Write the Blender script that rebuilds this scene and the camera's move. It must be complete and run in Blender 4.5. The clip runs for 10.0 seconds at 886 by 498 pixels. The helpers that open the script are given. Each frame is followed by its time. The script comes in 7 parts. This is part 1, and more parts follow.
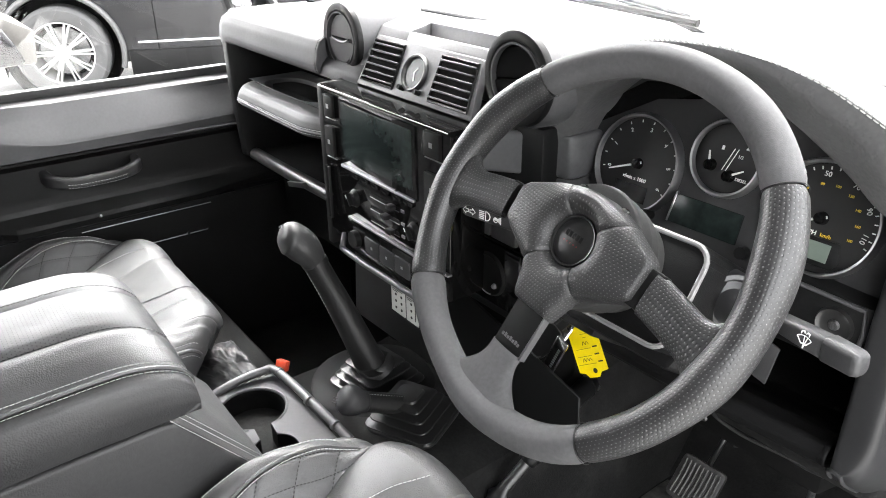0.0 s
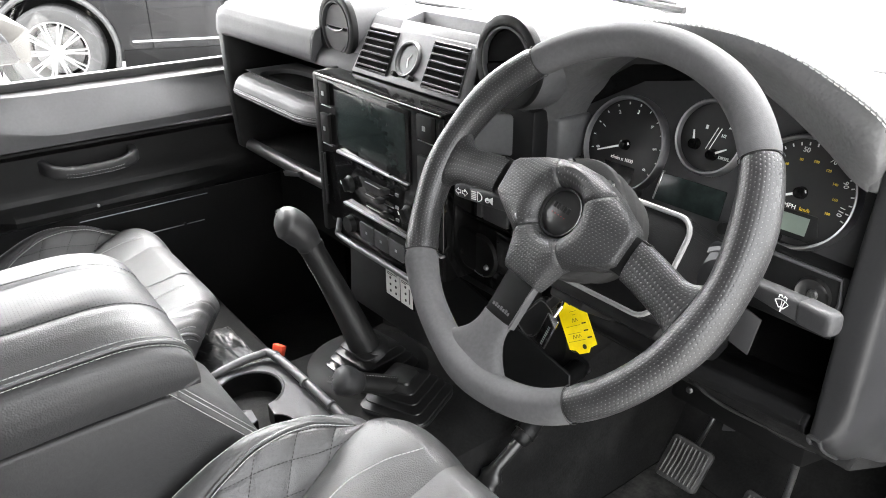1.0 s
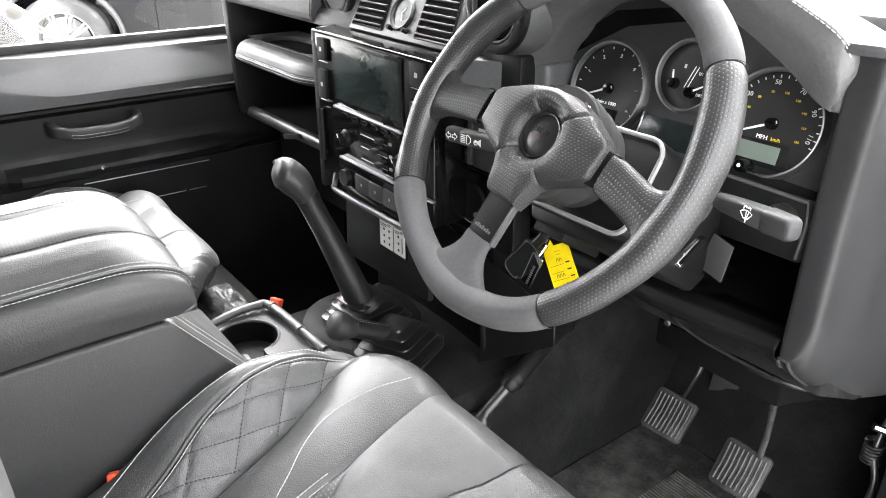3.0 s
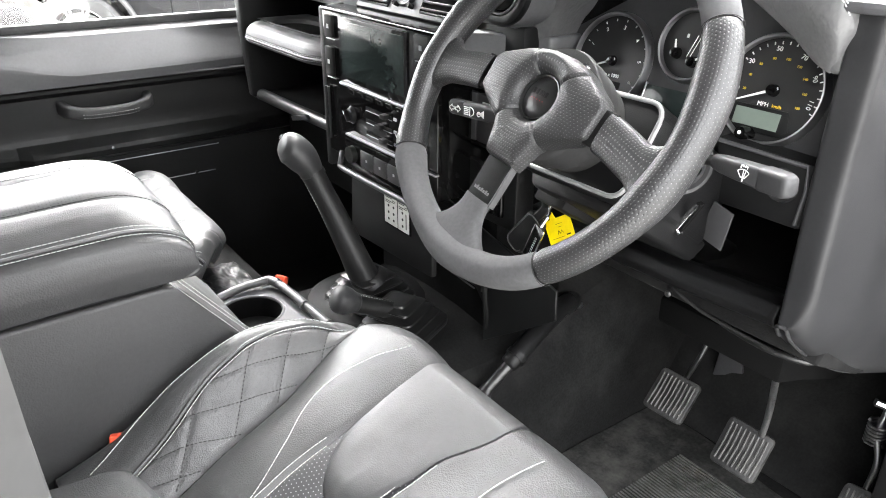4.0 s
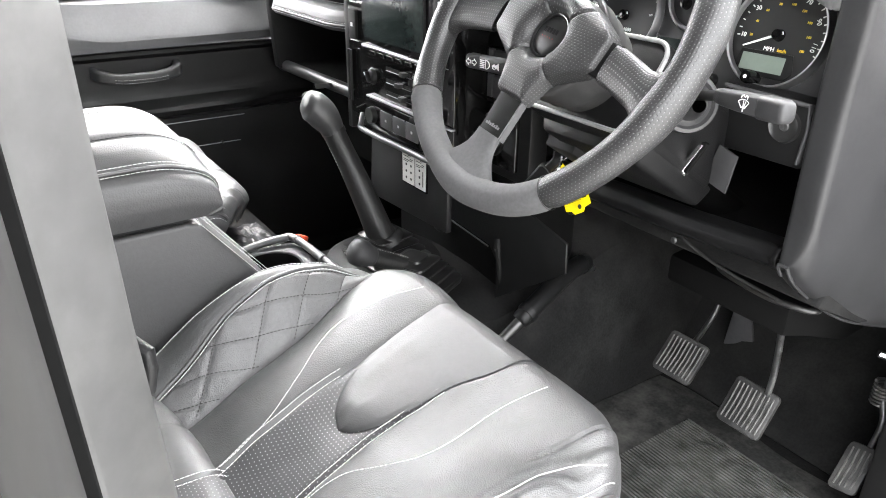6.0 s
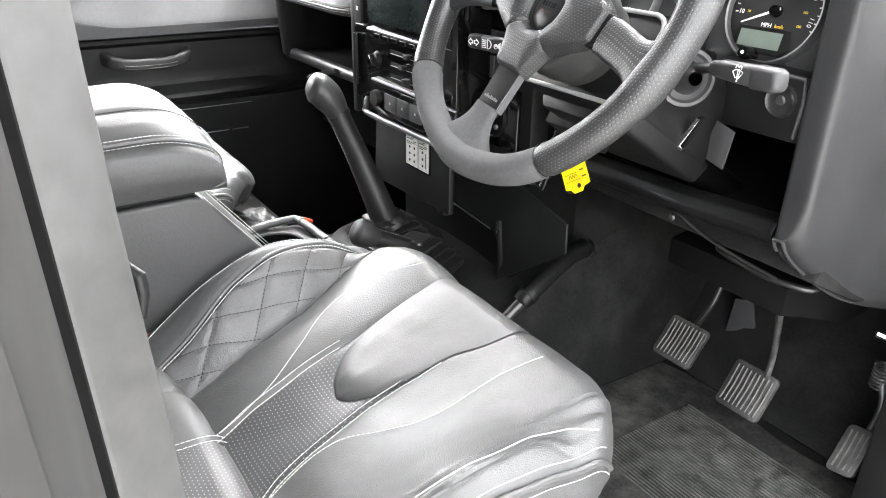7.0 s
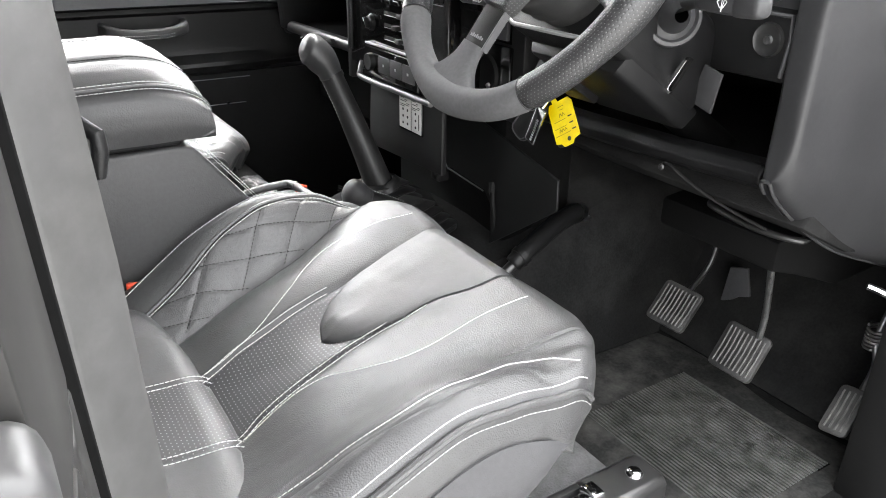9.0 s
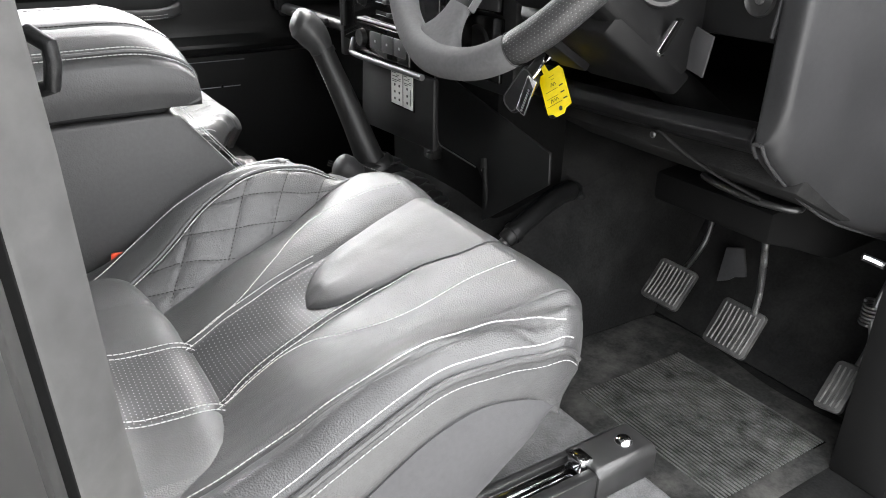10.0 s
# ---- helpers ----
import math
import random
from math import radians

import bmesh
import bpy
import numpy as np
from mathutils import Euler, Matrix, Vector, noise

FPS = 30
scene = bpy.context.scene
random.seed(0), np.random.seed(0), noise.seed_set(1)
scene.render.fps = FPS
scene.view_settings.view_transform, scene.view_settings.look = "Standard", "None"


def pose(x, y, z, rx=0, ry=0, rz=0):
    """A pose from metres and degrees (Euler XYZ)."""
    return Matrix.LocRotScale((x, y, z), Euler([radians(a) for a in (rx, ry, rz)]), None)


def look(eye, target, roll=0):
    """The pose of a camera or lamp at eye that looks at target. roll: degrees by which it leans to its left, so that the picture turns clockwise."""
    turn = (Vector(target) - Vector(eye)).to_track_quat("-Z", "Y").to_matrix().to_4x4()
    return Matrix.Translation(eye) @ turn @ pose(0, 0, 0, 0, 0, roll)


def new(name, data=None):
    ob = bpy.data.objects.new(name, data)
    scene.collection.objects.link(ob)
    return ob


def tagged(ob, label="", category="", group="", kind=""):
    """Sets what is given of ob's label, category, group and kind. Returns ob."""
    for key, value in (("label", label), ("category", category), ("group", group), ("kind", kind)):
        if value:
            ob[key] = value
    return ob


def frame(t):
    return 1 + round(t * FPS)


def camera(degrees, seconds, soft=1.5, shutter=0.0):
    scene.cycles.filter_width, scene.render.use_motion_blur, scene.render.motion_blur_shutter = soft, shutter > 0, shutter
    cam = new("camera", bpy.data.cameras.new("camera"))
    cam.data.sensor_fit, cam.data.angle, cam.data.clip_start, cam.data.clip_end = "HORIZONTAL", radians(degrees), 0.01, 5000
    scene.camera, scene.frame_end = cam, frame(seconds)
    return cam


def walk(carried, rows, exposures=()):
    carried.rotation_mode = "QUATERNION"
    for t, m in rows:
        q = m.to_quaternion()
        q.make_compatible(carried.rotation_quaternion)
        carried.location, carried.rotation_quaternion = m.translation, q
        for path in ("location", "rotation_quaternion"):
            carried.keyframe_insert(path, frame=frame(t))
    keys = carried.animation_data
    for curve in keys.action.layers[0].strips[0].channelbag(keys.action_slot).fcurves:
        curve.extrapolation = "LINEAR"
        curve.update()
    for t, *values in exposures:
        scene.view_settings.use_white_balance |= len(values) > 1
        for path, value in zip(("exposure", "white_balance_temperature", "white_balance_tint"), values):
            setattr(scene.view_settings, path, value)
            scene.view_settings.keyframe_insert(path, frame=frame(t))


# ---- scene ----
cam = camera(62.3, 10.0, soft=1.0)
PATH = [
    (0.0, (0.7672, 0.0792, 0.9274), (-0.5126, 1.0457, 0.1558), -0.4),
    (0.5, (0.7761, 0.0748, 0.9211), (-0.5002, 1.0466, 0.1504), -0.3),
    (1.0, (0.7921, 0.0623, 0.914), (-0.4815, 1.0404, 0.146), -0.3),
    (1.5, (0.8081, 0.0561, 0.9051), (-0.4628, 1.0377, 0.1379), -0.2),
    (2.0, (0.8215, 0.0498, 0.8909), (-0.4503, 1.0315, 0.1255), -0.1),
    (2.5, (0.8357, 0.0436, 0.8775), (-0.4388, 1.0217, 0.1113), -0.0),
    (4.0, (0.8722, 0.0392, 0.8313), (-0.4272, 0.987, 0.0694), 0.4),
    (4.5, (0.8811, 0.0347, 0.8188), (-0.4263, 0.9719, 0.057), 0.4),
    (5.0, (0.8927, 0.024, 0.8054), (-0.4227, 0.9514, 0.0454), 0.6),
    (5.5, (0.9087, 0.0187, 0.7948), (-0.4147, 0.9354, 0.0356), 0.7),
    (7.0, (0.947, 0.0151, 0.7618), (-0.3987, 0.9016, 0.0045), 1.0),
    (7.5, (0.9585, 0.0142, 0.7512), (-0.3916, 0.8944, -0.0053), 1.0),
    (8.0, (0.9657, 0.0178, 0.7369), (-0.3872, 0.8927, -0.0205), 1.0),
    (8.5, (0.9719, 0.0178, 0.7218), (-0.3818, 0.8918, -0.0338), 1.1),
    (9.0, (0.9781, 0.0196, 0.7076), (-0.3756, 0.8953, -0.0472), 1.1),
    (9.5, (0.9852, 0.0223, 0.6898), (-0.3702, 0.8971, -0.0632), 1.1),
    (10.0, (0.9897, 0.0303, 0.672), (-0.3658, 0.9025, -0.0837), 1.1),
]
walk(cam, [(t, look(eye, target, roll)) for t, eye, target, roll in PATH], exposures=((0.0, 1.15), (2.0, 1.27), (2.5, 1.39), (4.0, 1.56), (5.5, 1.65), (7.0, 1.67), (8.5, 1.39), (10.0, 1.10)))

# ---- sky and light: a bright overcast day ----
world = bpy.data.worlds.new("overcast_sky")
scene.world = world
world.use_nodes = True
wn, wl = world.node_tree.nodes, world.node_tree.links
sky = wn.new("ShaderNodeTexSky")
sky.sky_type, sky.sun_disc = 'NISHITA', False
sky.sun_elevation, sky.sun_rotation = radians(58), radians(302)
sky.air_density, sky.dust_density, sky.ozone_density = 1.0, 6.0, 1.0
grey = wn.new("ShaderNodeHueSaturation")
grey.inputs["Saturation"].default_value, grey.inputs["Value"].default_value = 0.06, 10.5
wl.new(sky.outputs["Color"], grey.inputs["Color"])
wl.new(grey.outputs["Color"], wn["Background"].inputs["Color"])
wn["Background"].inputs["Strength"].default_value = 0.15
sun = new("sun", bpy.data.lights.new("sun", "SUN"))
sun.data.energy, sun.data.angle, sun.data.color = 0.45, radians(60), (1.0, 0.985, 0.96)
sun.matrix_world = look((-2.55, 1.6, 4.8), (0, 0, 0))

# ---- materials ----
def nodes_of(name):
    m = bpy.data.materials.new(name)
    m.use_nodes = True
    return m, m.node_tree.nodes, m.node_tree.links, m.node_tree.nodes["Principled BSDF"]


def surf(name, col, rough=0.5, metal=0.0, spec=0.5, grain=0.0, gscale=700.0, cells=True, mottle=0.15, mscale=14.0, wave=0.0, wscale=25.0, coat=0.0, rvar=0.12, dust=0.0, rand=0.0, tint=None):
    """Base colour with two scales of variation, roughness wear, fine relief and slow waves."""
    m, n, l, p = nodes_of(name)
    p.inputs["Metallic"].default_value, p.inputs["Specular IOR Level"].default_value = metal, spec
    p.inputs["Coat Weight"].default_value, p.inputs["Coat Roughness"].default_value = coat, 0.06
    tc = n.new("ShaderNodeTexCoord")
    big = n.new("ShaderNodeTexNoise")
    big.inputs["Scale"].default_value, big.inputs["Detail"].default_value = mscale, 5
    fine = n.new("ShaderNodeTexNoise")
    fine.inputs["Scale"].default_value, fine.inputs["Detail"].default_value = mscale * 14, 3
    l.new(tc.outputs["Object"], big.inputs["Vector"])
    l.new(tc.outputs["Object"], fine.inputs["Vector"])
    add = n.new("ShaderNodeMath")
    add.operation = 'ADD'
    l.new(big.outputs["Fac"], add.inputs[0])
    l.new(fine.outputs["Fac"], add.inputs[1])
    mp = n.new("ShaderNodeMapRange")
    mp.inputs["From Min"].default_value, mp.inputs["From Max"].default_value = 0.7, 1.3
    l.new(add.outputs[0], mp.inputs["Value"])
    mix = n.new("ShaderNodeMix")
    mix.data_type = 'RGBA'
    lo = tint or [c * (1 - mottle) for c in col]
    mix.inputs["A"].default_value = (*lo, 1)
    mix.inputs["B"].default_value = (*[min(1, c * (1 + mottle)) for c in col], 1)
    l.new(mp.outputs[0], mix.inputs["Factor"])
    out = mix.outputs["Result"]
    if dust:
        dn = n.new("ShaderNodeTexNoise")
        dn.inputs["Scale"].default_value, dn.inputs["Detail"].default_value, dn.inputs["Roughness"].default_value = 9, 8, 0.7
        l.new(tc.outputs["Object"], dn.inputs["Vector"])
        dr = n.new("ShaderNodeMapRange")
        dr.inputs["From Min"].default_value, dr.inputs["From Max"].default_value, dr.inputs["To Max"].default_value = 0.45, 0.75, dust
        l.new(dn.outputs["Fac"], dr.inputs["Value"])
        dm = n.new("ShaderNodeMix")
        dm.data_type = 'RGBA'
        dm.inputs["B"].default_value = (0.3, 0.29, 0.27, 1)
        l.new(dr.outputs[0], dm.inputs["Factor"])
        l.new(out, dm.inputs["A"])
        out = dm.outputs["Result"]
    if rand:
        oi = n.new("ShaderNodeObjectInfo")
        rr = n.new("ShaderNodeMapRange")
        rr.inputs["To Min"].default_value, rr.inputs["To Max"].default_value = 1 - rand, 1 + rand
        l.new(oi.outputs["Random"], rr.inputs["Value"])
        rm = n.new("ShaderNodeVectorMath")
        rm.operation = 'SCALE'
        l.new(out, rm.inputs[0])
        l.new(rr.outputs[0], rm.inputs["Scale"])
        out = rm.outputs[0]
    l.new(out, p.inputs["Base Color"])
    rg = n.new("ShaderNodeMapRange")
    rg.inputs["From Min"].default_value, rg.inputs["From Max"].default_value = 0.3, 0.7
    rg.inputs["To Min"].default_value, rg.inputs["To Max"].default_value = max(0.02, rough - rvar), min(1, rough + rvar)
    l.new(big.outputs["Fac"], rg.inputs["Value"])
    l.new(rg.outputs[0], p.inputs["Roughness"])
    last = None
    if grain:
        if cells:
            g = n.new("ShaderNodeTexVoronoi")
            g.feature = 'SMOOTH_F1'
            g.inputs["Scale"].default_value = gscale
            h = g.outputs["Distance"]
        else:
            g = n.new("ShaderNodeTexNoise")
            g.inputs["Scale"].default_value, g.inputs["Detail"].default_value = gscale, 4
            h = g.outputs["Fac"]
        l.new(tc.outputs["Object"], g.inputs["Vector"])
        b = n.new("ShaderNodeBump")
        b.inputs["Strength"].default_value, b.inputs["Distance"].default_value = grain, 0.0006
        l.new(h, b.inputs["Height"])
        last = b
    if wave:
        w = n.new("ShaderNodeTexNoise")
        w.inputs["Scale"].default_value, w.inputs["Detail"].default_value = wscale, 2
        l.new(tc.outputs["Object"], w.inputs["Vector"])
        b2 = n.new("ShaderNodeBump")
        b2.inputs["Strength"].default_value, b2.inputs["Distance"].default_value = wave, 0.004
        l.new(w.outputs["Fac"], b2.inputs["Height"])
        if last:
            l.new(last.outputs["Normal"], b2.inputs["Normal"])
        last = b2
    if last:
        l.new(last.outputs["Normal"], p.inputs["Normal"])
    return m


def perforate(m, pitch, dot=(0.30, 0.30, 0.305), size=0.11, uv=True, dent=0.0):
    """Staggered rows of small punched holes over a leather material."""
    n, l, p = m.node_tree.nodes, m.node_tree.links, m.node_tree.nodes["Principled BSDF"]
    tc = n.new("ShaderNodeTexCoord")
    sc = n.new("ShaderNodeVectorMath")
    sc.operation = 'SCALE'
    sc.inputs["Scale"].default_value = 1 / pitch
    l.new(tc.outputs["UV" if uv else "Object"], sc.inputs[0])
    sep = n.new("ShaderNodeSeparateXYZ")
    l.new(sc.outputs[0], sep.inputs[0])

    def calc(op, a, b=None):
        k = n.new("ShaderNodeMath")
        k.operation = op
        for i, v in enumerate((a, b)):
            if v is None:
                continue
            if isinstance(v, (int, float)):
                k.inputs[i].default_value = v
            else:
                l.new(v, k.inputs[i])
        return k.outputs[0]
    row = calc('MULTIPLY', sep.outputs["Y"], 1.1547)
    half = calc('MULTIPLY', calc('MODULO', calc('FLOOR', row), 2.0), 0.5)
    fx = calc('SUBTRACT', calc('FRACT', calc('ADD', calc('ADD', sep.outputs["X"], 400.0), half)), 0.5)
    fy = calc('SUBTRACT', calc('FRACT', calc('ADD', row, 400.0)), 0.5)
    d = calc('SQRT', calc('ADD', calc('MULTIPLY', fx, fx), calc('MULTIPLY', fy, fy)))
    mask = n.new("ShaderNodeMapRange")
    mask.inputs["From Min"].default_value, mask.inputs["From Max"].default_value = size + 0.05, size - 0.05
    l.new(d, mask.inputs["Value"])
    old = p.inputs["Base Color"].links[0].from_socket
    mix = n.new("ShaderNodeMix")
    mix.data_type = 'RGBA'
    mix.inputs["B"].default_value = (*dot, 1)
    l.new(old, mix.inputs["A"])
    l.new(mask.outputs[0], mix.inputs["Factor"])
    l.new(mix.outputs["Result"], p.inputs["Base Color"])
    matt = n.new("ShaderNodeMapRange")
    matt.inputs["To Min"].default_value, matt.inputs["To Max"].default_value = p.inputs["Specular IOR Level"].default_value, 0.05
    l.new(mask.outputs[0], matt.inputs["Value"])
    l.new(matt.outputs[0], p.inputs["Specular IOR Level"])
    if dent:
        soft = n.new("ShaderNodeMapRange")
        soft.inputs["From Min"].default_value, soft.inputs["From Max"].default_value = size - 0.06, size + 0.22
        l.new(d, soft.inputs["Value"])
        b = n.new("ShaderNodeBump")
        b.inputs["Strength"].default_value, b.inputs["Distance"].default_value = dent, 0.0005
        l.new(soft.outputs[0], b.inputs["Height"])
        if p.inputs["Normal"].links:
            l.new(p.inputs["Normal"].links[0].from_socket, b.inputs["Normal"])
        l.new(b.outputs["Normal"], p.inputs["Normal"])
    return m


LEATHER = surf("black_leather", (0.037, 0.037, 0.0375), 0.45, spec=0.64, grain=0.62, gscale=820, mottle=0.14, wave=0.03, wscale=16, rvar=0.06)
LEATHER_SMOOTH = surf("smooth_stretched_leather", (0.037, 0.037, 0.0375), 0.50, spec=0.55, grain=0.2, gscale=820, mottle=0.12, wave=0.03, wscale=16, rvar=0.05)
LEATHER_BOX = surf("smooth_black_leather", (0.028, 0.028, 0.0285), 0.48, spec=0.5, grain=0.4, gscale=600, mottle=0.14, wave=0.03, wscale=16, rvar=0.06)
LEATHER_SHAFT = surf("dark_lever_leather", (0.011, 0.011, 0.011), 0.46, spec=0.38, grain=0.3, gscale=500, mottle=0.15, rvar=0.06)
PEDAL_PAD = surf("worn_black_pedal_pad", (0.018, 0.018, 0.018), 0.55, spec=0.35, grain=0.3, gscale=400, cells=False, mottle=0.5, mscale=70, dust=0.22)
LEATHER_PERF = perforate(surf("perforated_leather", (0.024, 0.024, 0.025), 0.46, grain=0.15, gscale=620, rvar=0.05), 0.0050, uv=False)
LEATHER_WHEEL = perforate(surf("perforated_wheel_leather", (0.0165, 0.0165, 0.0168), 0.37, spec=0.52, grain=0.16, gscale=700, rvar=0.05), 0.0035, dot=(0.15, 0.15, 0.15), size=0.11, dent=0.45)
LEATHER_LID = perforate(surf("perforated_lid_leather", (0.038, 0.038, 0.039), 0.52, spec=0.45, grain=0.2, gscale=600, rvar=0.05), 0.0042, dot=(0.020, 0.020, 0.020), size=0.12, uv=False)
LEATHER_HOOD = surf("grained_leather", (0.082, 0.082, 0.0825), 0.43, spec=0.64, grain=0.6, gscale=330, wave=0.16, wscale=70, rvar=0.05)
SUEDE = surf("grey_suede", (0.073, 0.073, 0.0745), 0.92, spec=0.2, grain=0.25, gscale=1500, cells=False, mottle=0.13, mscale=22, rvar=0.05)
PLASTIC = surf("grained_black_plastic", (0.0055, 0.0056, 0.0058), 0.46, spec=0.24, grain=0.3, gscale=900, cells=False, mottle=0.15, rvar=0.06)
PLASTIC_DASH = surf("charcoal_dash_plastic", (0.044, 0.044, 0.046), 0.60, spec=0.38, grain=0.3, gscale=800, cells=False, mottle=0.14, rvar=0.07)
# paler, glossier copy of the charcoal dash plastic
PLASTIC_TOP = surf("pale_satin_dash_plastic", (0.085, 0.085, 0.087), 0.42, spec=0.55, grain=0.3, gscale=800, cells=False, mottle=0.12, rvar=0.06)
PLASTIC_EDGE = surf("pale_plastic_edge", (0.20, 0.20, 0.20), 0.4, mottle=0.15, rvar=0.08)
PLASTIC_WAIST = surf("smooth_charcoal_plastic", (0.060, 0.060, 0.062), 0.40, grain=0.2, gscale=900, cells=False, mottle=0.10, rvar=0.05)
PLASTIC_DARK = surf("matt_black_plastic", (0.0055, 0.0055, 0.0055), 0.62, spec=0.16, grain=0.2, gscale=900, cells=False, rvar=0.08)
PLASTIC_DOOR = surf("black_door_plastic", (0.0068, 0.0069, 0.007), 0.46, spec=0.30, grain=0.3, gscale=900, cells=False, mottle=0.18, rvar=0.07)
PLASTIC_COL = surf("satin_black_column_plastic", (0.0045, 0.0045, 0.0047), 0.46, spec=0.20, grain=0.3, gscale=900, cells=False, mottle=0.15, rvar=0.06)
PLASTIC_SOCKET = surf("polished_grey_plastic", (0.020, 0.020, 0.021), 0.34, spec=0.45, mottle=0.12, rvar=0.06)
PLASTIC_KNOB = surf("worn_black_knob_plastic", (0.026, 0.026, 0.0265), 0.44, spec=0.45, grain=0.2, gscale=700, mottle=0.15, rvar=0.06)
CLOCK = surf("grey_clock_glass", (0.050, 0.054, 0.054), 0.22, spec=0.22, mottle=0.2, mscale=40, rvar=0.04)
LEATHER_PAD = surf("dark_pad_leather", (0.024, 0.024, 0.0245), 0.52, spec=0.42, grain=0.3, gscale=500, mottle=0.14, rvar=0.06)
LEATHER_HUB = perforate(surf("matt_perforated_hub_leather", (0.020, 0.020, 0.0204), 0.48, spec=0.44, grain=0.16, gscale=700, rvar=0.05), 0.0033, dot=(0.14, 0.14, 0.14), size=0.11, dent=0.4)
# near-black with the shade of recesses, gaps and footwells put into its colour
VOID = surf("unlit_black", (0.0035, 0.0035, 0.0035), 0.95, spec=0.08, mottle=0.2)
DIAL_RING = surf("grey_dial_ring", (0.36, 0.36, 0.365), 0.40, metal=1.0, rvar=0.08, mottle=0.08)
PLASTIC_BIN = surf("grained_dark_grey_plastic", (0.028, 0.028, 0.029), 0.5, spec=0.35, grain=0.3, gscale=900, cells=False, mottle=0.12, rvar=0.06)
GLOSS = surf("gloss_black_plastic", (0.003, 0.003, 0.003), 0.06, spec=0.28, coat=0.0, rvar=0.03, mottle=0.1)
SATIN = surf("satin_black_metal", (0.014, 0.014, 0.014), 0.35, spec=0.6, rvar=0.08)
CHROME = surf("bright_chrome", (0.75, 0.75, 0.76), 0.14, metal=1.0, rvar=0.06, mottle=0.05)
SILVER = surf("brushed_silver_trim", (0.42, 0.42, 0.43), 0.34, metal=1.0, rvar=0.08, mottle=0.08)
WORN = surf("worn_bare_metal", (0.30, 0.30, 0.30), 0.42, metal=1.0, rvar=0.15, mottle=0.35, mscale=60)
THREAD = surf("white_thread", (0.48, 0.48, 0.47), 0.75, spec=0.2, mottle=0.1, mscale=400)
THREAD_DARK = surf("dark_thread", (0.02, 0.02, 0.02), 0.8, spec=0.2)
RUBBER = surf("ribbed_black_rubber", (0.014, 0.014, 0.014), 0.6, grain=0.2, gscale=500, cells=False, mottle=0.25, mscale=30, dust=0.12)
PEDAL_RUBBER = surf("worn_pedal_rubber", (0.055, 0.054, 0.053), 0.45, grain=0.2, gscale=500, cells=False, mottle=0.7, mscale=90, dust=0.30)
GAITER = surf("glossy_black_rubber", (0.012, 0.012, 0.012), 0.34, spec=0.5, mottle=0.2, mscale=30, wave=0.03, wscale=60, rvar=0.06)
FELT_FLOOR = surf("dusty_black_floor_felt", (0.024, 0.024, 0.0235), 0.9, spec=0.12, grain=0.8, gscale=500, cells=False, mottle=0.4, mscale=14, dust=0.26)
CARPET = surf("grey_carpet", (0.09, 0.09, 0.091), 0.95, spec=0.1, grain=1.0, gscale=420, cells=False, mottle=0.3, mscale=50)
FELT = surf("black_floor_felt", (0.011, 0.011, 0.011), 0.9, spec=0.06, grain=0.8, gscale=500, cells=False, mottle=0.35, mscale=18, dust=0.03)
PLASTIC_END = surf("smooth_black_plastic", (0.019, 0.019, 0.0198), 0.42, spec=0.30, grain=0.15, gscale=900, cells=False, mottle=0.15, rvar=0.05)
PLASTIC_LOW = surf("satin_black_console_plastic", (0.0055, 0.0055, 0.0057), 0.5, spec=0.22, grain=0.2, gscale=900, cells=False, mottle=0.15, rvar=0.06)
MATPAD = surf("dusty_rubber_heel_pad", (0.062, 0.062, 0.062), 0.5, grain=0.3, gscale=600, cells=False, mottle=0.85, mscale=45, dust=0.06)
PAINT_BLACK = surf("black_body_paint", (0.008, 0.008, 0.009), 0.22, spec=0.3, coat=0.15, rvar=0.04)
PAINT_GREY = surf("satin_grey_body_paint", (0.012, 0.0118, 0.0115), 0.52, spec=0.25, mottle=0.14, mscale=5, rvar=0.08, dust=0.05)
SEAL = surf("dusty_rubber_door_seal", (0.036, 0.036, 0.0355), 0.52, mottle=0.22, mscale=7, wave=0.08, wscale=18, dust=0.10)
PAINT_CATCH = surf("grey_satin_paint", (0.030, 0.030, 0.0305), 0.45, spec=0.4, mottle=0.15, rvar=0.06, dust=0.05)
PAINT_WHITE = surf("white_body_paint", (0.78, 0.78, 0.78), 0.25, coat=0.6, mottle=0.03, rvar=0.05)
ALLOY = surf("silver_alloy", (0.42, 0.42, 0.42), 0.36, metal=0.9, rvar=0.08, mottle=0.08)
TYRE = surf("black_tyre_rubber", (0.060, 0.060, 0.060), 0.75, grain=0.3, gscale=200, cells=False, mottle=0.2)
GROUND = surf("pale_gravel_yard", (0.25, 0.247, 0.24), 0.92, spec=0.2, grain=1.0, gscale=60, cells=True, mottle=0.3, mscale=3.0)
YELLOW = surf("yellow_plastic_tag", (0.80, 0.62, 0.0), 0.35, mottle=0.06, rvar=0.05)
ORANGE = surf("red_buckle_plastic", (0.62, 0.07, 0.03), 0.4, rvar=0.05)
INK = surf("dark_print", (0.012, 0.012, 0.012), 0.7)
WHITE = surf("white_print", (0.75, 0.75, 0.74), 0.6, mottle=0.04)
AMBER = surf("yellow_print", (0.62, 0.42, 0.02), 0.6, mottle=0.05)
PAPER = surf("off_white_label", (0.50, 0.50, 0.48), 0.5, mottle=0.06)
SCREEN = surf("dark_screen_glass", (0.013, 0.018, 0.0172), 0.16, spec=0.22, mottle=0.45, mscale=9, rvar=0.05)
LCD = surf("pale_lcd", (0.13, 0.16, 0.135), 0.3, mottle=0.06)
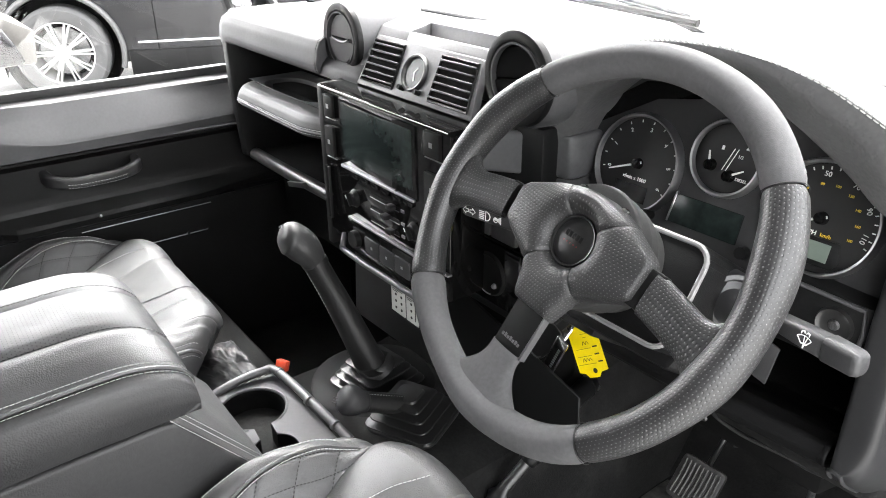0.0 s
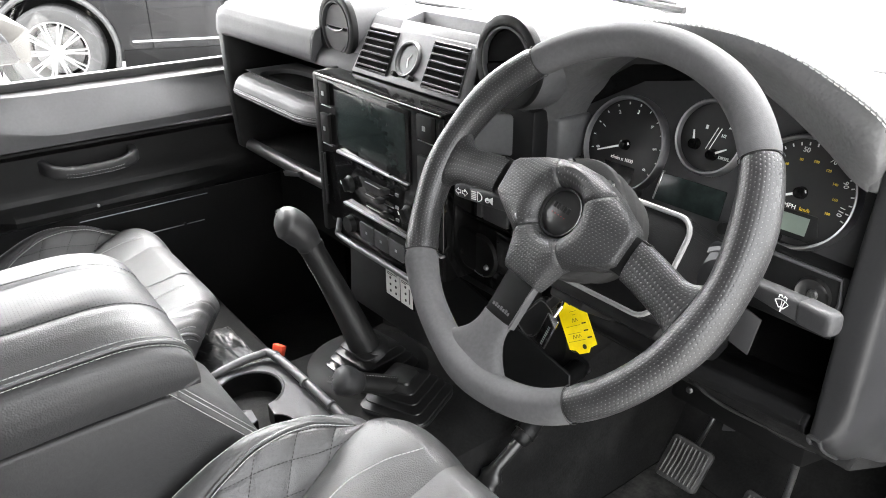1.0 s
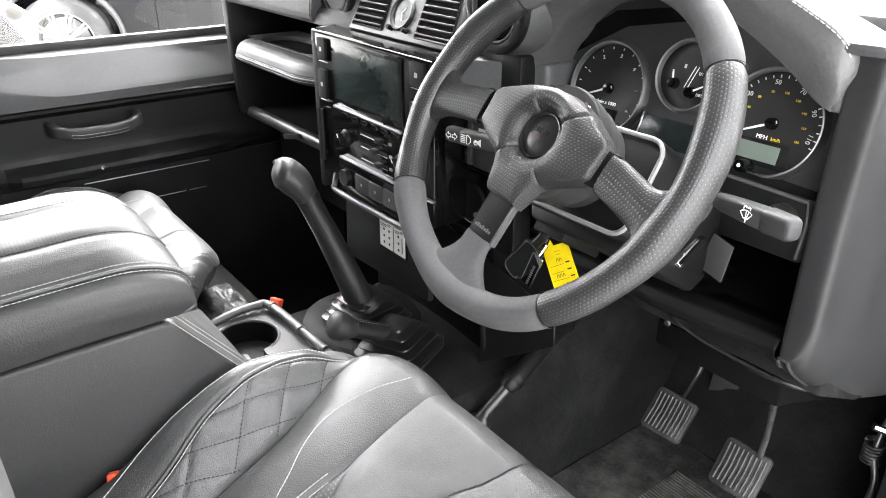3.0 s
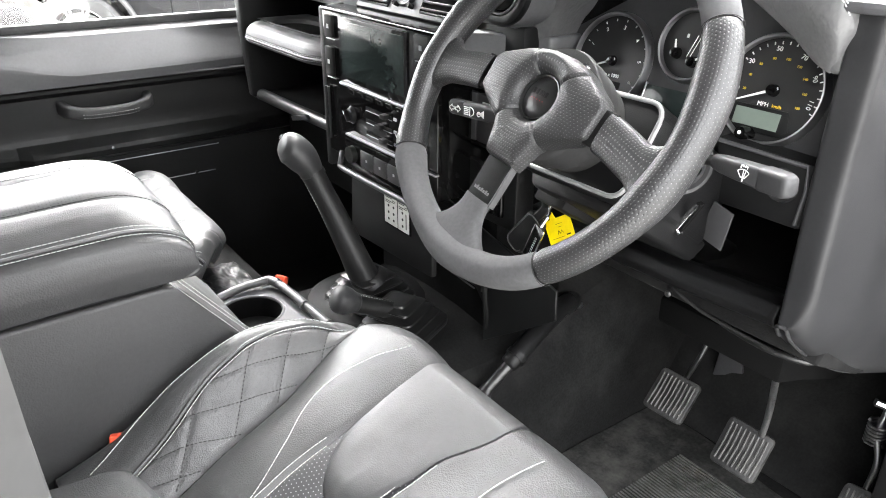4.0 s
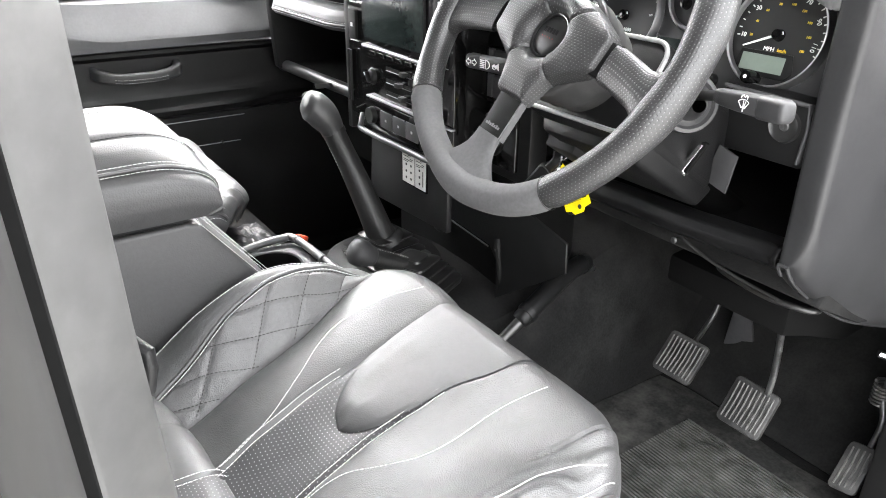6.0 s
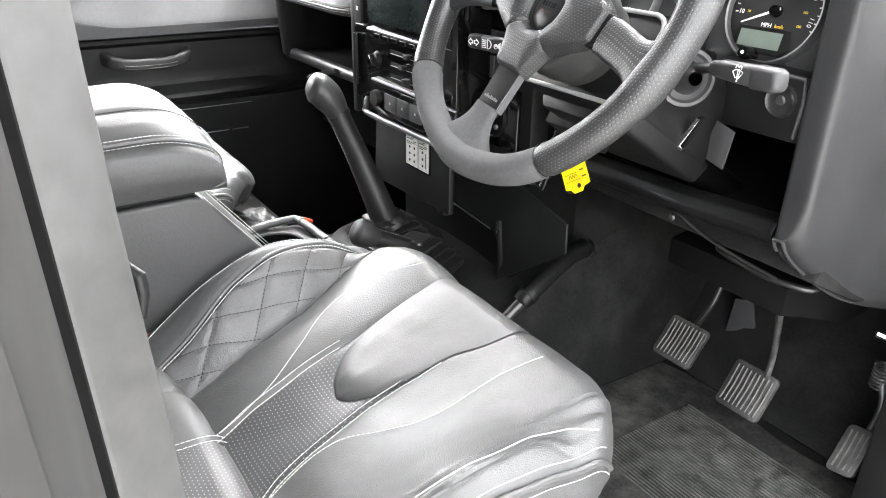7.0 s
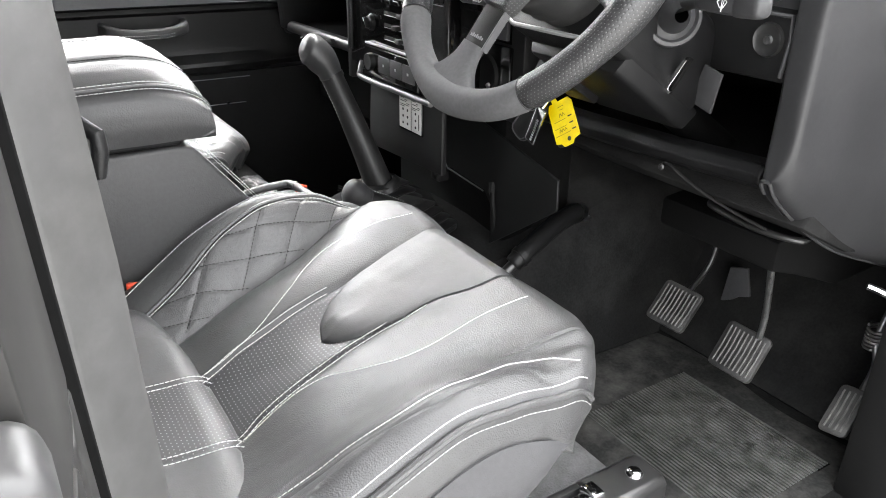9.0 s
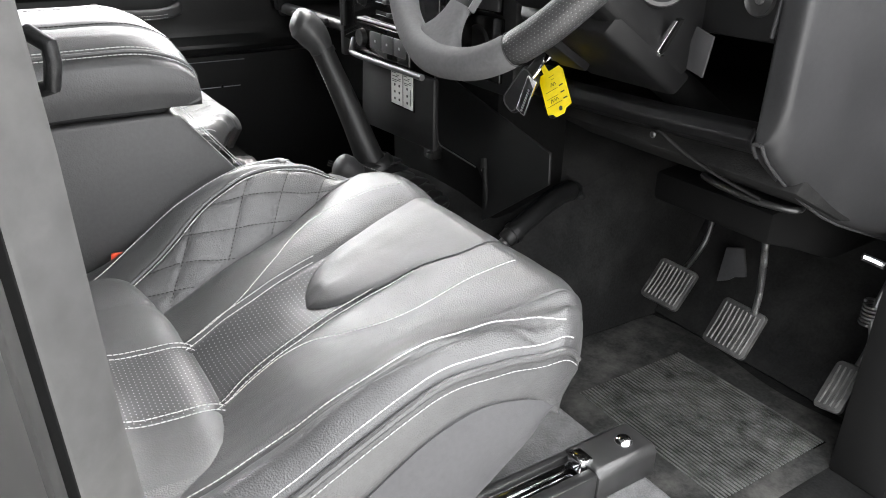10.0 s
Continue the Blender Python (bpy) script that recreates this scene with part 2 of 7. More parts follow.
DIAL = surf("black_dial_face", (0.010, 0.010, 0.0102), 0.45, mottle=0.12)
TRIM = surf("black_cab_trim", (0.025, 0.025, 0.026), 0.8, spec=0.2, mottle=0.15)
HEAD = surf("grey_headlining", (0.14, 0.14, 0.14), 0.9, spec=0.1, mottle=0.1)
RED = surf("red_mark", (0.5, 0.01, 0.01), 0.5)


def glass(name, col=(1, 1, 1), rough=0.0):
    m, n, l, p = nodes_of(name)
    p.inputs["Base Color"].default_value = (*col, 1)
    p.inputs["Roughness"].default_value, p.inputs["Transmission Weight"].default_value, p.inputs["IOR"].default_value = rough, 1.0, 1.45
    return m


GLASS = glass("clear_window_glass")
# clear film drawn opaque, with the dark behind it in its colour
FILM = surf("clear_wrap_on_black", (0.012, 0.012, 0.0125), 0.42, spec=0.18, mottle=0.1, rvar=0.10)

# ---- building tools ----
def thing(name, at, label="", category="", group="", kind=""):
    ob = new(name)
    ob.empty_display_size = 0.02
    ob.location = at
    return tagged(ob, label, category, group, kind)


def finish(bm, name, material, sharp=38):
    bmesh.ops.recalc_face_normals(bm, faces=bm.faces)
    limit = radians(sharp)
    for e in bm.edges:
        e.smooth = len(e.link_faces) == 2 and e.calc_face_angle(0) < limit
    for f in bm.faces:
        f.smooth = True
    me = bpy.data.meshes.new(name)
    bm.to_mesh(me)
    bm.free()
    me.materials.append(material)
    return me


def hang(ob, parent):
    """Parents ob, which is in world coordinates, under a thing or a part."""
    base = Vector(parent.location) if parent.parent is None else Vector()
    ob.parent = parent
    ob.matrix_parent_inverse = Matrix.Translation(base).inverted()
    return ob


def part(name, bm, material, parent, label="", sharp=38):
    ob = new(name, finish(bm, name, material, sharp))
    if label:
        tagged(ob, label)
    return hang(ob, parent)


def solid(name, bm, material, label="", category="", kind="structure", sharp=38):
    return tagged(new(name, finish(bm, name, material, sharp)), label, category, "", kind)


def box(lo, hi, bevel=0.003, seg=2, m=None):
    bm = bmesh.new()
    bmesh.ops.create_cube(bm, size=1)
    for v in bm.verts:
        v.co = Vector([(a + b) / 2 + (b - a) * c for a, b, c in zip(lo, hi, v.co)])
    if bevel:
        bmesh.ops.bevel(bm, geom=list(bm.edges), offset=bevel, segments=seg, profile=0.5, affect='EDGES')
    if m:
        bm.transform(m)
    return bm


def prism(poly, a, b, axis="y", bevel=0.0, seg=2, m=None):
    """A polygon given in the two other axes, drawn out from a to b along the axis."""
    bm = bmesh.new()
    k = "xyz".index(axis)

    def at(p, w):
        c = list(p)
        c.insert(k, w)
        return bm.verts.new(c)
    lo, hi = [at(p, a) for p in poly], [at(p, b) for p in poly]
    n = len(poly)
    bm.faces.new(lo), bm.faces.new(hi[::-1])
    for i in range(n):
        bm.faces.new((lo[i], hi[i], hi[(i + 1) % n], lo[(i + 1) % n]))
    bmesh.ops.recalc_face_normals(bm, faces=bm.faces)
    if bevel:
        bmesh.ops.bevel(bm, geom=list(bm.edges), offset=bevel, segments=seg, profile=0.5, affect='EDGES')
    if m:
        bm.transform(m)
    return bm


def rounded(w, h, r, n=5, cx=0.0, cy=0.0):
    """Corner-rounded rectangle as a polygon."""
    out = []
    for sx, sy, a0 in ((1, 1, 0), (-1, 1, 90), (-1, -1, 180), (1, -1, 270)):
        for i in range(n + 1):
            a = radians(a0 + 90 * i / n)
            out.append((cx + sx * (w / 2 - r) + r * math.cos(a), cy + sy * (h / 2 - r) + r * math.sin(a)))
    return out


def smooth_line(pts, n):
    """Catmull-Rom through pts, n steps a span."""
    p = [Vector(q) for q in pts]
    p = [2 * p[0] - p[1]] + p + [2 * p[-1] - p[-2]]
    out = []
    for i in range(1, len(p) - 2):
        for j in range(n):
            t = j / n
            a, b, c, d = p[i - 1], p[i], p[i + 1], p[i + 2]
            out.append(0.5 * (2 * b + (c - a) * t + (2 * a - 5 * b + 4 * c - d) * t * t + (3 * b - a - 3 * c + d) * t ** 3))
    out.append(p[-2].copy())
    return out


def rings(bm, loops, closed=True, cap=True):
    """Skin between loops of points."""
    vs = [[bm.verts.new(p) for p in r] for r in loops]
    n = len(vs[0])
    for a, b in zip(vs, vs[1:]):
        for j in range(n if closed else n - 1):
            k = (j + 1) % n
            bm.faces.new((a[j], a[k], b[k], b[j]))
    if cap and closed:
        bm.faces.new(vs[0][::-1]), bm.faces.new(vs[-1])
    return vs


def tube(pts, radii, n=12, cap=True, flat=1.0, up=(0, 0, 1)):
    """Round (or flattened) bar along pts; radii: one or one per point."""
    bm = bmesh.new()
    p = [Vector(q) for q in pts]
    r = [radii] * len(p) if isinstance(radii, (int, float)) else radii
    loops, side = [], None
    for i, q in enumerate(p):
        d = (p[min(i + 1, len(p) - 1)] - p[max(i - 1, 0)]).normalized()
        if side is None:
            side = d.cross(Vector(up))
            if side.length < 1e-3:
                side = d.cross(Vector((0, 1, 0)))
        side = (side - d * side.dot(d)).normalized()
        top = side.cross(d)
        loops.append([q + r[i] * (math.cos(2 * math.pi * j / n) * side + flat * math.sin(2 * math.pi * j / n) * top) for j in range(n)])
    rings(bm, loops, True, cap)
    return bm


def lathe(prof, n=32, m=None, a0=0.0, a1=360.0):
    """Profile of (radius, height) turned round local z."""
    bm = bmesh.new()
    full = a1 - a0 >= 359.9
    steps = n if full else n + 1
    loops = []
    for i in range(steps):
        a = radians(a0 + (a1 - a0) * i / n)
        loops.append([bm.verts.new((r * math.cos(a), r * math.sin(a), z)) for r, z in prof])
    for i in range(steps if full else steps - 1):
        x, y = loops[i], loops[(i + 1) % steps]
        for j in range(len(prof) - 1):
            bm.faces.new((x[j], y[j], y[j + 1], x[j + 1]))
    bmesh.ops.remove_doubles(bm, verts=bm.verts, dist=1e-6)
    if m:
        bm.transform(m)
    return bm


def sheet(fn, nu, nv, uv=None):
    """Grid of fn(u, v), u and v from 0 to 1."""
    bm = bmesh.new()
    g = [[bm.verts.new(fn(i / nu, j / nv)) for j in range(nv + 1)] for i in range(nu + 1)]
    lay = bm.loops.layers.uv.new("UVMap") if uv else None
    for i in range(nu):
        for j in range(nv):
            f = bm.faces.new((g[i][j], g[i + 1][j], g[i + 1][j + 1], g[i][j + 1]))
            if uv:
                for lp, (a, b) in zip(f.loops, ((i, j), (i + 1, j), (i + 1, j + 1), (i, j + 1))):
                    lp[lay].uv = uv(a / nu, b / nv)
    return bm


def thicken(bm, d):
    """Gives an open sheet a thickness d against its normals."""
    bmesh.ops.recalc_face_normals(bm, faces=bm.faces)
    bmesh.ops.solidify(bm, geom=list(bm.faces), thickness=d)
    return bm


def stitches(pts, length=0.0044, gap=0.0007, w=0.00036, lift=0.0002, up=(0, 0, 1)):
    """Short thread bars end to end along a line."""
    bm = bmesh.new()
    p = [Vector(q) for q in pts]
    acc = [0.0]
    for a, b in zip(p, p[1:]):
        acc.append(acc[-1] + (b - a).length)

    def at(s):
        for i in range(len(p) - 1):
            if acc[i + 1] >= s:
                k = (s - acc[i]) / max(acc[i + 1] - acc[i], 1e-9)
                return p[i].lerp(p[i + 1], k)
        return p[-1].copy()
    s, upv = 0.0, Vector(up)
    while s + length < acc[-1]:
        a, b = at(s), at(s + length)
        d = (b - a).normalized()
        side = d.cross(upv)
        if side.length < 1e-4:
            side = d.cross(Vector((0, 1, 0)))
        side.normalize()
        top = side.cross(d)
        k = length * 0.22
        rows = ((a, 0.35, 0.0), (a + d * k, 1.0, 1.0), (b - d * k, 1.0, 1.0), (b, 0.35, 0.0))
        lo = []
        for q, f, h in rows:
            lo.append([bm.verts.new(q - side * w * f - top * 0.0004), bm.verts.new(q + top * (lift + 0.0003 * h)), bm.verts.new(q + side * w * f - top * 0.0004)])
        for x, y in zip(lo, lo[1:]):
            bm.faces.new((x[0], x[1], y[1], y[0])), bm.faces.new((x[1], x[2], y[2], y[1]))
        s += length + gap
    return bm


def holed(outline, holes, z0, z1):
    """Flat-topped slab with an outline and holes through its top face."""
    bm = bmesh.new()
    loops = [outline] + holes
    edges = []
    for lp in loops:
        top, bot = [bm.verts.new((*p, z1)) for p in lp], [bm.verts.new((*p, z0)) for p in lp]
        for i in range(len(lp)):
            j = (i + 1) % len(lp)
            edges.append(bm.edges.new((top[i], top[j])))
            bm.faces.new((top[i], top[j], bot[j], bot[i]))
    bmesh.ops.triangle_fill(bm, edges=edges, use_beauty=True)
    return bm


def letters(text, size, m, material, parent, name="lettering", depth=0.0003, label=""):
    """Flat raised letters in the built-in font, at the pose m."""
    cu = bpy.data.curves.new("text", "FONT")
    cu.body, cu.size, cu.extrude, cu.align_x, cu.align_y, cu.resolution_u = text, size, depth, 'CENTER', 'CENTER', 2
    tmp = bpy.data.objects.new("text", cu)
    scene.collection.objects.link(tmp)
    me = bpy.data.meshes.new_from_object(tmp.evaluated_get(bpy.context.evaluated_depsgraph_get()))
    bpy.data.objects.remove(tmp)
    bpy.data.curves.remove(cu)
    me.transform(m)
    me.materials.clear()
    me.materials.append(material)
    ob = new(name, me)
    if label:
        tagged(ob, label)
    return hang(ob, parent)


def table(keys):
    """A curve through (key, value) pairs, eased between them."""
    ks, vs = [k for k, _ in keys], [v for _, v in keys]

    n = len(ks)
    sl = [(vs[min(i + 1, n - 1)] - vs[max(i - 1, 0)]) / (ks[min(i + 1, n - 1)] - ks[max(i - 1, 0)]) for i in range(n)]

    def f(t):
        if t <= ks[0] or t >= ks[-1]:
            return vs[0] if t <= ks[0] else vs[-1]
        i = max(j for j in range(n - 1) if ks[j] <= t)
        h = ks[i + 1] - ks[i]
        u = (t - ks[i]) / h
        return (2 * u ** 3 - 3 * u * u + 1) * vs[i] + (u ** 3 - 2 * u * u + u) * h * sl[i] + (3 * u * u - 2 * u ** 3) * vs[i + 1] + (u ** 3 - u * u) * h * sl[i + 1]
    return f


def ease(a, b, x):
    t = min(1.0, max(0.0, (x - a) / (b - a)))
    return t * t * (3 - 2 * t)

# ---- the shell of the car and the yard ----
GZ = -0.62
solid("ground", sheet(lambda u, v: (-400 + 800 * u, -400 + 800 * v, GZ), 8, 8), GROUND, "pale gravel and concrete yard", "ground")

# floor, toe board and tunnel
solid("floor", box((-0.70, -0.45, -0.02), (0.70, 1.02, 0.0), 0), FELT, "black felt-covered cab floor", "floor")


def toe(u, v):
    y = 1.0 + 0.28 * v
    return (-0.70 + 1.4 * u, y, 0.0 + 0.42 * v ** 1.15)


solid("toe_board", thicken(sheet(toe, 12, 10), 0.01), FELT, "black sloping toe board under the dashboard", "floor")
solid("wall_front", box((-0.72, 1.26, 0.0), (0.72, 1.28, 0.62), 0), PLASTIC_DARK, "black bulkhead behind the dashboard", "wall")

TUN = [(-0.235, 0.0), (-0.215, 0.10), (-0.20, 0.18), (-0.17, 0.222), (-0.12, 0.238), (-0.03, 0.243), (0.06, 0.243), (0.13, 0.236), (0.175, 0.215), (0.197, 0.17), (0.205, 0.10), (0.215, 0.0)]


def tunnel(u, v):
    y = -0.40 + 1.65 * v
    k = u * (len(TUN) - 1)
    i = min(int(k), len(TUN) - 2)
    x = TUN[i][0] + (TUN[i + 1][0] - TUN[i][0]) * (k - i)
    z = TUN[i][1] + (TUN[i + 1][1] - TUN[i][1]) * (k - i)
    return (x, y, z * (1 + 0.35 * ease(0.62, 0.95, y)))


solid("transmission_tunnel", sheet(tunnel, 44, 24), FELT, "black matting over the transmission tunnel", "tunnel")

# seat boxes: grey carpet on the driver's, much darker felt on the other
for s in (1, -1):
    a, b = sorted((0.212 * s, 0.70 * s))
    solid("seat_box", box((a, -0.42, 0.0), (b, 0.50, 0.178), 0.012, 3), CARPET if s > 0 else FELT, "metal seat box in grey carpet, the passenger's in black felt", "seat box")

# body sides behind the driver's door opening, and the door jamb
def slanted(bm):
    """Leans a part of the pillar backwards as it rises."""
    for v in bm.verts:
        v.co.y -= 0.030 * (v.co.z - 0.6)
    return bm


pillar = thing("door_pillar", (0.70, 0.02, -0.3), "grey door pillar with a pale rubber door seal and a grey catch", "pillar", kind="structure")
jm = bmesh.new()
inner_y = table([(-0.3, 0.080), (0.3, 0.0578), (0.45, 0.0520), (0.5, 0.0500), (0.6, 0.0465), (0.7, 0.0423), (0.8, 0.0390), (1.12, 0.0285)])
outer_y = table([(-0.3, 0.0545), (0.3, 0.0365), (0.45, 0.0318), (0.5, 0.0302), (0.6, 0.0275), (0.7, 0.0240), (0.8, 0.0212), (1.12, 0.0120)])
rings(jm, [[(0.7375, inner_y(z) - 0.001 + w, z), (0.7400, inner_y(z) + w, z), (0.7420, inner_y(z) - 0.0015 + w, z), (0.7545, outer_y(z) + 0.0012, z), (0.7550, outer_y(z), z), (0.7540, -0.002, z), (0.705, -0.002, z), (0.705, inner_y(z) - 0.014, z)] for z, w in [(k / 20, 0.0005 * math.sin(k * 1.7)) for k in range(-6, 23)]])
part("jamb", jm, SEAL, pillar, "pale grey dusty rubber-edged jamb")
part("seal_bead", tube([(0.7362, inner_y(k / 20) - 0.0035 + 0.0005 * math.sin(k * 2.3), k / 20) for k in range(-5, 23)], 0.0036, 10), SEAL, pillar)
part("seal_foot", prism([(0.7355, 0.0530), (0.7415, 0.0550), (0.7565, 0.0350), (0.7565, 0.0325), (0.7355, 0.050)], -0.05, 0.440, "z", 0.0025, 2), SEAL, pillar, "folded lower end of the seal")
# two near-black strips put the shut gap's shade into colour
part("gap_strip", slanted(box((0.7554, -0.010, -0.30), (0.7630, 0.0200, 1.12), 0.001)), VOID, pillar, "near-black strip for the shade in the shut gap")
part("gap_lip", slanted(box((0.7553, -0.010, -0.30), (0.7572, 0.0268, 1.12), 0.0006, 1)), VOID, pillar, "near-black strip shading the seal's edge at the gap")
part("outer_panel", slanted(prism([(0.7635, 0.0220), (0.766, 0.0236), (0.795, 0.0216), (0.797, 0.0186), (0.802, 0.0182), (0.804, 0.0206), (0.850, 0.0150), (0.855, -0.002), (0.855, -0.7), (0.7635, -0.7)], -0.35, 0.575, "z", 0.0015, 2)), PAINT_GREY, pillar, "satin grey body panel")
part("upper_panel", slanted(prism([(0.7635, 0.0218), (0.766, 0.0234), (0.795, 0.0214), (0.842, 0.0150), (0.846, -0.7), (0.7635, -0.7)], 0.578, 1.12, "z", 0.0015, 2)), PAINT_GREY, pillar, "satin grey window frame")
part("catch", box((0.838, -0.03, 0.560), (0.8660, 0.0170, 0.6215), 0.009, 4), PAINT_CATCH, pillar, "grey metal catch on the body edge")
part("catch_bolt", lathe([(0, 0.004), (0.004, 0.0036), (0.005, 0.001), (0.005, 0)], 16, pose(0.8655, 0.006, 0.597, 0, 90, 0)), CHROME, pillar, "bright bolt head")
part("belt_guide", tube([(0.640, 0.050, 0.5985), (0.650, 0.0565, 0.6020), (0.650, 0.0585, 0.6110), (0.650, 0.0585, 0.6180), (0.640, 0.052, 0.6225)], 0.0036, 10), PLASTIC, pillar, "black belt guide")

solid("wall_rear", box((-0.72, -0.72, -0.02), (0.78, -0.70, 1.13), 0), TRIM, "dark trim closing the cab behind the seats", "wall")
solid("wall_right", box((0.70, -0.70, -0.30), (0.75, -0.02, 1.13), 0), TRIM, "dark inner side panel behind the door opening", "wall")
solid("ceiling", box((-0.74, -0.72, 1.13), (0.80, 0.62, 1.17), 0.01), HEAD, "grey headlining under the cab roof", "ceiling")
solid("sill_right", box((0.70, 0.02, -0.32), (0.80, 1.0, -0.022), 0.008), PAINT_GREY, "grey painted door sill", "sill")
solid("wall_kick", box((0.70, 0.93, -0.30), (0.78, 1.30, 0.72), 0.006), PAINT_GREY, "grey painted front door post", "wall")

# windscreen surround and glass
for s in (1, -1):
    solid("screen_pillar", tube([(0.70 * s, 0.90, 0.70), (0.685 * s, 0.78, 0.95), (0.67 * s, 0.66, 1.14)], 0.026, 10), PAINT_BLACK, "black windscreen pillar", "pillar")
solid("screen_header", box((-0.70, 0.60, 1.10), (0.70, 0.68, 1.16), 0.01), PAINT_BLACK, "black windscreen header rail", "frame")
# white paint on the scuttle makes up the glare below the glass
solid("scuttle", box((-0.72, 0.905, 0.60), (0.72, 1.26, 0.735), 0.01), PAINT_WHITE, "scuttle panel below the windscreen, coloured white for glare", "panel")
pane = solid("windscreen", thicken(sheet(lambda u, v: (-0.69 + 1.38 * u, 0.915 - 0.26 * v, 0.735 + 0.40 * v), 6, 4), 0.005), GLASS, "clear windscreen glass", "windscreen")
pane.visible_shadow = False
solid("screen_rubber", tube([(-0.68, 0.902, 0.7385), (0.0, 0.902, 0.7410), (0.425, 0.900, 0.7425), (0.487, 0.900, 0.7365), (0.60, 0.900, 0.728)], 0.0042, 8), RUBBER, "black rubber along the foot of the windscreen", "seal")

# driver's door, swung open on its front hinges; unseen, dims the dash end
odoor = thing("door_2", (0.79, 0.97, -0.30), "open black driver's door on its front hinges, added out of view", "door", kind="structure")
OD = Matrix.Translation((0.79, 0.97, 0.0)) @ pose(0, 0, 0, 0, 0, -8)
part("panel", box((0.0, -0.035, -0.30), (0.86, 0.035, 0.600), 0.012, 3, OD), PLASTIC, odoor, "black moulded door card")
part("frame", box((0.0, -0.015, 0.600), (0.035, 0.015, 1.12), 0.004, 2, OD), PAINT_BLACK, odoor)
part("frame", box((0.825, -0.015, 0.600), (0.86, 0.015, 1.12), 0.004, 2, OD), PAINT_BLACK, odoor)
part("frame", box((0.035, -0.015, 1.085), (0.825, 0.015, 1.12), 0.004, 2, OD), PAINT_BLACK, odoor)
og = part("window_pane", box((0.035, -0.002, 0.600), (0.825, 0.002, 1.085), 0, 1, OD), GLASS, odoor, "clear side glass")
og.visible_shadow = False

# passenger door
door = thing("door_1", (-0.70, 0.15, 0.0), "closed black passenger door with a padded waist and a leather pull handle", "door", kind="structure")
prof = [(-0.722, 0.604), (-0.706, 0.607), (-0.700, 0.604), (-0.690, 0.598), (-0.656, 0.536), (-0.6535, 0.530), (-0.6560, 0.512), (-0.668, 0.506), (-0.694, 0.504), (-0.694, 0.494), (-0.683, 0.489), (-0.684, 0.415), (-0.681, 0.4045), (-0.656, 0.389), (-0.651, 0.382), (-0.655, 0.370), (-0.676, 0.360), (-0.680, 0.25), (-0.680, 0.0), (-0.722, 0.0)]


def door_skin(u, v, k0, k1):
    y = -0.45 + 1.33 * v
    k = k0 + (k1 - k0) * u
    i = min(int(k), len(prof) - 2)
    f = k - i
    a, b = prof[i], prof[i + 1]
    x, z = a[0] + (b[0] - a[0]) * f, a[1] + (b[1] - a[1]) * f
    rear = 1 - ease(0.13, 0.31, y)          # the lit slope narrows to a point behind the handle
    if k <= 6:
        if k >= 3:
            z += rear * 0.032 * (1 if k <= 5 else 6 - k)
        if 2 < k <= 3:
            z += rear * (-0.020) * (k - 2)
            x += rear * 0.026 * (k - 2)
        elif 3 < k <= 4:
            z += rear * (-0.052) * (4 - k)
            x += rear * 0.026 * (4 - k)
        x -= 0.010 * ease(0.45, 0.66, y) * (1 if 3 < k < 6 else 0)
    if 12 <= k <= 15:
        fade = 1 - ease(0.16, 0.20, y) * (1 - ease(0.52, 0.66, y))
        x -= 0.026 * fade * (1 if k >= 13 else k - 12)
    return (x, y, z)


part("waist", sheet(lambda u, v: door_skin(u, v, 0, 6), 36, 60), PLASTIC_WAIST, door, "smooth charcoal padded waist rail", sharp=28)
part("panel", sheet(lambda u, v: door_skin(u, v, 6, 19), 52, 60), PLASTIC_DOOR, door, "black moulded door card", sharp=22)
for z, y0, y1 in ((0.349, 0.30, 0.556), (0.2905, 0.40, 0.542)):
    part("seam_strip", tube([(-0.6794 + 0.032 * (z - 0.25), y0, z), (-0.6794 + 0.032 * (z - 0.25), y1, z)], 0.0010, 6), SILVER, door, "thin bright seam line")
part("screw", lathe([(0, 0.002), (0.003, 0.002), (0.004, 0)], 10, pose(-0.6785, 0.50, 0.354, 0, 90, 0)), CHROME, door)
part("screw", lathe([(0, 0.002), (0.003, 0.002), (0.004, 0)], 10, pose(-0.6785, 0.50, 0.292, 0, 90, 0)), CHROME, door)
part("screw", lathe([(0, 0.002), (0.003, 0.002), (0.004, 0)], 10, pose(-0.6505, 0.335, 0.384, 0, 60, 0)), CHROME, door)
part("window_seal", box((-0.722, -0.45, 0.606), (-0.703, 0.70, 0.622), 0.003), RUBBER, door, "black window channel rubber")
part("window_post", tube([(-0.706, 0.70, 0.60), (-0.704, 0.668, 0.70), (-0.700, 0.60, 0.95), (-0.69, 0.55, 1.13)], 0.011, 8), RUBBER, door, "black window guide post")
wp = part("window_pane", box((-0.7150, -0.45, 0.61), (-0.7112, 0.69, 1.13), 0), GLASS, door, "clear side glass")
wp.visible_shadow = False
part("frame_top", box((-0.73, -0.50, 1.08), (-0.69, 0.62, 1.14), 0.006), PAINT_BLACK, door)
part("frame_rear", box((-0.73, -0.50, 0.60), (-0.69, -0.44, 1.12), 0.006), PAINT_BLACK, door)
# added panel closes the footwell; its near-black colour holds the shade there
solid("wall_left_kick", box((-0.74, 0.87, -0.30), (-0.685, 1.30, 0.73), 0), VOID, "kick panel closing the passenger footwell, coloured near-black for its shade", "wall")
solid("wall_left", box((-0.74, -0.72, -0.02), (-0.70, -0.45, 1.13), 0), TRIM, "dark side trim behind the passenger door", "wall")
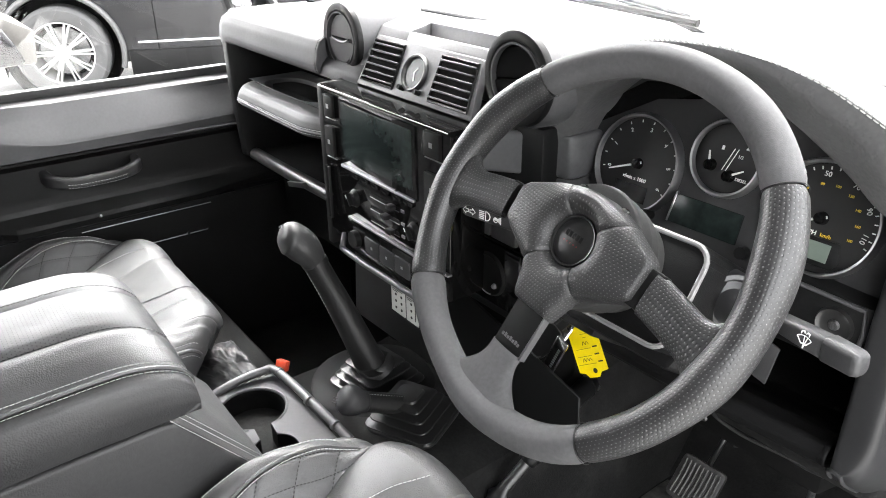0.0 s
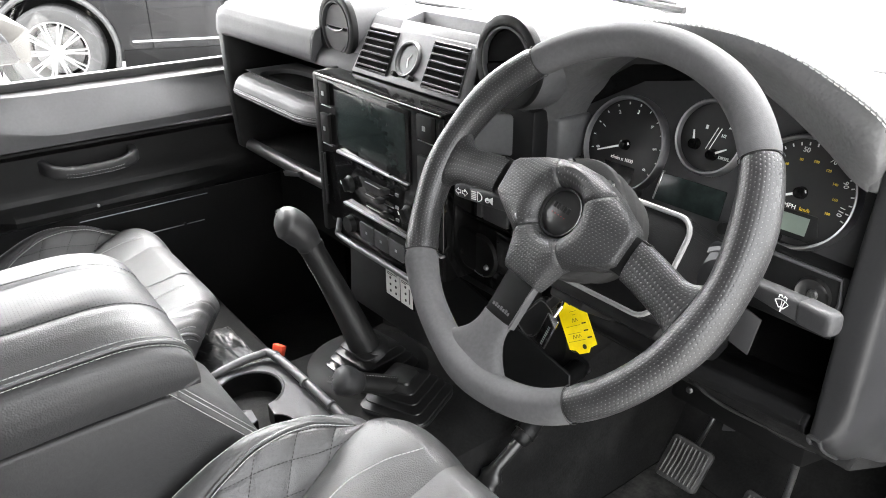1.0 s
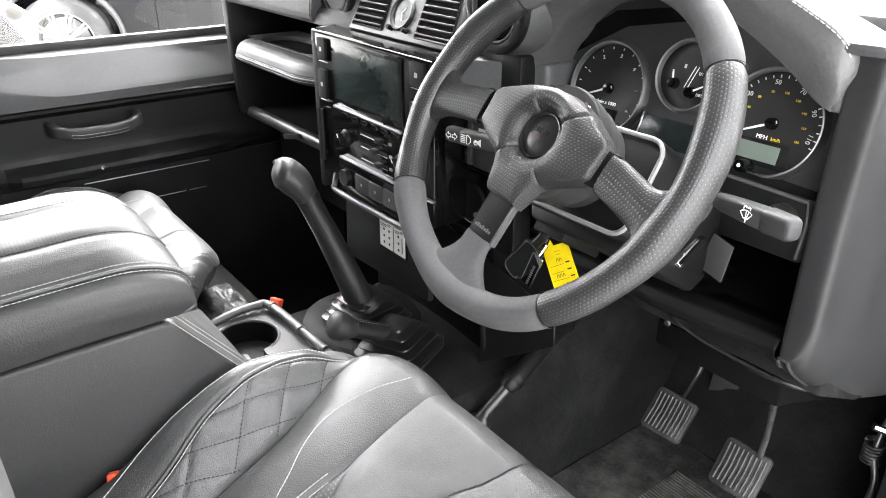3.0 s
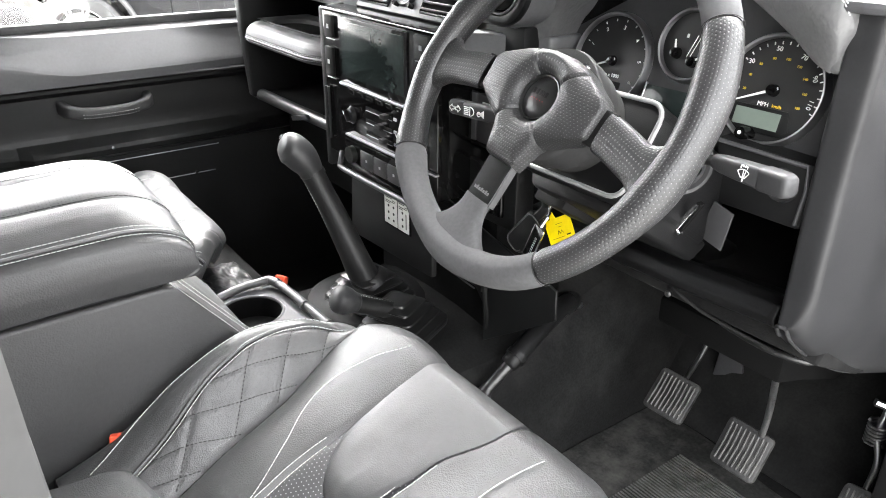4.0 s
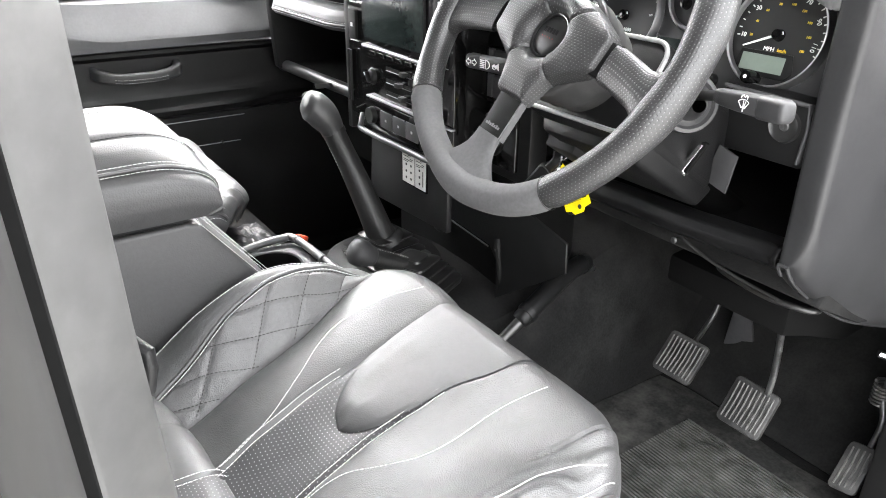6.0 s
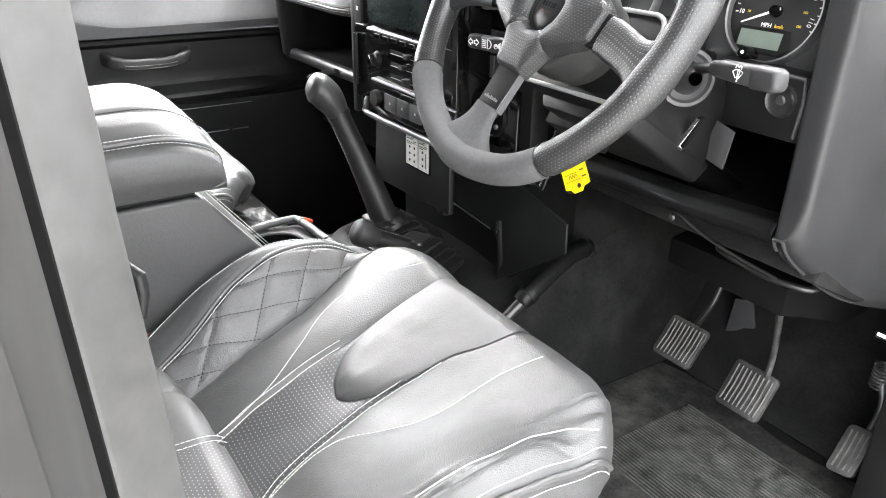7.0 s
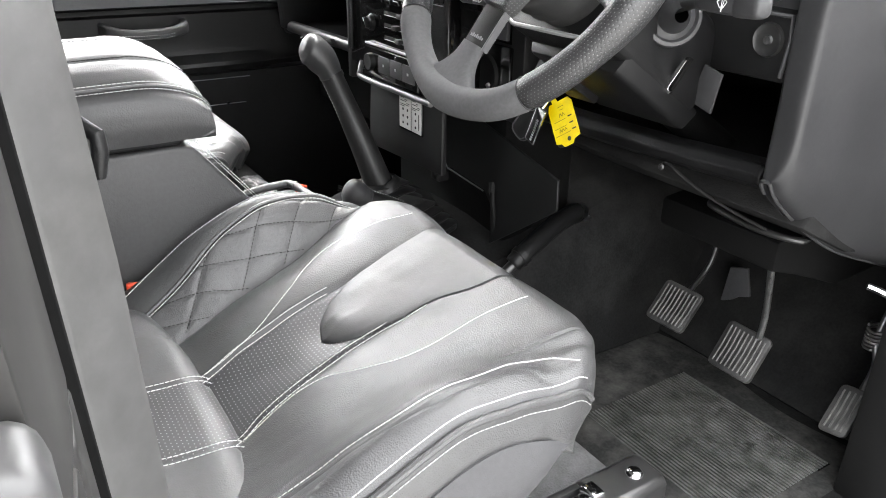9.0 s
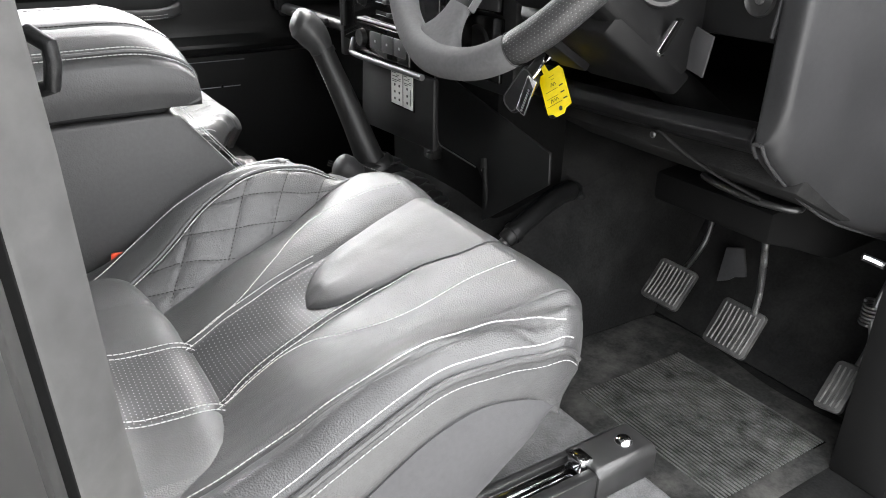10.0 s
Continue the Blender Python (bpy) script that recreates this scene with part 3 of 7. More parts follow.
solid("wall_left_lower", box((-0.80, -0.45, -0.30), (-0.724, 0.95, 0.60), 0.004), PAINT_BLACK, "black outer door skin", "wall")

# ---- seats ----
base_h = table([(.02, .250), (.10, .256), (.15, .268), (.20, .288), (.25, .306), (.30, .322), (.35, .340), (.40, .361), (.43, .371), (.47, .374)])
border_x = table([(0.05, 0.222), (0.131, 0.205), (0.155, 0.2005), (0.184, 0.194), (0.206, 0.188), (0.227, 0.1825), (0.275, 0.1755), (0.33, 0.1695), (0.37, 0.170), (0.42, 0.176), (0.47, 0.184)])
quilt_x = table([(0.05, 0.243), (0.12, 0.241), (0.158, 0.239), (0.222, 0.229), (0.267, 0.223), (0.299, 0.217), (0.358, 0.201), (0.398, 0.192), (0.47, 0.192)])
twin_l = table([(0.05, 0.345), (0.151, 0.333), (0.187, 0.325), (0.228, 0.32), (0.27, 0.315), (0.312, 0.315), (0.351, 0.316), (0.391, 0.316), (0.432, 0.318), (0.47, 0.319)])
twin_r = table([(0.05, 0.455), (0.153, 0.444), (0.174, 0.434), (0.208, 0.427), (0.25, 0.422), (0.286, 0.419), (0.32, 0.421), (0.363, 0.427), (0.397, 0.445), (0.437, 0.458), (0.47, 0.466)])
groove_x = table([(0.05, 0.583), (0.095, 0.583), (0.148, 0.582), (0.199, 0.591), (0.240, 0.602), (0.282, 0.6075), (0.3337, 0.6045), (0.365, 0.608), (0.390, 0.6185), (0.41, 0.622), (0.47, 0.623)])
line_l = table([(0.152, 0.33), (0.183, 0.324), (0.213, 0.315), (0.234, 0.305), (0.265, 0.286), (0.306, 0.258), (0.345, 0.25), (0.381, 0.261), (0.424, 0.286), (0.46, 0.3)])
line_r = table([(0.151, 0.451), (0.179, 0.441), (0.213, 0.435), (0.242, 0.44), (0.27, 0.465), (0.292, 0.483), (0.322, 0.491), (0.364, 0.492), (0.402, 0.501), (0.437, 0.514), (0.46, 0.52)])
bol_l = table([(.02, .02), (.13, .045), (.195, .064), (.262, .071), (.30, .063), (.33, .048), (.36, .028), (.39, -.002), (.42, -.038), (.455, -.075)])
bol_r = table([(.02, .05), (.127, .066), (.165, .070), (.217, .074), (.267, .074), (.317, .056), (.354, .036), (.386, .022), (.42, .010), (.455, 0.0)])


def seat_z(x, y):
    z = base_h(y)
    q, tl, tr, g = quilt_x(y), twin_l(y), twin_r(y), groove_x(y)
    if x < q:
        k = min(1.0, (q - x) / (q - 0.163))
        z += bol_l(y) * math.sin(k * math.pi / 2) ** 1.15 - 0.004 * (1 - k)
        if x < 0.163:
            z -= (0.163 - x) ** 2 * 30
    elif x < tl:
        k = (x - q) / (tl - q)
        z += 0.011 * math.sin(math.pi * k) ** 0.9 * ease(0.10, 0.25, y) - 0.004 * (1 - k)
    elif x < tr:
        k = (x - tl) / (tr - tl)
        z -= 0.006 * math.sin(math.pi * k) * (1 - ease(0.26, 0.40, y))
    else:
        k = max(0.0, min(1.0, (x - 0.430) / 0.175))
        z += bol_r(y) * k ** 1.6
        if x > 0.596:
            z -= (x - 0.596) ** 2 * 18
    z += 0.0013 * noise.noise((x * 26, y * 26, 3.0)) + 0.0004 * noise.noise((x * 60, y * 50, 8.0))
    return z


def front_y(x):
    return 0.424 - 0.054 * abs((x - 0.385) / 0.245) ** 6


def seat_pt(x, s):
    """Point of the cushion: s 0..1 over the top, 1..2 round the nose, 2..3 down the front."""
    yf = front_y(x)
    if s <= 1:
        y = 0.06 + (yf - 0.06) * s
        return Vector((x, y, seat_z(x, y)))
    zf, r = seat_z(x, yf), 0.040 - 0.016 * ease(0.54, 0.61, x)
    if s <= 2:
        a = (s - 1) * math.pi / 2
        return Vector((x, yf + r * math.sin(a), zf - r + r * math.cos(a)))
    return Vector((x, yf + r - 0.062 * (s - 2), zf - r - 0.10 * (s - 2)))


def flip(p, mx):
    return Vector((p[0] * mx, p[1], p[2]))


def strip(xa, xb, mx, nu=10, s1=2.3, dent=0.0042, puff=None, nv=132, fold=0.0):
    """Panel of the cushion between two seams; dips into a groove along each seam."""
    def f(u, v):
        s = v * s1
        y = 0.06 + (0.424 - 0.06) * min(s, 1) + 0.03 * max(0, min(1, s - 1))
        x = xa(y) + (xb(y) - xa(y)) * u
        q = seat_pt(x, s)
        w = abs(xb(y) - xa(y))
        e = min(u, 1 - u) * w
        q.z -= dent * (1 - 0.7 * ease(0.30, 0.37, y)) * math.exp(-(e / 0.0030) ** 2)
        if fold:
            q.z -= fold * math.exp(-(((1 - u) * w - 0.012) / 0.0065) ** 2) * ease(0.10, 0.20, y) * (1 - 0.6 * ease(0.37, 0.42, y))
        if puff:
            q.z += puff(x, q.y)
        return flip(q, mx)
    return sheet(f, nu, nv)


def seam(xf, mx, y0, y1, off=0.0, n=90, lift=0.0013):
    out = []
    for i in range(n + 1):
        y = y0 + (y1 - y0) * i / n
        x = xf(y) + off
        out.append(flip((x, y, seat_z(x, y) + lift), mx))
    return out


FOLD = ((0.573, 0.352), (0.5795, 0.4264))
along_q = table([(.06, .160), (.10, .173), (.14, .1855), (.184, .1947), (.215, .202), (.247, .207), (.278, .2097), (.31, .2105), (.376, .2115), (.45, .212)])
CROSS = [0.015, 0.075, 0.1345, 0.195, 0.2555, 0.304, 0.3525, 0.400, 0.448]
cross_q = table([(c, i) for i, c in enumerate(CROSS)])


def quilt_puff(x, y):
    """Diamond quilting: pillows between two crossing sets of lines."""
    a = (x - along_q(y)) / 0.0185
    b = cross_q(y + x - 0.2)
    fa, fb = abs(a - round(a)), abs(b - round(b))
    wrinkle = 0.0007 * noise.noise((x * 60, y * 240, 5.0)) * ease(0.26, 0.20, y)
    return 0.0024 * (min(1, fa / 0.20) ** 0.6 * min(1, fb / 0.14) ** 0.6) - 0.0010 + wrinkle


def nose_folds(x, y):
    """Pleat and slack wrinkles where the outer panel turns over the nose."""
    k = max(0.0, min(1.0, (y - FOLD[0][1]) / (FOLD[1][1] - FOLD[0][1])))
    d = x - (FOLD[0][0] + (FOLD[1][0] - FOLD[0][0]) * k)
    w = ease(FOLD[0][1] - 0.02, FOLD[0][1] + 0.03, y)
    crease = -0.0055 * math.exp(-(d / 0.0022) ** 2) + 0.0035 * math.exp(-((d - 0.007) / 0.005) ** 2)
    slack = -0.0040 * math.exp(-((d - 0.020) / 0.005) ** 2) * ease(0.36, 0.40, y)
    return w * (crease + slack)


def build_seat(mx, label):
    seat = thing("car_seat", (0.385 * mx, 0.15, 0.178), label, "seat", "front seats")
    near = mx > 0
    outer, inner = (lambda y: 0.143), (lambda y: 0.630)
    part("border", strip(outer, border_x, mx, 8), LEATHER, seat)
    part("quilted_bolster", strip(border_x, quilt_x, mx, 30, 1.6, puff=quilt_puff, nv=240), LEATHER, seat, "diamond-quilted leather bolster")
    part("inner_panel", strip(quilt_x, twin_l, mx, 24), LEATHER, seat)
    part("centre_panel", strip(twin_l, twin_r, mx, 16), LEATHER_PERF, seat, "perforated leather centre panel")
    part("outer_panel", strip(twin_r, groove_x, mx, 70, puff=nose_folds, fold=0.0055), LEATHER, seat)
    part("outer_bolster", strip(groove_x, inner, mx, 12), LEATHER, seat)

    # raised tongue in the front half of the centre
    tl = table([(.262, .379), (.2645, .371), (.269, .359), (.278, .346), (.288, .337), (.319, .320), (.352, .3165), (.396, .3165), (.47, .3195)])
    tr = table([(.262, .380), (.2645, .388), (.272, .398), (.288, .409), (.321, .4190), (.365, .4285), (.403, .4490), (.47, .4670)])

    def tongue(u, v):
        s = 0.555 + v ** 1.4 * (2.5 - 0.555)
        yf = 0.424
        y = 0.06 + (yf - 0.06) * min(s, 1)
        x = tl(y) + (tr(y) - tl(y)) * u
        q = seat_pt(x, s)
        w = tr(y) - tl(y)
        d = min(u * w, (1 - u) * w * (0.9 - 0.5 * ease(0.28, 0.36, y)), max(0.0, (y - 0.262)) * 1.2)
        k = 1 - ease(0.28, 0.40, y)
        q.z += (0.0015 + 0.0095 * k) * min(1.0, d / 0.026) ** 0.55 * (1 if s <= 1 else 1 - ease(1, 1.6, s)) + 0.0006
        return flip(q, mx)
    part("tongue", sheet(tongue, 26, 96), LEATHER_SMOOTH, seat, "smooth raised leather tongue")

    # outer side below the piping
    line = [seat_pt(0.630, 0.12 + 2.1 * i / 60) for i in range(52)]
    part("piping", tube([flip(p + Vector((0.001, 0, 0.001)), mx) for p in line[:47]], 0.0032, 8), LEATHER, seat)

    cover_top = table([(.03, .19), (.10, .225), (.16, .270), (.19, .294), (.212, .308), (.244, .326), (.275, .336), (.301, .338), (.335, .330), (.37, .313)])
    cover_low = table([(.03, .198), (.21, .20), (.285, .25), (.37, .311)])

    def side(u, v):
        s = v / 0.6 if v < 0.6 else 1 + (v - 0.6) / 0.2 if v < 0.8 else 2 + (v - 0.8) / 0.2 * 0.30
        p = seat_pt(0.630, s)
        yb = 0.05 + 0.32 * v
        q = p.lerp(Vector((0.630, yb, min(cover_top(yb) - 0.003 - 0.017 * (1 - ease(0.8, 1.0, v)), p.z - 0.004))), u)
        return flip((0.630 + 0.007 * math.sin(math.pi * u) + 0.0012 * noise.noise((q.y * 60, q.z * 60, 1)), q.y, q.z), mx)
    part("side_panel", sheet(side, 12, 80), LEATHER, seat)

    def skirt(u, v):
        y = 0.03 + 0.34 * v
        lo = cover_low(y)
        x = 0.639 - 0.006 * ease(0.34, 0.37, y)
        return flip((x + 0.004 * math.sin(math.pi * u), y, cover_top(y) + (lo - cover_top(y)) * u), mx)
    part("base_cover", thicken(sheet(skirt, 8, 40), 0.003), PLASTIC_DASH, seat, "smooth charcoal seat base cover")

    def wall(u, v):
        s = v / 0.6 if v < 0.6 else 1 + (v - 0.6) / 0.4 * 1.4
        p = seat_pt(0.143, s)
        q = p.lerp(Vector((0.150, 0.05 + 0.31 * v, 0.19)), u)
        return flip((q.x - 0.012 * math.sin(math.pi * min(1, u * 1.3)), q.y, q.z), mx)
    part("inner_side", sheet(wall, 12, 60), LEATHER, seat)
    part("pan", box((min(.17 * mx, .61 * mx), -0.10, 0.178), (max(.17 * mx, .61 * mx), 0.24, 0.20), 0.004), SATIN, seat, "black steel seat pan")

    # seams
    def thread(pts, mat=THREAD, **kw):
        part("stitching", stitches(pts, **kw), mat, seat, "pale thread" if mat is THREAD else "dark thread")
    thread(seam(border_x, mx, 0.09, 0.405, 0.0032))
    thread(seam(lambda y: 0.1555 + 0.35 * max(0, 0.16 - y), mx, 0.09, 0.385))
    part("welt", tube(seam(border_x, mx, 0.07, 0.42, -0.001, lift=0.0), 0.0022, 6), LEATHER, seat)
    thread(seam(line_l, mx, 0.155, 0.424, lift=0.0020))
    thread(seam(line_r, mx, 0.155, 0.424, lift=0.0020))
    for f in (twin_l, twin_r):
        thread(seam(f, mx, 0.12, 0.300 if f is twin_l else 0.360, -0.0042))
        thread(seam(f, mx, 0.12, 0.300 if f is twin_l else 0.360, 0.0042))
    thread(seam(groove_x, mx, 0.09, 0.392, -0.004))
    thread([flip(seat_pt(0.6235, 0.12 + 2.1 * i / 60) + Vector((0, 0, 0.0006)), mx) for i in range(42)])
    thread([flip(p + Vector((0.0035, 0, -0.0065)), mx) for p in line[:44]], up=(mx, 0, 0.3))
    lines = [[(along_q(0.08 + 0.32 * i / 120) + 0.0185 * k, 0.08 + 0.32 * i / 120) for i in range(121)] for k in range(-3, 4)]
    lines += [[(0.160 + 0.09 * i / 80, c - (0.160 + 0.09 * i / 80 - 0.2)) for i in range(81)] for c in CROSS]
    for line_ in lines:
        pts = [flip((x, y, seat_z(x, y) + quilt_puff(x, y) + 0.0012), mx) for x, y in line_ if 0.08 < y < 0.40 and border_x(y) + 0.003 < x < quilt_x(y) - 0.001]
        if len(pts) > 4:
            thread(pts, THREAD_DARK, length=0.0032, gap=0.0014, w=0.0006)

    # backrest
    bp = smooth_line([(0, 0.150, 0.235), (0, 0.158, 0.252), (0, 0.153, 0.268), (0, 0.136, 0.277), (0, 0.105, 0.279), (0, 0.075, 0.283), (0, 0.045, 0.300), (0, 0.018, 0.345), (0, -0.005, 0.44), (0, -0.05, 0.66), (0, -0.085, 0.82), (0, -0.10, 0.90)], 6)

    def back(u, v, x0, x1):
        x = x0 + (x1 - x0) * u
        k = v * (len(bp) - 1)
        i = min(int(k), len(bp) - 2)
        p = bp[i].lerp(bp[i + 1], k - i)
        c = (x - 0.392) / 0.19
        y = p.y - 0.040 * max(0, abs(c) - 0.30) ** 1.5
        w = ease(0.30, 0.45, p.z)
        y += 0.075 * w * max(0, abs(c) - 0.55)
        z = p.z + 0.030 * max(0, abs(c) - 0.4)
        e = min(u, 1 - u) * (x1 - x0)
        y -= 0.004 * math.exp(-(e / 0.004) ** 2)
        return flip((x, y, z), mx)
    cuts = [(0.195, 0.250), (0.250, 0.338), (0.338, 0.452), (0.452, 0.545), (0.545, 0.600)]
    rest = part("backrest", sheet(lambda u, v: back(u, v, *cuts[2]), 14, 40), LEATHER_PERF, seat, "perforated leather backrest centre")
    for c in (cuts[1], cuts[3]):
        part("backrest_panel", sheet(lambda u, v: back(u, v, *c), 10, 40), LEATHER_SMOOTH, rest)
    for c in (cuts[0], cuts[4]):
        part("backrest_bolster", sheet(lambda u, v: back(u, v, *c), 10, 40), LEATHER, rest)
    part("backrest_shell", prism([(0.10, 0.22), (-0.03, 0.32), (-0.14, 0.90), (-0.19, 0.90), (-0.10, 0.22)], min(.20 * mx, .595 * mx), max(.20 * mx, .595 * mx), "x", 0.01, 3), LEATHER, rest)
    for xx in (0.338, 0.452):
        for off in (-0.0045, 0.0045):
            pts = [back(0.5 + off / 0.02, v / 60, xx - 0.01, xx + 0.01) + Vector((0, 0.0042, 0.001)) for v in range(9, 50)]
            part("stitching", stitches(pts, up=(0, 1, 0.5)), THREAD, rest, "pale thread")
    return seat


build_seat(1, "black leather driver's seat with quilted bolster and pale stitching")
other = build_seat(1, "black leather passenger seat beside the closed door, pale stitching")
other.location += Vector((-0.809, -0.050, -0.026))

# seat rails, driver's side
for x in (0.615, 0.26):
    rail = thing("seat_rail", (x, 0.30, 0.178), "black steel seat runner with a bright inner slide, on the box", "seat rail", "seat runners")
    part("channel", prism([(x - 0.024, 0.178), (x + 0.024, 0.178), (x + 0.024, 0.206), (x + 0.018, 0.212), (x - 0.018, 0.212), (x - 0.024, 0.206)], 0.428, 0.503, "y", 0.0025, 2), SATIN, rail)
    part("channel_wall", box((x + 0.010, 0.02, 0.179), (x + 0.022, 0.428, 0.210), 0.002), SATIN, rail)
    part("channel_wall", box((x - 0.024, 0.02, 0.179), (x - 0.016, 0.428, 0.206), 0.002), SATIN, rail)
    part("slide", box((x - 0.014, 0.02, 0.184), (x - 0.004, 0.432, 0.203), 0.002), CHROME, rail, "bright polished slide")
    part("slide", box((x - 0.002, 0.02, 0.184), (x + 0.006, 0.418, 0.200), 0.002), CHROME, rail, "bright polished slide")
    part("bolt", lathe([(0, 0.0040), (0.006, 0.0036), (0.0085, 0.0015), (0.009, 0)], 18, pose(x + 0.001, 0.480, 0.212)), CHROME, rail, "bright bolt head")
    part("stop", box((x - 0.012, 0.420, 0.200), (x + 0.008, 0.436, 0.2155), 0.003), CHROME, rail)

# ---- cubby box between the seats ----
cubby = thing("cubby_box", (0.01, 0.05, 0.24), "black leather cubby box with padded armrest lid and cup holder tray", "console")
prof_c = [(-0.42, 0.19), (-0.42, 0.445), (0.205, 0.452), (0.222, 0.448), (0.30, 0.345), (0.325, 0.312), (0.33, 0.19)]
part("body", prism(prof_c, -0.112, 0.132, "x", 0.006, 3), LEATHER_BOX, cubby, "leather-covered box with slanting front")
slope = [(0.130, 0.212, 0.461), (0.130, 0.300, 0.350), (0.130, 0.326, 0.316)]
for dx, dy in ((0.0025, -0.006), (-0.004, 0.004), (-0.010, 0.008)):
    part("stitching", stitches(smooth_line([(x + dx, y + dy * 0.6, z + 0.002 + max(0, dy) * 0.4) for x, y, z in slope], 12), up=(0.6, 0.4, 0.4)), THREAD, cubby, "pale thread")

# padded lid
LX0, LX1 = -0.118, 0.139


def lid_ring(y, f):
    """Cross-section of the lid at y; f shrinks it towards the rounded front."""
    zb, zs, zt = 0.456, 0.499, 0.545
    out = []
    top = [(LX1, zb), (LX1 + 0.003, zb + 0.02), (LX1 + 0.002, zs - 0.008), (LX1 - 0.002, zs + 0.008), (LX1 - 0.014, zs + 0.020), (LX1 - 0.04, zt - 0.012), (0.07, zt - 0.003), (0.045, zt), (0.01, zt + 0.001), (-0.025, zt + 0.002), (-0.05, zt + 0.002), (LX0 + 0.032, zt - 0.006), (LX0 + 0.008, zs + 0.020), (LX0, zs), (LX0, zb + 0.02), (LX0 + 0.003, zb)]
    for x, z in top:
        out.append(Vector((x, y, zb + (z - zb) * f)))
    return out


def lid_at(u, v):
    """Skin of the lid: u across, v from the back over the rounded nose to the underside."""
    n = 15
    if v < 0.62:
        y, f = -0.40 + (0.165 + 0.40) * v / 0.62, 1.0
    else:
        a = (v - 0.62) / 0.38 * radians(128)
        y, f = 0.165 + 0.080 * math.sin(a), 0.42 + 0.58 * math.cos(a)
    r = lid_ring(y, f)
    k = u * n
    i = min(int(k), n - 1)
    p = r[i].lerp(r[i + 1], k - i)
    p.z += 0.012 * ease(-0.10, 0.2, y) * 0.4
    return p


def lid_patch(u0, u1, nu, mat_, name, label=""):
    def f(u, v):
        p = lid_at(u0 + (u1 - u0) * u, v)
        e = min(u, 1 - u) * (u1 - u0) * 0.40
        p.z -= 0.0035 * math.exp(-(e / 0.006) ** 2) * (1 if 0.2 < (u0 + (u1 - u0) * u) < 0.8 else 0)
        p.z += 0.0012 * noise.noise((p.x * 40, p.y * 25, 2))
        return p
    return part(name, sheet(f, nu, 60), mat_, lid, label, sharp=60)


lid = part("lid", prism([(LX0 + 0.004, -0.40), (LX1 - 0.004, -0.40), (LX1 - 0.004, 0.205), (LX1 - 0.03, 0.222), (LX0 + 0.03, 0.222), (LX0 + 0.004, 0.205)], 0.455, 0.463, "z", 0.002, 2), PLASTIC, cubby, "padded armrest lid")
lid_patch(0.0, 4.0 / 15, 14, LEATHER_BOX, "lid_side")
lid_patch(4.0 / 15, 6.0 / 15, 14, LEATHER, "lid_panel")
lid_patch(6.0 / 15, 8.9 / 15, 14, LEATHER_LID, "lid_centre", "perforated leather centre strip")
lid_patch(8.9 / 15, 1.0, 22, LEATHER, "lid_panel")
for u, mat_ in ((3.72, THREAD), (4.22, THREAD), (5.9, THREAD_DARK), (9.0, THREAD_DARK)):
    pts = [lid_at(u / 15, v / 90) + Vector((0.0008 if u < 5 else 0, 0, 0.0008)) for v in range(10, 88 if u < 5 else 76)]
    part("stitching", stitches(pts, up=(0.5, 0, 0.8)), mat_, lid, "pale thread" if mat_ is THREAD else "dark thread")
part("welt", tube([lid_at(3.97 / 15, v / 90) for v in range(4, 89)], 0.0024, 6), LEATHER, lid)

# cup holder tray
def keyhole(a, ra, b, rb, w, n=28):
    """Outline of two round wells joined by a slot of half-width w."""
    d = math.atan2(b[1] - a[1], b[0] - a[0])
    ka, kb = math.asin(w / ra), math.asin(w / rb)
    out = []
    for c, r, a0, a1 in ((a, ra, d + ka, d + 2 * math.pi - ka), (b, rb, d + math.pi + kb, d + 3 * math.pi - kb)):
        out += [(c[0] + r * math.cos(a0 + (a1 - a0) * i / n), c[1] + r * math.sin(a0 + (a1 - a0) * i / n)) for i in range(n + 1)]
    return out


TZ = 0.273
tray = part("tray", holed(rounded(0.200, 0.124, 0.012, 4, -0.030, 0.371), [keyhole((-0.068, 0.369), 0.046, (0.030, 0.358), 0.031, 0.012)], 0.230, TZ), PLASTIC_DASH, cubby, "grey plastic cup holder tray")
# near-black sheet added inside the wells to darken their walls
liner = bmesh.new()
rings(liner, [[(x, y, z) for x, y in keyhole((-0.068, 0.369), 0.0453, (0.030, 0.358), 0.0303, 0.0114)] for z in (TZ - 0.0015, TZ - 0.040)], True, False)
part("well_liner", liner, VOID, tray, "added near-black sheet shading the cup well walls")
part("well_floor", box((-0.115, 0.32, 0.2285), (0.065, 0.42, 0.2335), 0.001), VOID, tray, "near-black floor for the shade in the cup wells")
part("cup_rim", lathe([(0.046, 0.0), (0.0472, 0.0016), (0.0488, 0.0014), (0.050, 0.0)], 40, pose(-0.068, 0.369, TZ), 24, 330), PLASTIC_DASH, tray)
part("tray_rail", tube(smooth_line([(-0.131, 0.306, TZ - 0.006), (-0.132, 0.366, TZ + 0.007), (-0.129, 0.411, TZ + 0.011), (-0.115, 0.430, TZ + 0.012), (-0.015, 0.437, TZ + 0.011), (0.086, 0.440, TZ + 0.009)], 8), 0.0065, 10), PLASTIC_WAIST, tray, "rounded grey tray rail")
for x0 in (-0.113, -0.025, 0.045):
    y0 = 0.431 + 0.04 * (x0 + 0.115)
    part("rail_clip", tube([(x0, y0, TZ + 0.0118), (x0 + 0.006, y0 + 0.0004, TZ + 0.0117)], 0.0078, 12), PLASTIC_WAIST, tray, "raised clip ring")


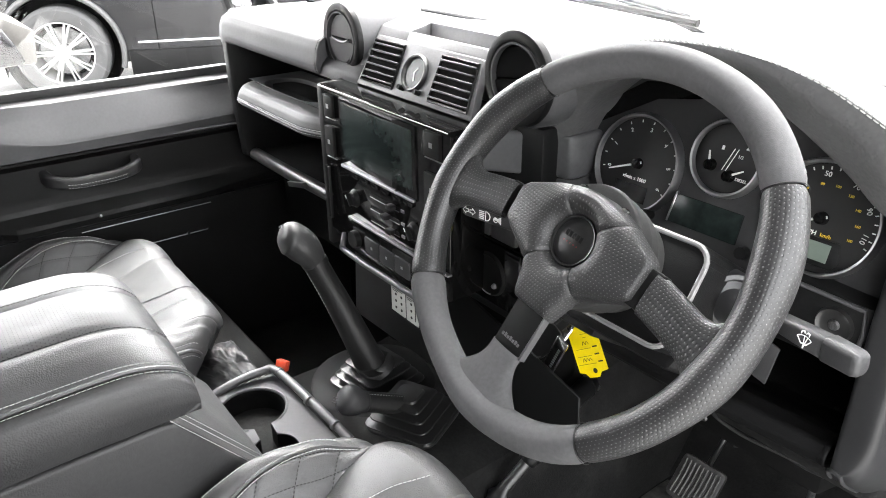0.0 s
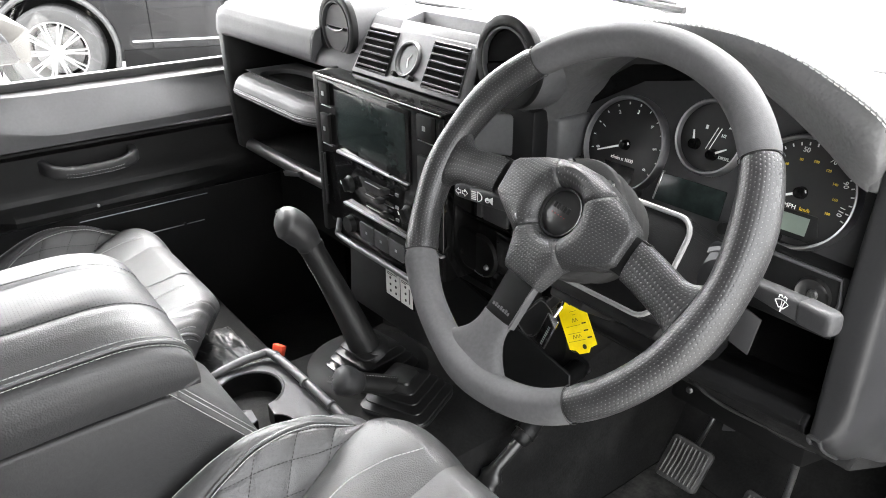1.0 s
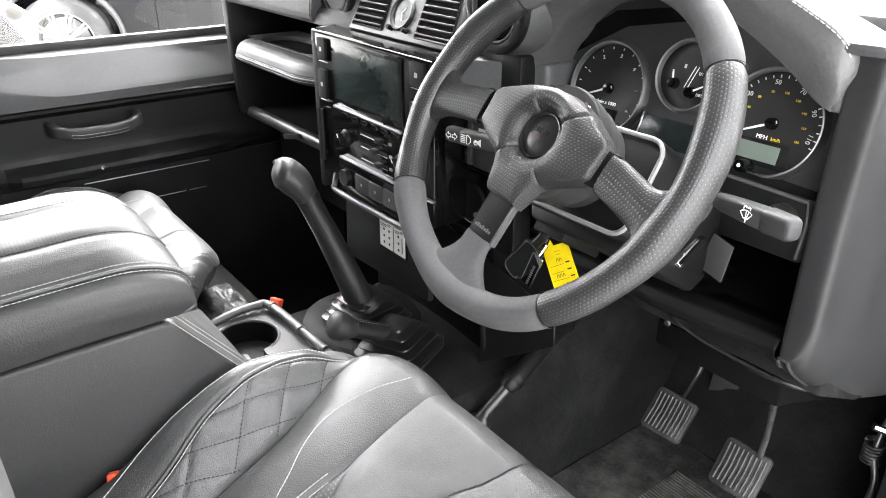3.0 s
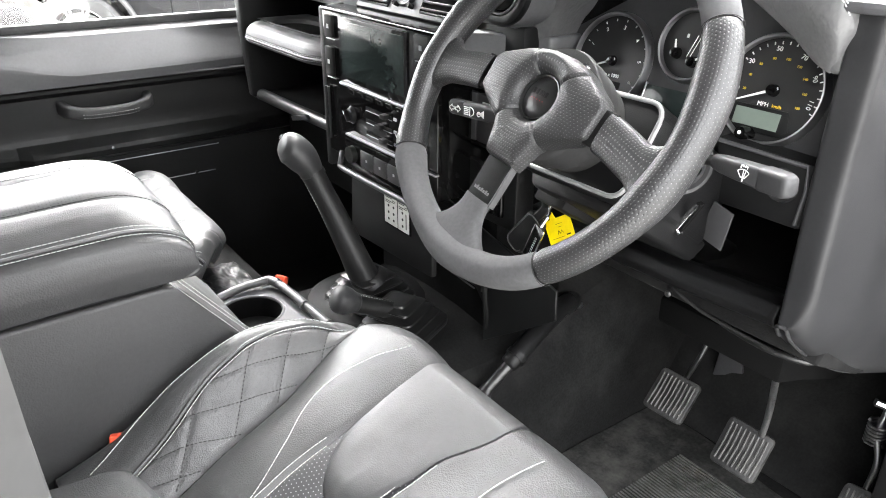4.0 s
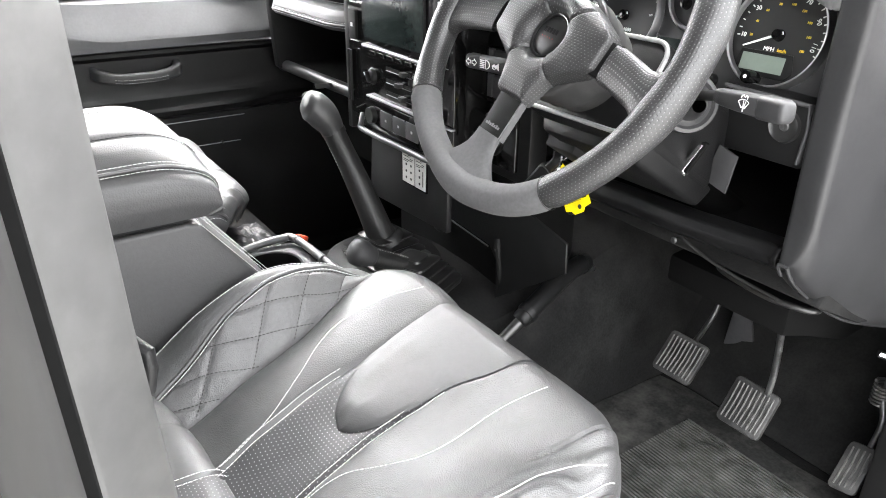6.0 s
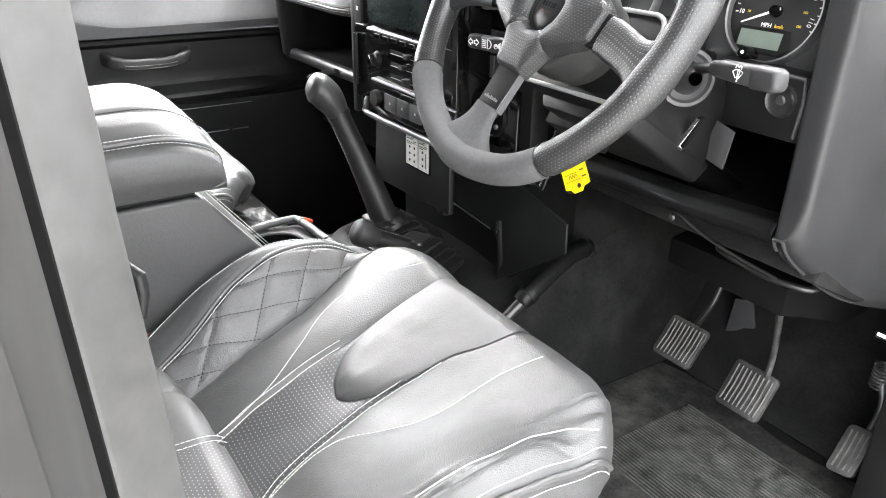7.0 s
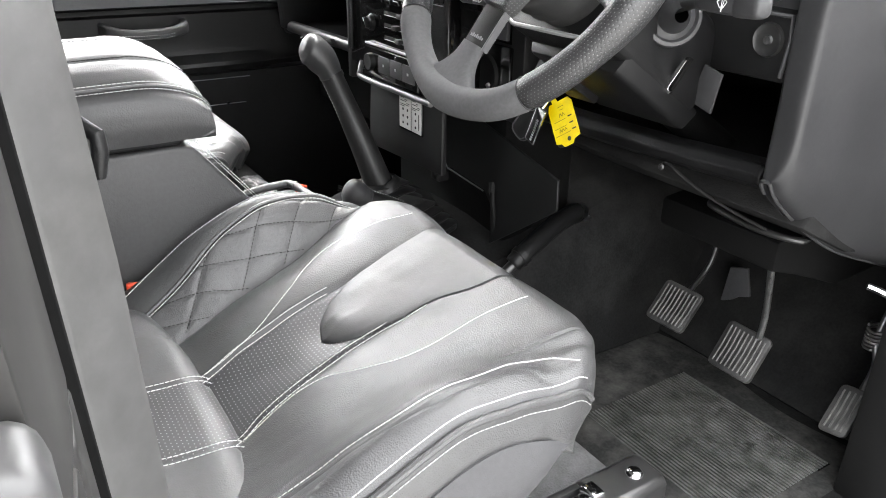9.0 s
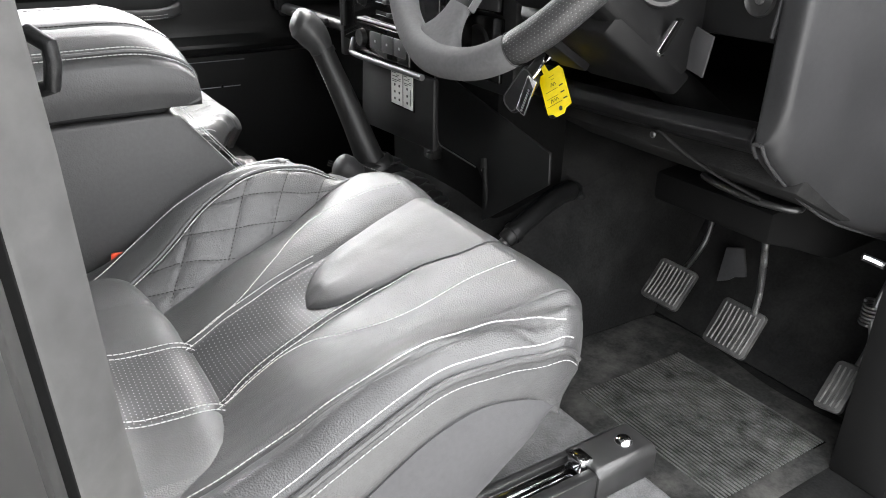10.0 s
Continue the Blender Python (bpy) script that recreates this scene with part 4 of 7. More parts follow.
def buckle(at, turn, label):
    b = thing("belt_buckle", at, label, "buckle", "belt buckles")
    m = Matrix.Translation(at) @ pose(0, 0, 0, *turn)
    part("housing", box((-0.013, -0.009, -0.05), (0.013, 0.009, 0.012), 0.004, 3, m), PLASTIC_DARK, b)
    part("button", box((-0.010, -0.006, 0.010), (0.010, 0.006, 0.028), 0.002, 2, m), ORANGE, b, "red press button")
    part("strap", box((-0.011, -0.002, -0.12), (0.011, 0.002, -0.045), 0.0008, 1, m), PLASTIC_DARK, b)
    return b


buckle((0.160, 0.126, 0.278), (-20, 0, 70), "black belt buckle with red button beside the driver's seat")
buckle((-0.158, 0.452, 0.240), (-25, 0, 25), "black belt buckle with red button beside the cup tray")

# crinkled clear film beside the tray, given the dark of what lies beneath


def film(u, v):
    x, y = -0.30 + 0.165 * u, 0.33 + 0.10 * v
    z = 0.246 + 0.006 * noise.noise((x * 30, y * 60, 0.3)) + 0.003 * abs(noise.noise((x * 70, y * 150, 4.0)))
    return (x + 0.006 * noise.noise((x * 60, y * 60, 9)), y, z)


solid("plastic_film", thicken(sheet(film, 60, 50), 0.0004), FILM, "crumpled clear plastic wrapping, coloured black, beside the cup tray", "plastic wrap", kind="thing", sharp=180)

# ---- dashboard ----
dash = thing("dashboard", (0.0, 0.80, 0.50), "charcoal plastic dashboard with open shelves, gloss black stack and leather binnacle", "dashboard")


def dash_top(u, v):
    """Upper moulding of the passenger side: rolled front lip rising to the screen."""
    pts = [(0.640, 0.682), (0.606, 0.684), (0.599, 0.690), (0.597, 0.700), (0.600, 0.722), (0.606, 0.735), (0.622, 0.744), (0.68, 0.748), (0.80, 0.744), (0.92, 0.736)]
    k = u * (len(pts) - 1)
    i = min(int(k), len(pts) - 2)
    y = pts[i][0] + (pts[i + 1][0] - pts[i][0]) * (k - i)
    z = pts[i][1] + (pts[i + 1][1] - pts[i][1]) * (k - i)
    x = -0.645 + 0.409 * v
    return (x, y + 0.055 * ease(-0.60, -0.645, x) ** 2, z - 0.010 * ease(-0.56, -0.645, x))


part("top_moulding", sheet(dash_top, 36, 24), PLASTIC_DASH, dash, "charcoal upper moulding", sharp=60)
part("end_cheek", prism([(0.640, 0.44), (0.640, 0.735), (0.92, 0.735), (0.92, 0.44)], -0.668, -0.640, "x", 0.008, 3), PLASTIC_DASH, dash)
part("shelf_cheek", prism([(0.612, 0.46), (0.602, 0.60), (0.600, 0.70), (0.80, 0.70), (0.80, 0.46)], -0.612, -0.585, "x", 0.006, 3), PLASTIC, dash)
# shelf insides coloured near-black for the shade in them
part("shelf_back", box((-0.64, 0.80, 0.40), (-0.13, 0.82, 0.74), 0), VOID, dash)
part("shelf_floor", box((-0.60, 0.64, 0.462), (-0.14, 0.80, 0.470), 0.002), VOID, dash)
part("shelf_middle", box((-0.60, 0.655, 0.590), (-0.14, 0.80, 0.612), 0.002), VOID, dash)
part("stack_cheek", box((-0.172, 0.575, 0.455), (-0.148, 0.80, 0.683), 0.004), PLASTIC, dash)

# padded tray with stitched edge and oval opening
pad = part("padded_tray", box((-0.552, 0.64, 0.584), (-0.172, 0.66, 0.60), 0.004), LEATHER, dash, "stitched leather padded tray with oval opening")


def pad_front(v):
    x = -0.548 + 0.376 * v
    return x, 0.581 + 0.04 * ease(0.10, 0.0, v) ** 2 + 0.030 * ease(0.70, 1.0, v)


def pad_skin(u, v):
    x, y = pad_front(v)
    sec = [(0.030, 0.582), (0.006, 0.584), (0.000, 0.591), (0.0, 0.600), (0.0035, 0.609), (0.010, 0.6165), (0.020, 0.6205), (0.0365, 0.622)]
    k = u * 7
    i = min(int(k), 6)
    return (x, y + sec[i][0] + (sec[i + 1][0] - sec[i][0]) * (k - i), sec[i][1] + (sec[i + 1][1] - sec[i][1]) * (k - i))


part("pad_roll", sheet(pad_skin, 28, 36), LEATHER_PAD, pad)


def pad_deck(u, v):
    """Top face round the oval hole."""
    a = 2 * math.pi * v
    cx, cy = -0.418, 0.663
    c, s = math.cos(a), math.sin(a)
    q = (abs(c) ** 3.2 + abs(s) ** 3.2) ** (-1 / 3.2)
    ix, iy = cx + 0.105 * q * c, cy + 0.042 * q * s
    q2 = max(abs(c), abs(s))
    ox, oy = -0.360 + 0.180 * c / q2, cy + 0.062 * s / q2
    if u < 0.25:
        return (ix, iy, 0.595 + (0.620 - 0.595) * u / 0.25)
    k = (u - 0.25) / 0.75
    return (ix + (ox - ix) * k, max(0.6160, iy + (oy - iy) * k), 0.620 + 0.0045 * math.sin(math.pi * min(1, k * 1.4) / 2))


part("pad_deck", sheet(pad_deck, 12, 120), LEATHER_SMOOTH, pad, sharp=60)
part("pad_well", box((-0.54, 0.614, 0.588), (-0.28, 0.72, 0.597), 0.002), VOID, pad)
for dz in (0.5905, 0.5985):
    part("stitching", stitches([(pad_front(v / 40)[0], pad_front(v / 40)[1] + -0.0003, dz) for v in range(2, 40)], up=(0, -1, 0)), THREAD, pad, "pale thread")
part("welt", tube([(pad_front(v / 40)[0], pad_front(v / 40)[1] + 0.001, 0.5945) for v in range(1, 41)], 0.0025, 6), LEATHER, pad)

# lower rail on the passenger side
rail_l = smooth_line([(-0.604, 0.640, 0.463), (-0.596, 0.632, 0.464), (-0.54, 0.630, 0.465), (-0.42, 0.630, 0.466), (-0.29, 0.633, 0.467), (-0.17, 0.637, 0.468)], 6)
part("lower_rail", tube(rail_l, 0.0125, 14, flat=0.95), SATIN, dash, "rounded grab rail along the lower shelf")
part("bracket", prism([(-0.410, 0.460), (-0.350, 0.474), (-0.338, 0.468), (-0.404, 0.452)], 0.612, 0.622, "y", 0.001), SATIN, dash, "small bright metal bracket")
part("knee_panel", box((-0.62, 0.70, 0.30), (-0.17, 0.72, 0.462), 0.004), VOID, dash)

# ---- centre: round vents, slatted vents with clock ----
for x0, x1 in ((-0.135, -0.062), (0.128, 0.192)):
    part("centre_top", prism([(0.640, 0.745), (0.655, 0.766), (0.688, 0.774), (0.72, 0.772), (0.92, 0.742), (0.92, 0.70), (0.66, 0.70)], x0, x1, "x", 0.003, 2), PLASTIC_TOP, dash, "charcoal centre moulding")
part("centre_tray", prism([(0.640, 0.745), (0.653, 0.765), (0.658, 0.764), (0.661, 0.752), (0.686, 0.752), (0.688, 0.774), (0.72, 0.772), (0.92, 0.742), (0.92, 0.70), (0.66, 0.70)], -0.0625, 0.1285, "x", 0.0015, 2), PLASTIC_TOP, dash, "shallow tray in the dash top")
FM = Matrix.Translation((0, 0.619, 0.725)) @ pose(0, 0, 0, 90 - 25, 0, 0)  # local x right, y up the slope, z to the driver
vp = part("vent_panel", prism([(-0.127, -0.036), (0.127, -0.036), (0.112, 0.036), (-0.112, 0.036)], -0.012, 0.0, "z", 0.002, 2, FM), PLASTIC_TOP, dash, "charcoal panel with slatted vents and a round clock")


def quadbox(poly, z0, z1, bevel=0.0008):
    return prism(poly, z0, z1, "z", bevel, 1, FM)


for s in (-1, 1):
    poly = [(s * 0.0400, -0.0285), (s * 0.1165, -0.0285), (s * 0.1100, 0.0290), (s * 0.0405, 0.0290)]
    # opening coloured near-black instead of being cut deep
    part("vent_opening", quadbox(poly, -0.006, 0.0008, 0), VOID, vp)
    for i in range(6):
        y = -0.0235 + 0.0094 * i
        w = 0.1150 - 0.0065 * (y + 0.0285) / 0.0575
        a, b = sorted((s * 0.0415, s * w))
        part("slat", box((a, y - 0.0012, -0.004), (b, y + 0.0012, 0.0045), 0.0006, 1, FM @ pose(0, 0, 0, 0, 0, 0)), PLASTIC_BIN, vp)
    part("vent_surround", tube([FM @ Vector((x, y, 0.001)) for x, y in poly + poly[:1]], 0.0018, 6), PLASTIC, vp)
clk = part("clock", lathe([(0.0245, 0.0), (0.0243, 0.004), (0.0228, 0.0058), (0.0205, 0.005), (0.0190, 0.0015)], 40, FM @ pose(-0.002, -0.001, 0)), SATIN, vp, "round black-rimmed clock with a pale face")
part("clock_face", lathe([(0, 0.0018), (0.0193, 0.0018)], 32, FM @ pose(-0.002, -0.001, 0)), CLOCK, clk, "pale clock face")
for a, r in ((200, 0.011), (320, 0.009)):
    part("clock_hand", box((-0.0006, 0, 0.0028), (0.0006, r, 0.0034), 0, 1, FM @ pose(-0.002, -0.001, 0) @ pose(0, 0, 0, 0, 0, a)), WHITE, clk)
for s in (-1, 1):
    part("clock_knob", lathe([(0, 0.009), (0.0032, 0.009), (0.0036, 0.004), (0.0036, 0)], 14, FM @ pose(0.0175 * s, -0.0235, 0)), PLASTIC_DARK, vp)


def round_vent(x, y, z, turn):
    m = Matrix.Translation((x, y, z)) @ pose(0, 0, 0, 90, 0, 0)
    v = part("round_vent", lathe([(0.0375, -0.006), (0.0375, 0.002), (0.0405, 0.006), (0.0465, 0.0068), (0.0505, 0.0045), (0.0522, 0.0), (0.0522, -0.005)], 48, m), PLASTIC, dash, "round swivelling air vent in a black ring")
    part("vent_ring", lathe([(0.0395, 0.003), (0.0385, 0.0065), (0.0362, 0.0065), (0.0357, 0.0)], 48, m), PLASTIC_DASH, v)
    t = m @ pose(0, 0, 0, 0, 0, turn)
    part("vent_cup", lathe([(0.0, -0.022), (0.034, -0.022), (0.0372, 0.0)], 40, m), VOID, v)
    for sy in (-1, 1):
        pts = [(0.0335 * math.cos(a), sy * (0.0012 + 0.0325 * math.sin(a))) for a in [math.pi * i / 16 for i in range(17)]]
        part("vent_flap", prism(pts, -0.006, 0.002 if sy > 0 else 0.0045, "z", 0.0008, 1, t), PLASTIC_BIN if turn == 0 else VOID, v)
    part("vent_tab", tube([t @ Vector((0.024 * k, 0.006 * k * k - 0.004, 0.0052)) for k in (-1, -0.75, -0.5, -0.25, 0, 0.25, 0.5, 0.75, 1)], 0.0016, 6) if turn == 0 else box((-0.028, 0.012, -0.002), (0.028, 0.0135, 0.0005), 0.0005, 1, t), SATIN, v)
    pod = lambda u, w: m @ Vector(((0.0520 + 0.012 * u ** 0.7) * math.cos(2 * math.pi * w), (0.0520 + 0.012 * u ** 0.7) * math.sin(2 * math.pi * w), -0.002 - 0.10 * u))
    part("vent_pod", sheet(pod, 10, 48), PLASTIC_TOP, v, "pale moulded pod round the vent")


round_vent(-0.188, 0.622, 0.7425, 0)
round_vent(0.193, 0.615, 0.752, 8)
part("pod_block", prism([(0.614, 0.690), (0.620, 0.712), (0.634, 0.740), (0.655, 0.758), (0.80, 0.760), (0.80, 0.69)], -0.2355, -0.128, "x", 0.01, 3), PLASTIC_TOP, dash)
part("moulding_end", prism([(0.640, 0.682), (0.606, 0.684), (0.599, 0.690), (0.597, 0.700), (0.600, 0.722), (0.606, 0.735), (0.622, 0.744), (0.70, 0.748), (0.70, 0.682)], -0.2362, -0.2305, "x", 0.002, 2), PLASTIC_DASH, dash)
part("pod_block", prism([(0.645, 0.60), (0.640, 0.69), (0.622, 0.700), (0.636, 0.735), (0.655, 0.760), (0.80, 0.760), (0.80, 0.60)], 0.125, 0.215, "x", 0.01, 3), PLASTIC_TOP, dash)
# pale copy of the dash plastic puts light on the block's top
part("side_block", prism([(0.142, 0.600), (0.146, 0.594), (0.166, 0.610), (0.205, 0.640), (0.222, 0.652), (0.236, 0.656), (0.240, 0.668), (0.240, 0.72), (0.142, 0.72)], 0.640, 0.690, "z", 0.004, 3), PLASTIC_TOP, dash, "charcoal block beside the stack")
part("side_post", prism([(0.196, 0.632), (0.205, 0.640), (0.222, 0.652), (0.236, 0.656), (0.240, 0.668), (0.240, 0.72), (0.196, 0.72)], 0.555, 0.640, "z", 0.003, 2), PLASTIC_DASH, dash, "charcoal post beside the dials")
part("pod_foot", prism([(0.602, 0.684), (0.606, 0.700), (0.618, 0.712), (0.66, 0.725), (0.66, 0.684)], -0.236, -0.124, "x", 0.004, 2), PLASTIC_DASH, dash)

# ---- gloss stack with screen, switches and heater controls ----
FY = 0.565
stack = part("stack_fascia", prism([(-0.158, 0.470), (0.137, 0.470), (0.139, 0.688), (-0.161, 0.688)], FY, 0.62, "y", 0.0015, 2), GLOSS, dash, "gloss black centre stack fascia")
part("stack_shelf", prism([(FY - 0.003, 0.6885), (FY - 0.003, 0.6905), (0.606, 0.6905), (0.612, 0.689), (0.612, 0.684), (FY, 0.684)], -0.1625, 0.1405, "x", 0.0005, 1), GLOSS, dash, "gloss black shelf above the screen")
part("shelf_edge", tube([(-0.161, FY - 0.0035, 0.6885), (0.139, FY - 0.0035, 0.6885)], 0.0008, 8), SATIN, dash, "bright front edge")
part("side_cheek", prism([(FY + 0.001, 0.44), (FY + 0.001, 0.688), (0.64, 0.695), (0.64, 0.44)], -0.176, -0.162, "x", 0.003, 2), PLASTIC, dash)


def on_face(x0, z0, x1, z1, d=0.004, bevel=0.0012, back=0.002):
    return box((x0, FY - d, z0), (x1, FY + back, z1), bevel, 2)


scr = part("screen_bezel", on_face(-0.108, 0.588, 0.073, 0.682, 0.003), GLOSS, stack)
part("screen", on_face(-0.100, 0.598, 0.066, 0.676, 0.0036, 0.0005), SCREEN, scr, "switched-off dark display")
part("screen_strip", prism([(-0.108, 0.583), (0.070, 0.583), (0.070, 0.588), (-0.108, 0.588)], FY - 0.006, FY, "y", 0.002, 2), SILVER, scr, "bright strip under the display")
for i in range(6):
    part("screen_button", on_face(-0.085 + 0.026 * i, 0.5745, -0.066 + 0.026 * i, 0.5815, 0.005), GLOSS, scr)


def switch(x0, z0, x1, z1, name="rocker_switch"):
    s = part(name, on_face(x0, z0, x1, z1, 0.005, 0.0015), PLASTIC_DARK, stack, "black rocker switch with a pale outline")
    part("switch_line", on_face(x0 - 0.0015, z0 - 0.0030, x1 + 0.0015, z0 - 0.0024, 0.002, 0), SILVER, s)
    part("switch_icon", on_face((x0 + x1) / 2 - 0.003, (z0 + z1) / 2 - 0.003, (x0 + x1) / 2 + 0.003, (z0 + z1) / 2 + 0.003, 0.0054, 0), SILVER, s)


switch(-0.148, 0.648, -0.125, 0.680)
switch(-0.150, 0.590, -0.127, 0.634)
switch(0.092, 0.652, 0.123, 0.683)
switch(0.092, 0.590, 0.123, 0.632)

# heater panel
for x in (-0.083, 0.063):
    k = part("heater_knob", lathe([(0, 0.006), (0.009, 0.006), (0.0105, 0.005), (0.0115, 0.002), (0.0135, 0.0)], 24, Matrix.Translation((x, FY, 0.541)) @ pose(0, 0, 0, 90, 0, 0)), PLASTIC, stack, "black rotary heater knob")
    part("knob_grip", box((-0.0018, -0.009, 0.005), (0.0018, 0.009, 0.0125), 0.0008, 1, Matrix.Translation((x, FY, 0.541)) @ pose(0, 0, 0, 90, 0, 0) @ pose(0, 0, 0, 0, 0, 35)), PLASTIC, k)
    part("knob_mark", box((-0.0007, 0.003, 0.0127), (0.0007, 0.0085, 0.0132), 0, 1, Matrix.Translation((x, FY, 0.541)) @ pose(0, 0, 0, 90, 0, 0) @ pose(0, 0, 0, 0, 0, 35)), WHITE, k)
for i, (z, sx) in enumerate(((0.561, 0.010), (0.543, -0.004), (0.525, 0.006))):
    part("slider_slot", on_face(-0.040, z - 0.0022, 0.030, z + 0.0022, 0.0006, 0), PLASTIC_DARK, stack)
    part("slider_line", on_face(-0.040, z - 0.0040, 0.030, z - 0.0035, 0.0012, 0), SILVER, stack)
    part("slider", on_face(sx, z - 0.0032, sx + 0.013, z + 0.0032, 0.009, 0.001), PLASTIC, stack, "heater slider")
    part("slider_icon", on_face(0.035, z - 0.002, 0.042, z + 0.002, 0.0012, 0), SILVER, stack)
for i in range(2):
    part("vent_bar", tube([(-0.157 + 0.008 * i, FY - 0.003, 0.49), (-0.156 + 0.008 * i, FY - 0.003, 0.572)], 0.0022, 8), PLASTIC, stack)

# lower switch row in a pale-edged frame
row = part("lower_switch_panel", on_face(-0.100, 0.458, 0.066, 0.506, 0.006, 0.003), GLOSS, stack, "switch row in a bright-lined frame")
part("row_line", on_face(-0.098, 0.5075, 0.140, 0.5105, 0.005, 0.0006), SILVER, row)
part("row_lip", tube(smooth_line([(-0.120, FY, 0.474), (-0.112, FY - 0.008, 0.462), (-0.102, FY - 0.010, 0.4535), (0.0, FY - 0.010, 0.4535), (0.112, FY - 0.010, 0.4545)], 6), 0.0045, 10), PLASTIC_WAIST, row, "bright lower lip")
part("socket", lathe([(0, 0.006), (0.009, 0.008), (0.0125, 0.008), (0.0135, 0.0)], 24, Matrix.Translation((-0.074, FY - 0.006, 0.483)) @ pose(0, 0, 0, 90, 0, 0)), PLASTIC, row, "round lighter socket cap")
for i in range(3):
    b = part("button", on_face(-0.050 + 0.0375 * i, 0.470, -0.0145 + 0.0375 * i, 0.496, 0.0075, 0.0015), PLASTIC_BIN, row, "square push button")
    c = -0.03225 + 0.0375 * i
    part("button_rim", tube([(c + x, FY - 0.0077, 0.483 + z) for x, z in rounded(0.0345, 0.0245, 0.003, 3) + [(0.01725, -0.009)]], 0.0004, 5), PLASTIC_DASH, b, "thin pale outline")
    part("button_icon", on_face(-0.0345 + 0.0375 * i, 0.481, -0.0305 + 0.0375 * i, 0.4845, 0.008, 0), SILVER, b)

# lower console with the two instruction plates
low = part("lower_console", prism([(-0.118, 0.335), (0.113, 0.345), (0.113, 0.450), (-0.108, 0.450)], 0.573, 0.583, "y", 0.003, 2), PLASTIC_LOW, dash, "black lower console panel")
plates = part("plate_frame", box((-0.0075, 0.5708, 0.3915), (0.0625, 0.5738, 0.4475), 0.0006), GLOSS, low)
for x0, x1 in ((-0.005, 0.029), (0.032, 0.060)):
    p = part("instruction_plate", box((x0, 0.5698, 0.394), (x1, 0.5718, 0.445), 0.0004), PAPER, plates, "off-white instruction plate with small dark print")
    w = x1 - x0
    for i, (a, b) in enumerate(((0.12, 0.45), (0.50, 0.72), (0.12, 0.62), (0.66, 0.90), (0.12, 0.85), (0.12, 0.5))):
        z = 0.4415 - 0.0026 * i
        part("print_bar", box((x0 + w * a, 0.5694, z - 0.0005), (x0 + w * b, 0.5702, z + 0.0005), 0), INK, p)
    for i in range(3):
        for j, cx in enumerate((0.35, 0.75) if x0 < 0.02 else (0.45,)):
            part("print_mark", lathe([(0, 0.0004), (0.0022, 0.0004), (0.0022, 0)], 12, Matrix.Translation((x0 + w * cx, 0.5698, 0.4235 - 0.0105 * i)) @ pose(0, 0, 0, 90, 0, 0)), INK, p)
    if x0 > 0.02:
        part("print_bar", box((x0 + w * 0.75, 0.5694, 0.400), (x0 + w * 0.82, 0.5702, 0.424), 0), INK, p)

# panel between the stack and the wheel, with switches and a round control
sp = part("switch_panel", prism([(0.085, 0.440), (0.222, 0.440), (0.222, 0.70), (0.085, 0.70)], 0.628, 0.66, "y", 0.003, 2), PLASTIC, dash, "black side panel with four switches")
part("panel_frame", tube([(0.096, 0.627, 0.545), (0.096, 0.627, 0.612), (0.194, 0.627, 0.616), (0.194, 0.627, 0.545), (0.096, 0.627, 0.545)], 0.002, 6), GLOSS, sp)
for ix in range(2):
    for iz in range(2):
        b = part("switch_key", box((0.099 + 0.047 * ix, 0.622, 0.5475 + 0.033 * iz), (0.143 + 0.047 * ix, 0.630, 0.578 + 0.033 * iz), 0.002), PLASTIC_DASH, sp, "square black switch key")
        if iz:
            part("key_icon", box((0.110 + 0.047 * ix, 0.6214, 0.594), (0.124 + 0.047 * ix, 0.6224, 0.602), 0), WHITE, b)
part("round_panel", box((0.094, 0.622, 0.455), (0.200, 0.630, 0.540), 0.003), GLOSS, sp, "gloss panel with a round dial")
part("round_dial", lathe([(0.0, 0.001), (0.024, 0.002), (0.027, 0.004), (0.029, 0.002), (0.030, 0.0)], 36, Matrix.Translation((0.147, 0.622, 0.497)) @ pose(0, 0, 0, 90, 0, 0)), PLASTIC_DARK, sp, "round black dial")
part("dial_arc", lathe([(0.0255, 0.0042), (0.0265, 0.0046), (0.0275, 0.0042)], 20, Matrix.Translation((0.147, 0.622, 0.497)) @ pose(0, 0, 0, 90, 0, 0), 180, 285), SILVER, sp)
part("dial_dot", lathe([(0, 0.006), (0.003, 0.005), (0.004, 0.001)], 12, Matrix.Translation((0.158, 0.622, 0.484)) @ pose(0, 0, 0, 90, 0, 0)), SILVER, sp)

# heater housing below
part("heater_cover", prism([(0.150, 0.235), (0.296, 0.340), (0.294, 0.383), (0.168, 0.410), (0.010, 0.445), (0.022, 0.326), (0.075, 0.322), (0.130, 0.318), (0.147, 0.300), (0.150, 0.256)], 0.640, 0.644, "y", 0.0008, 1), PLASTIC, dash, "black heater cover beside the tunnel")
# duct box in unlit black fills the dark below the console
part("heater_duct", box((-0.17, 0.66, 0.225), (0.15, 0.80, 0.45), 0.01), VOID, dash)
part("connector", box((-0.026, 0.640, 0.288), (0.002, 0.662, 0.308), 0.004, 2), PLASTIC_DARK, dash, "small black connector block")
part("connector_tab", box((-0.004, 0.632, 0.294), (0.008, 0.642, 0.304), 0.002, 2), PLASTIC_DARK, dash)
part("panel_stud", lathe([(0, 0.003), (0.004, 0.002), (0.005, 0)], 12, Matrix.Translation((0.152, 0.6385, 0.318)) @ pose(0, 0, 0, 90, 0, 0)), CHROME, dash, "bright fixing stud")
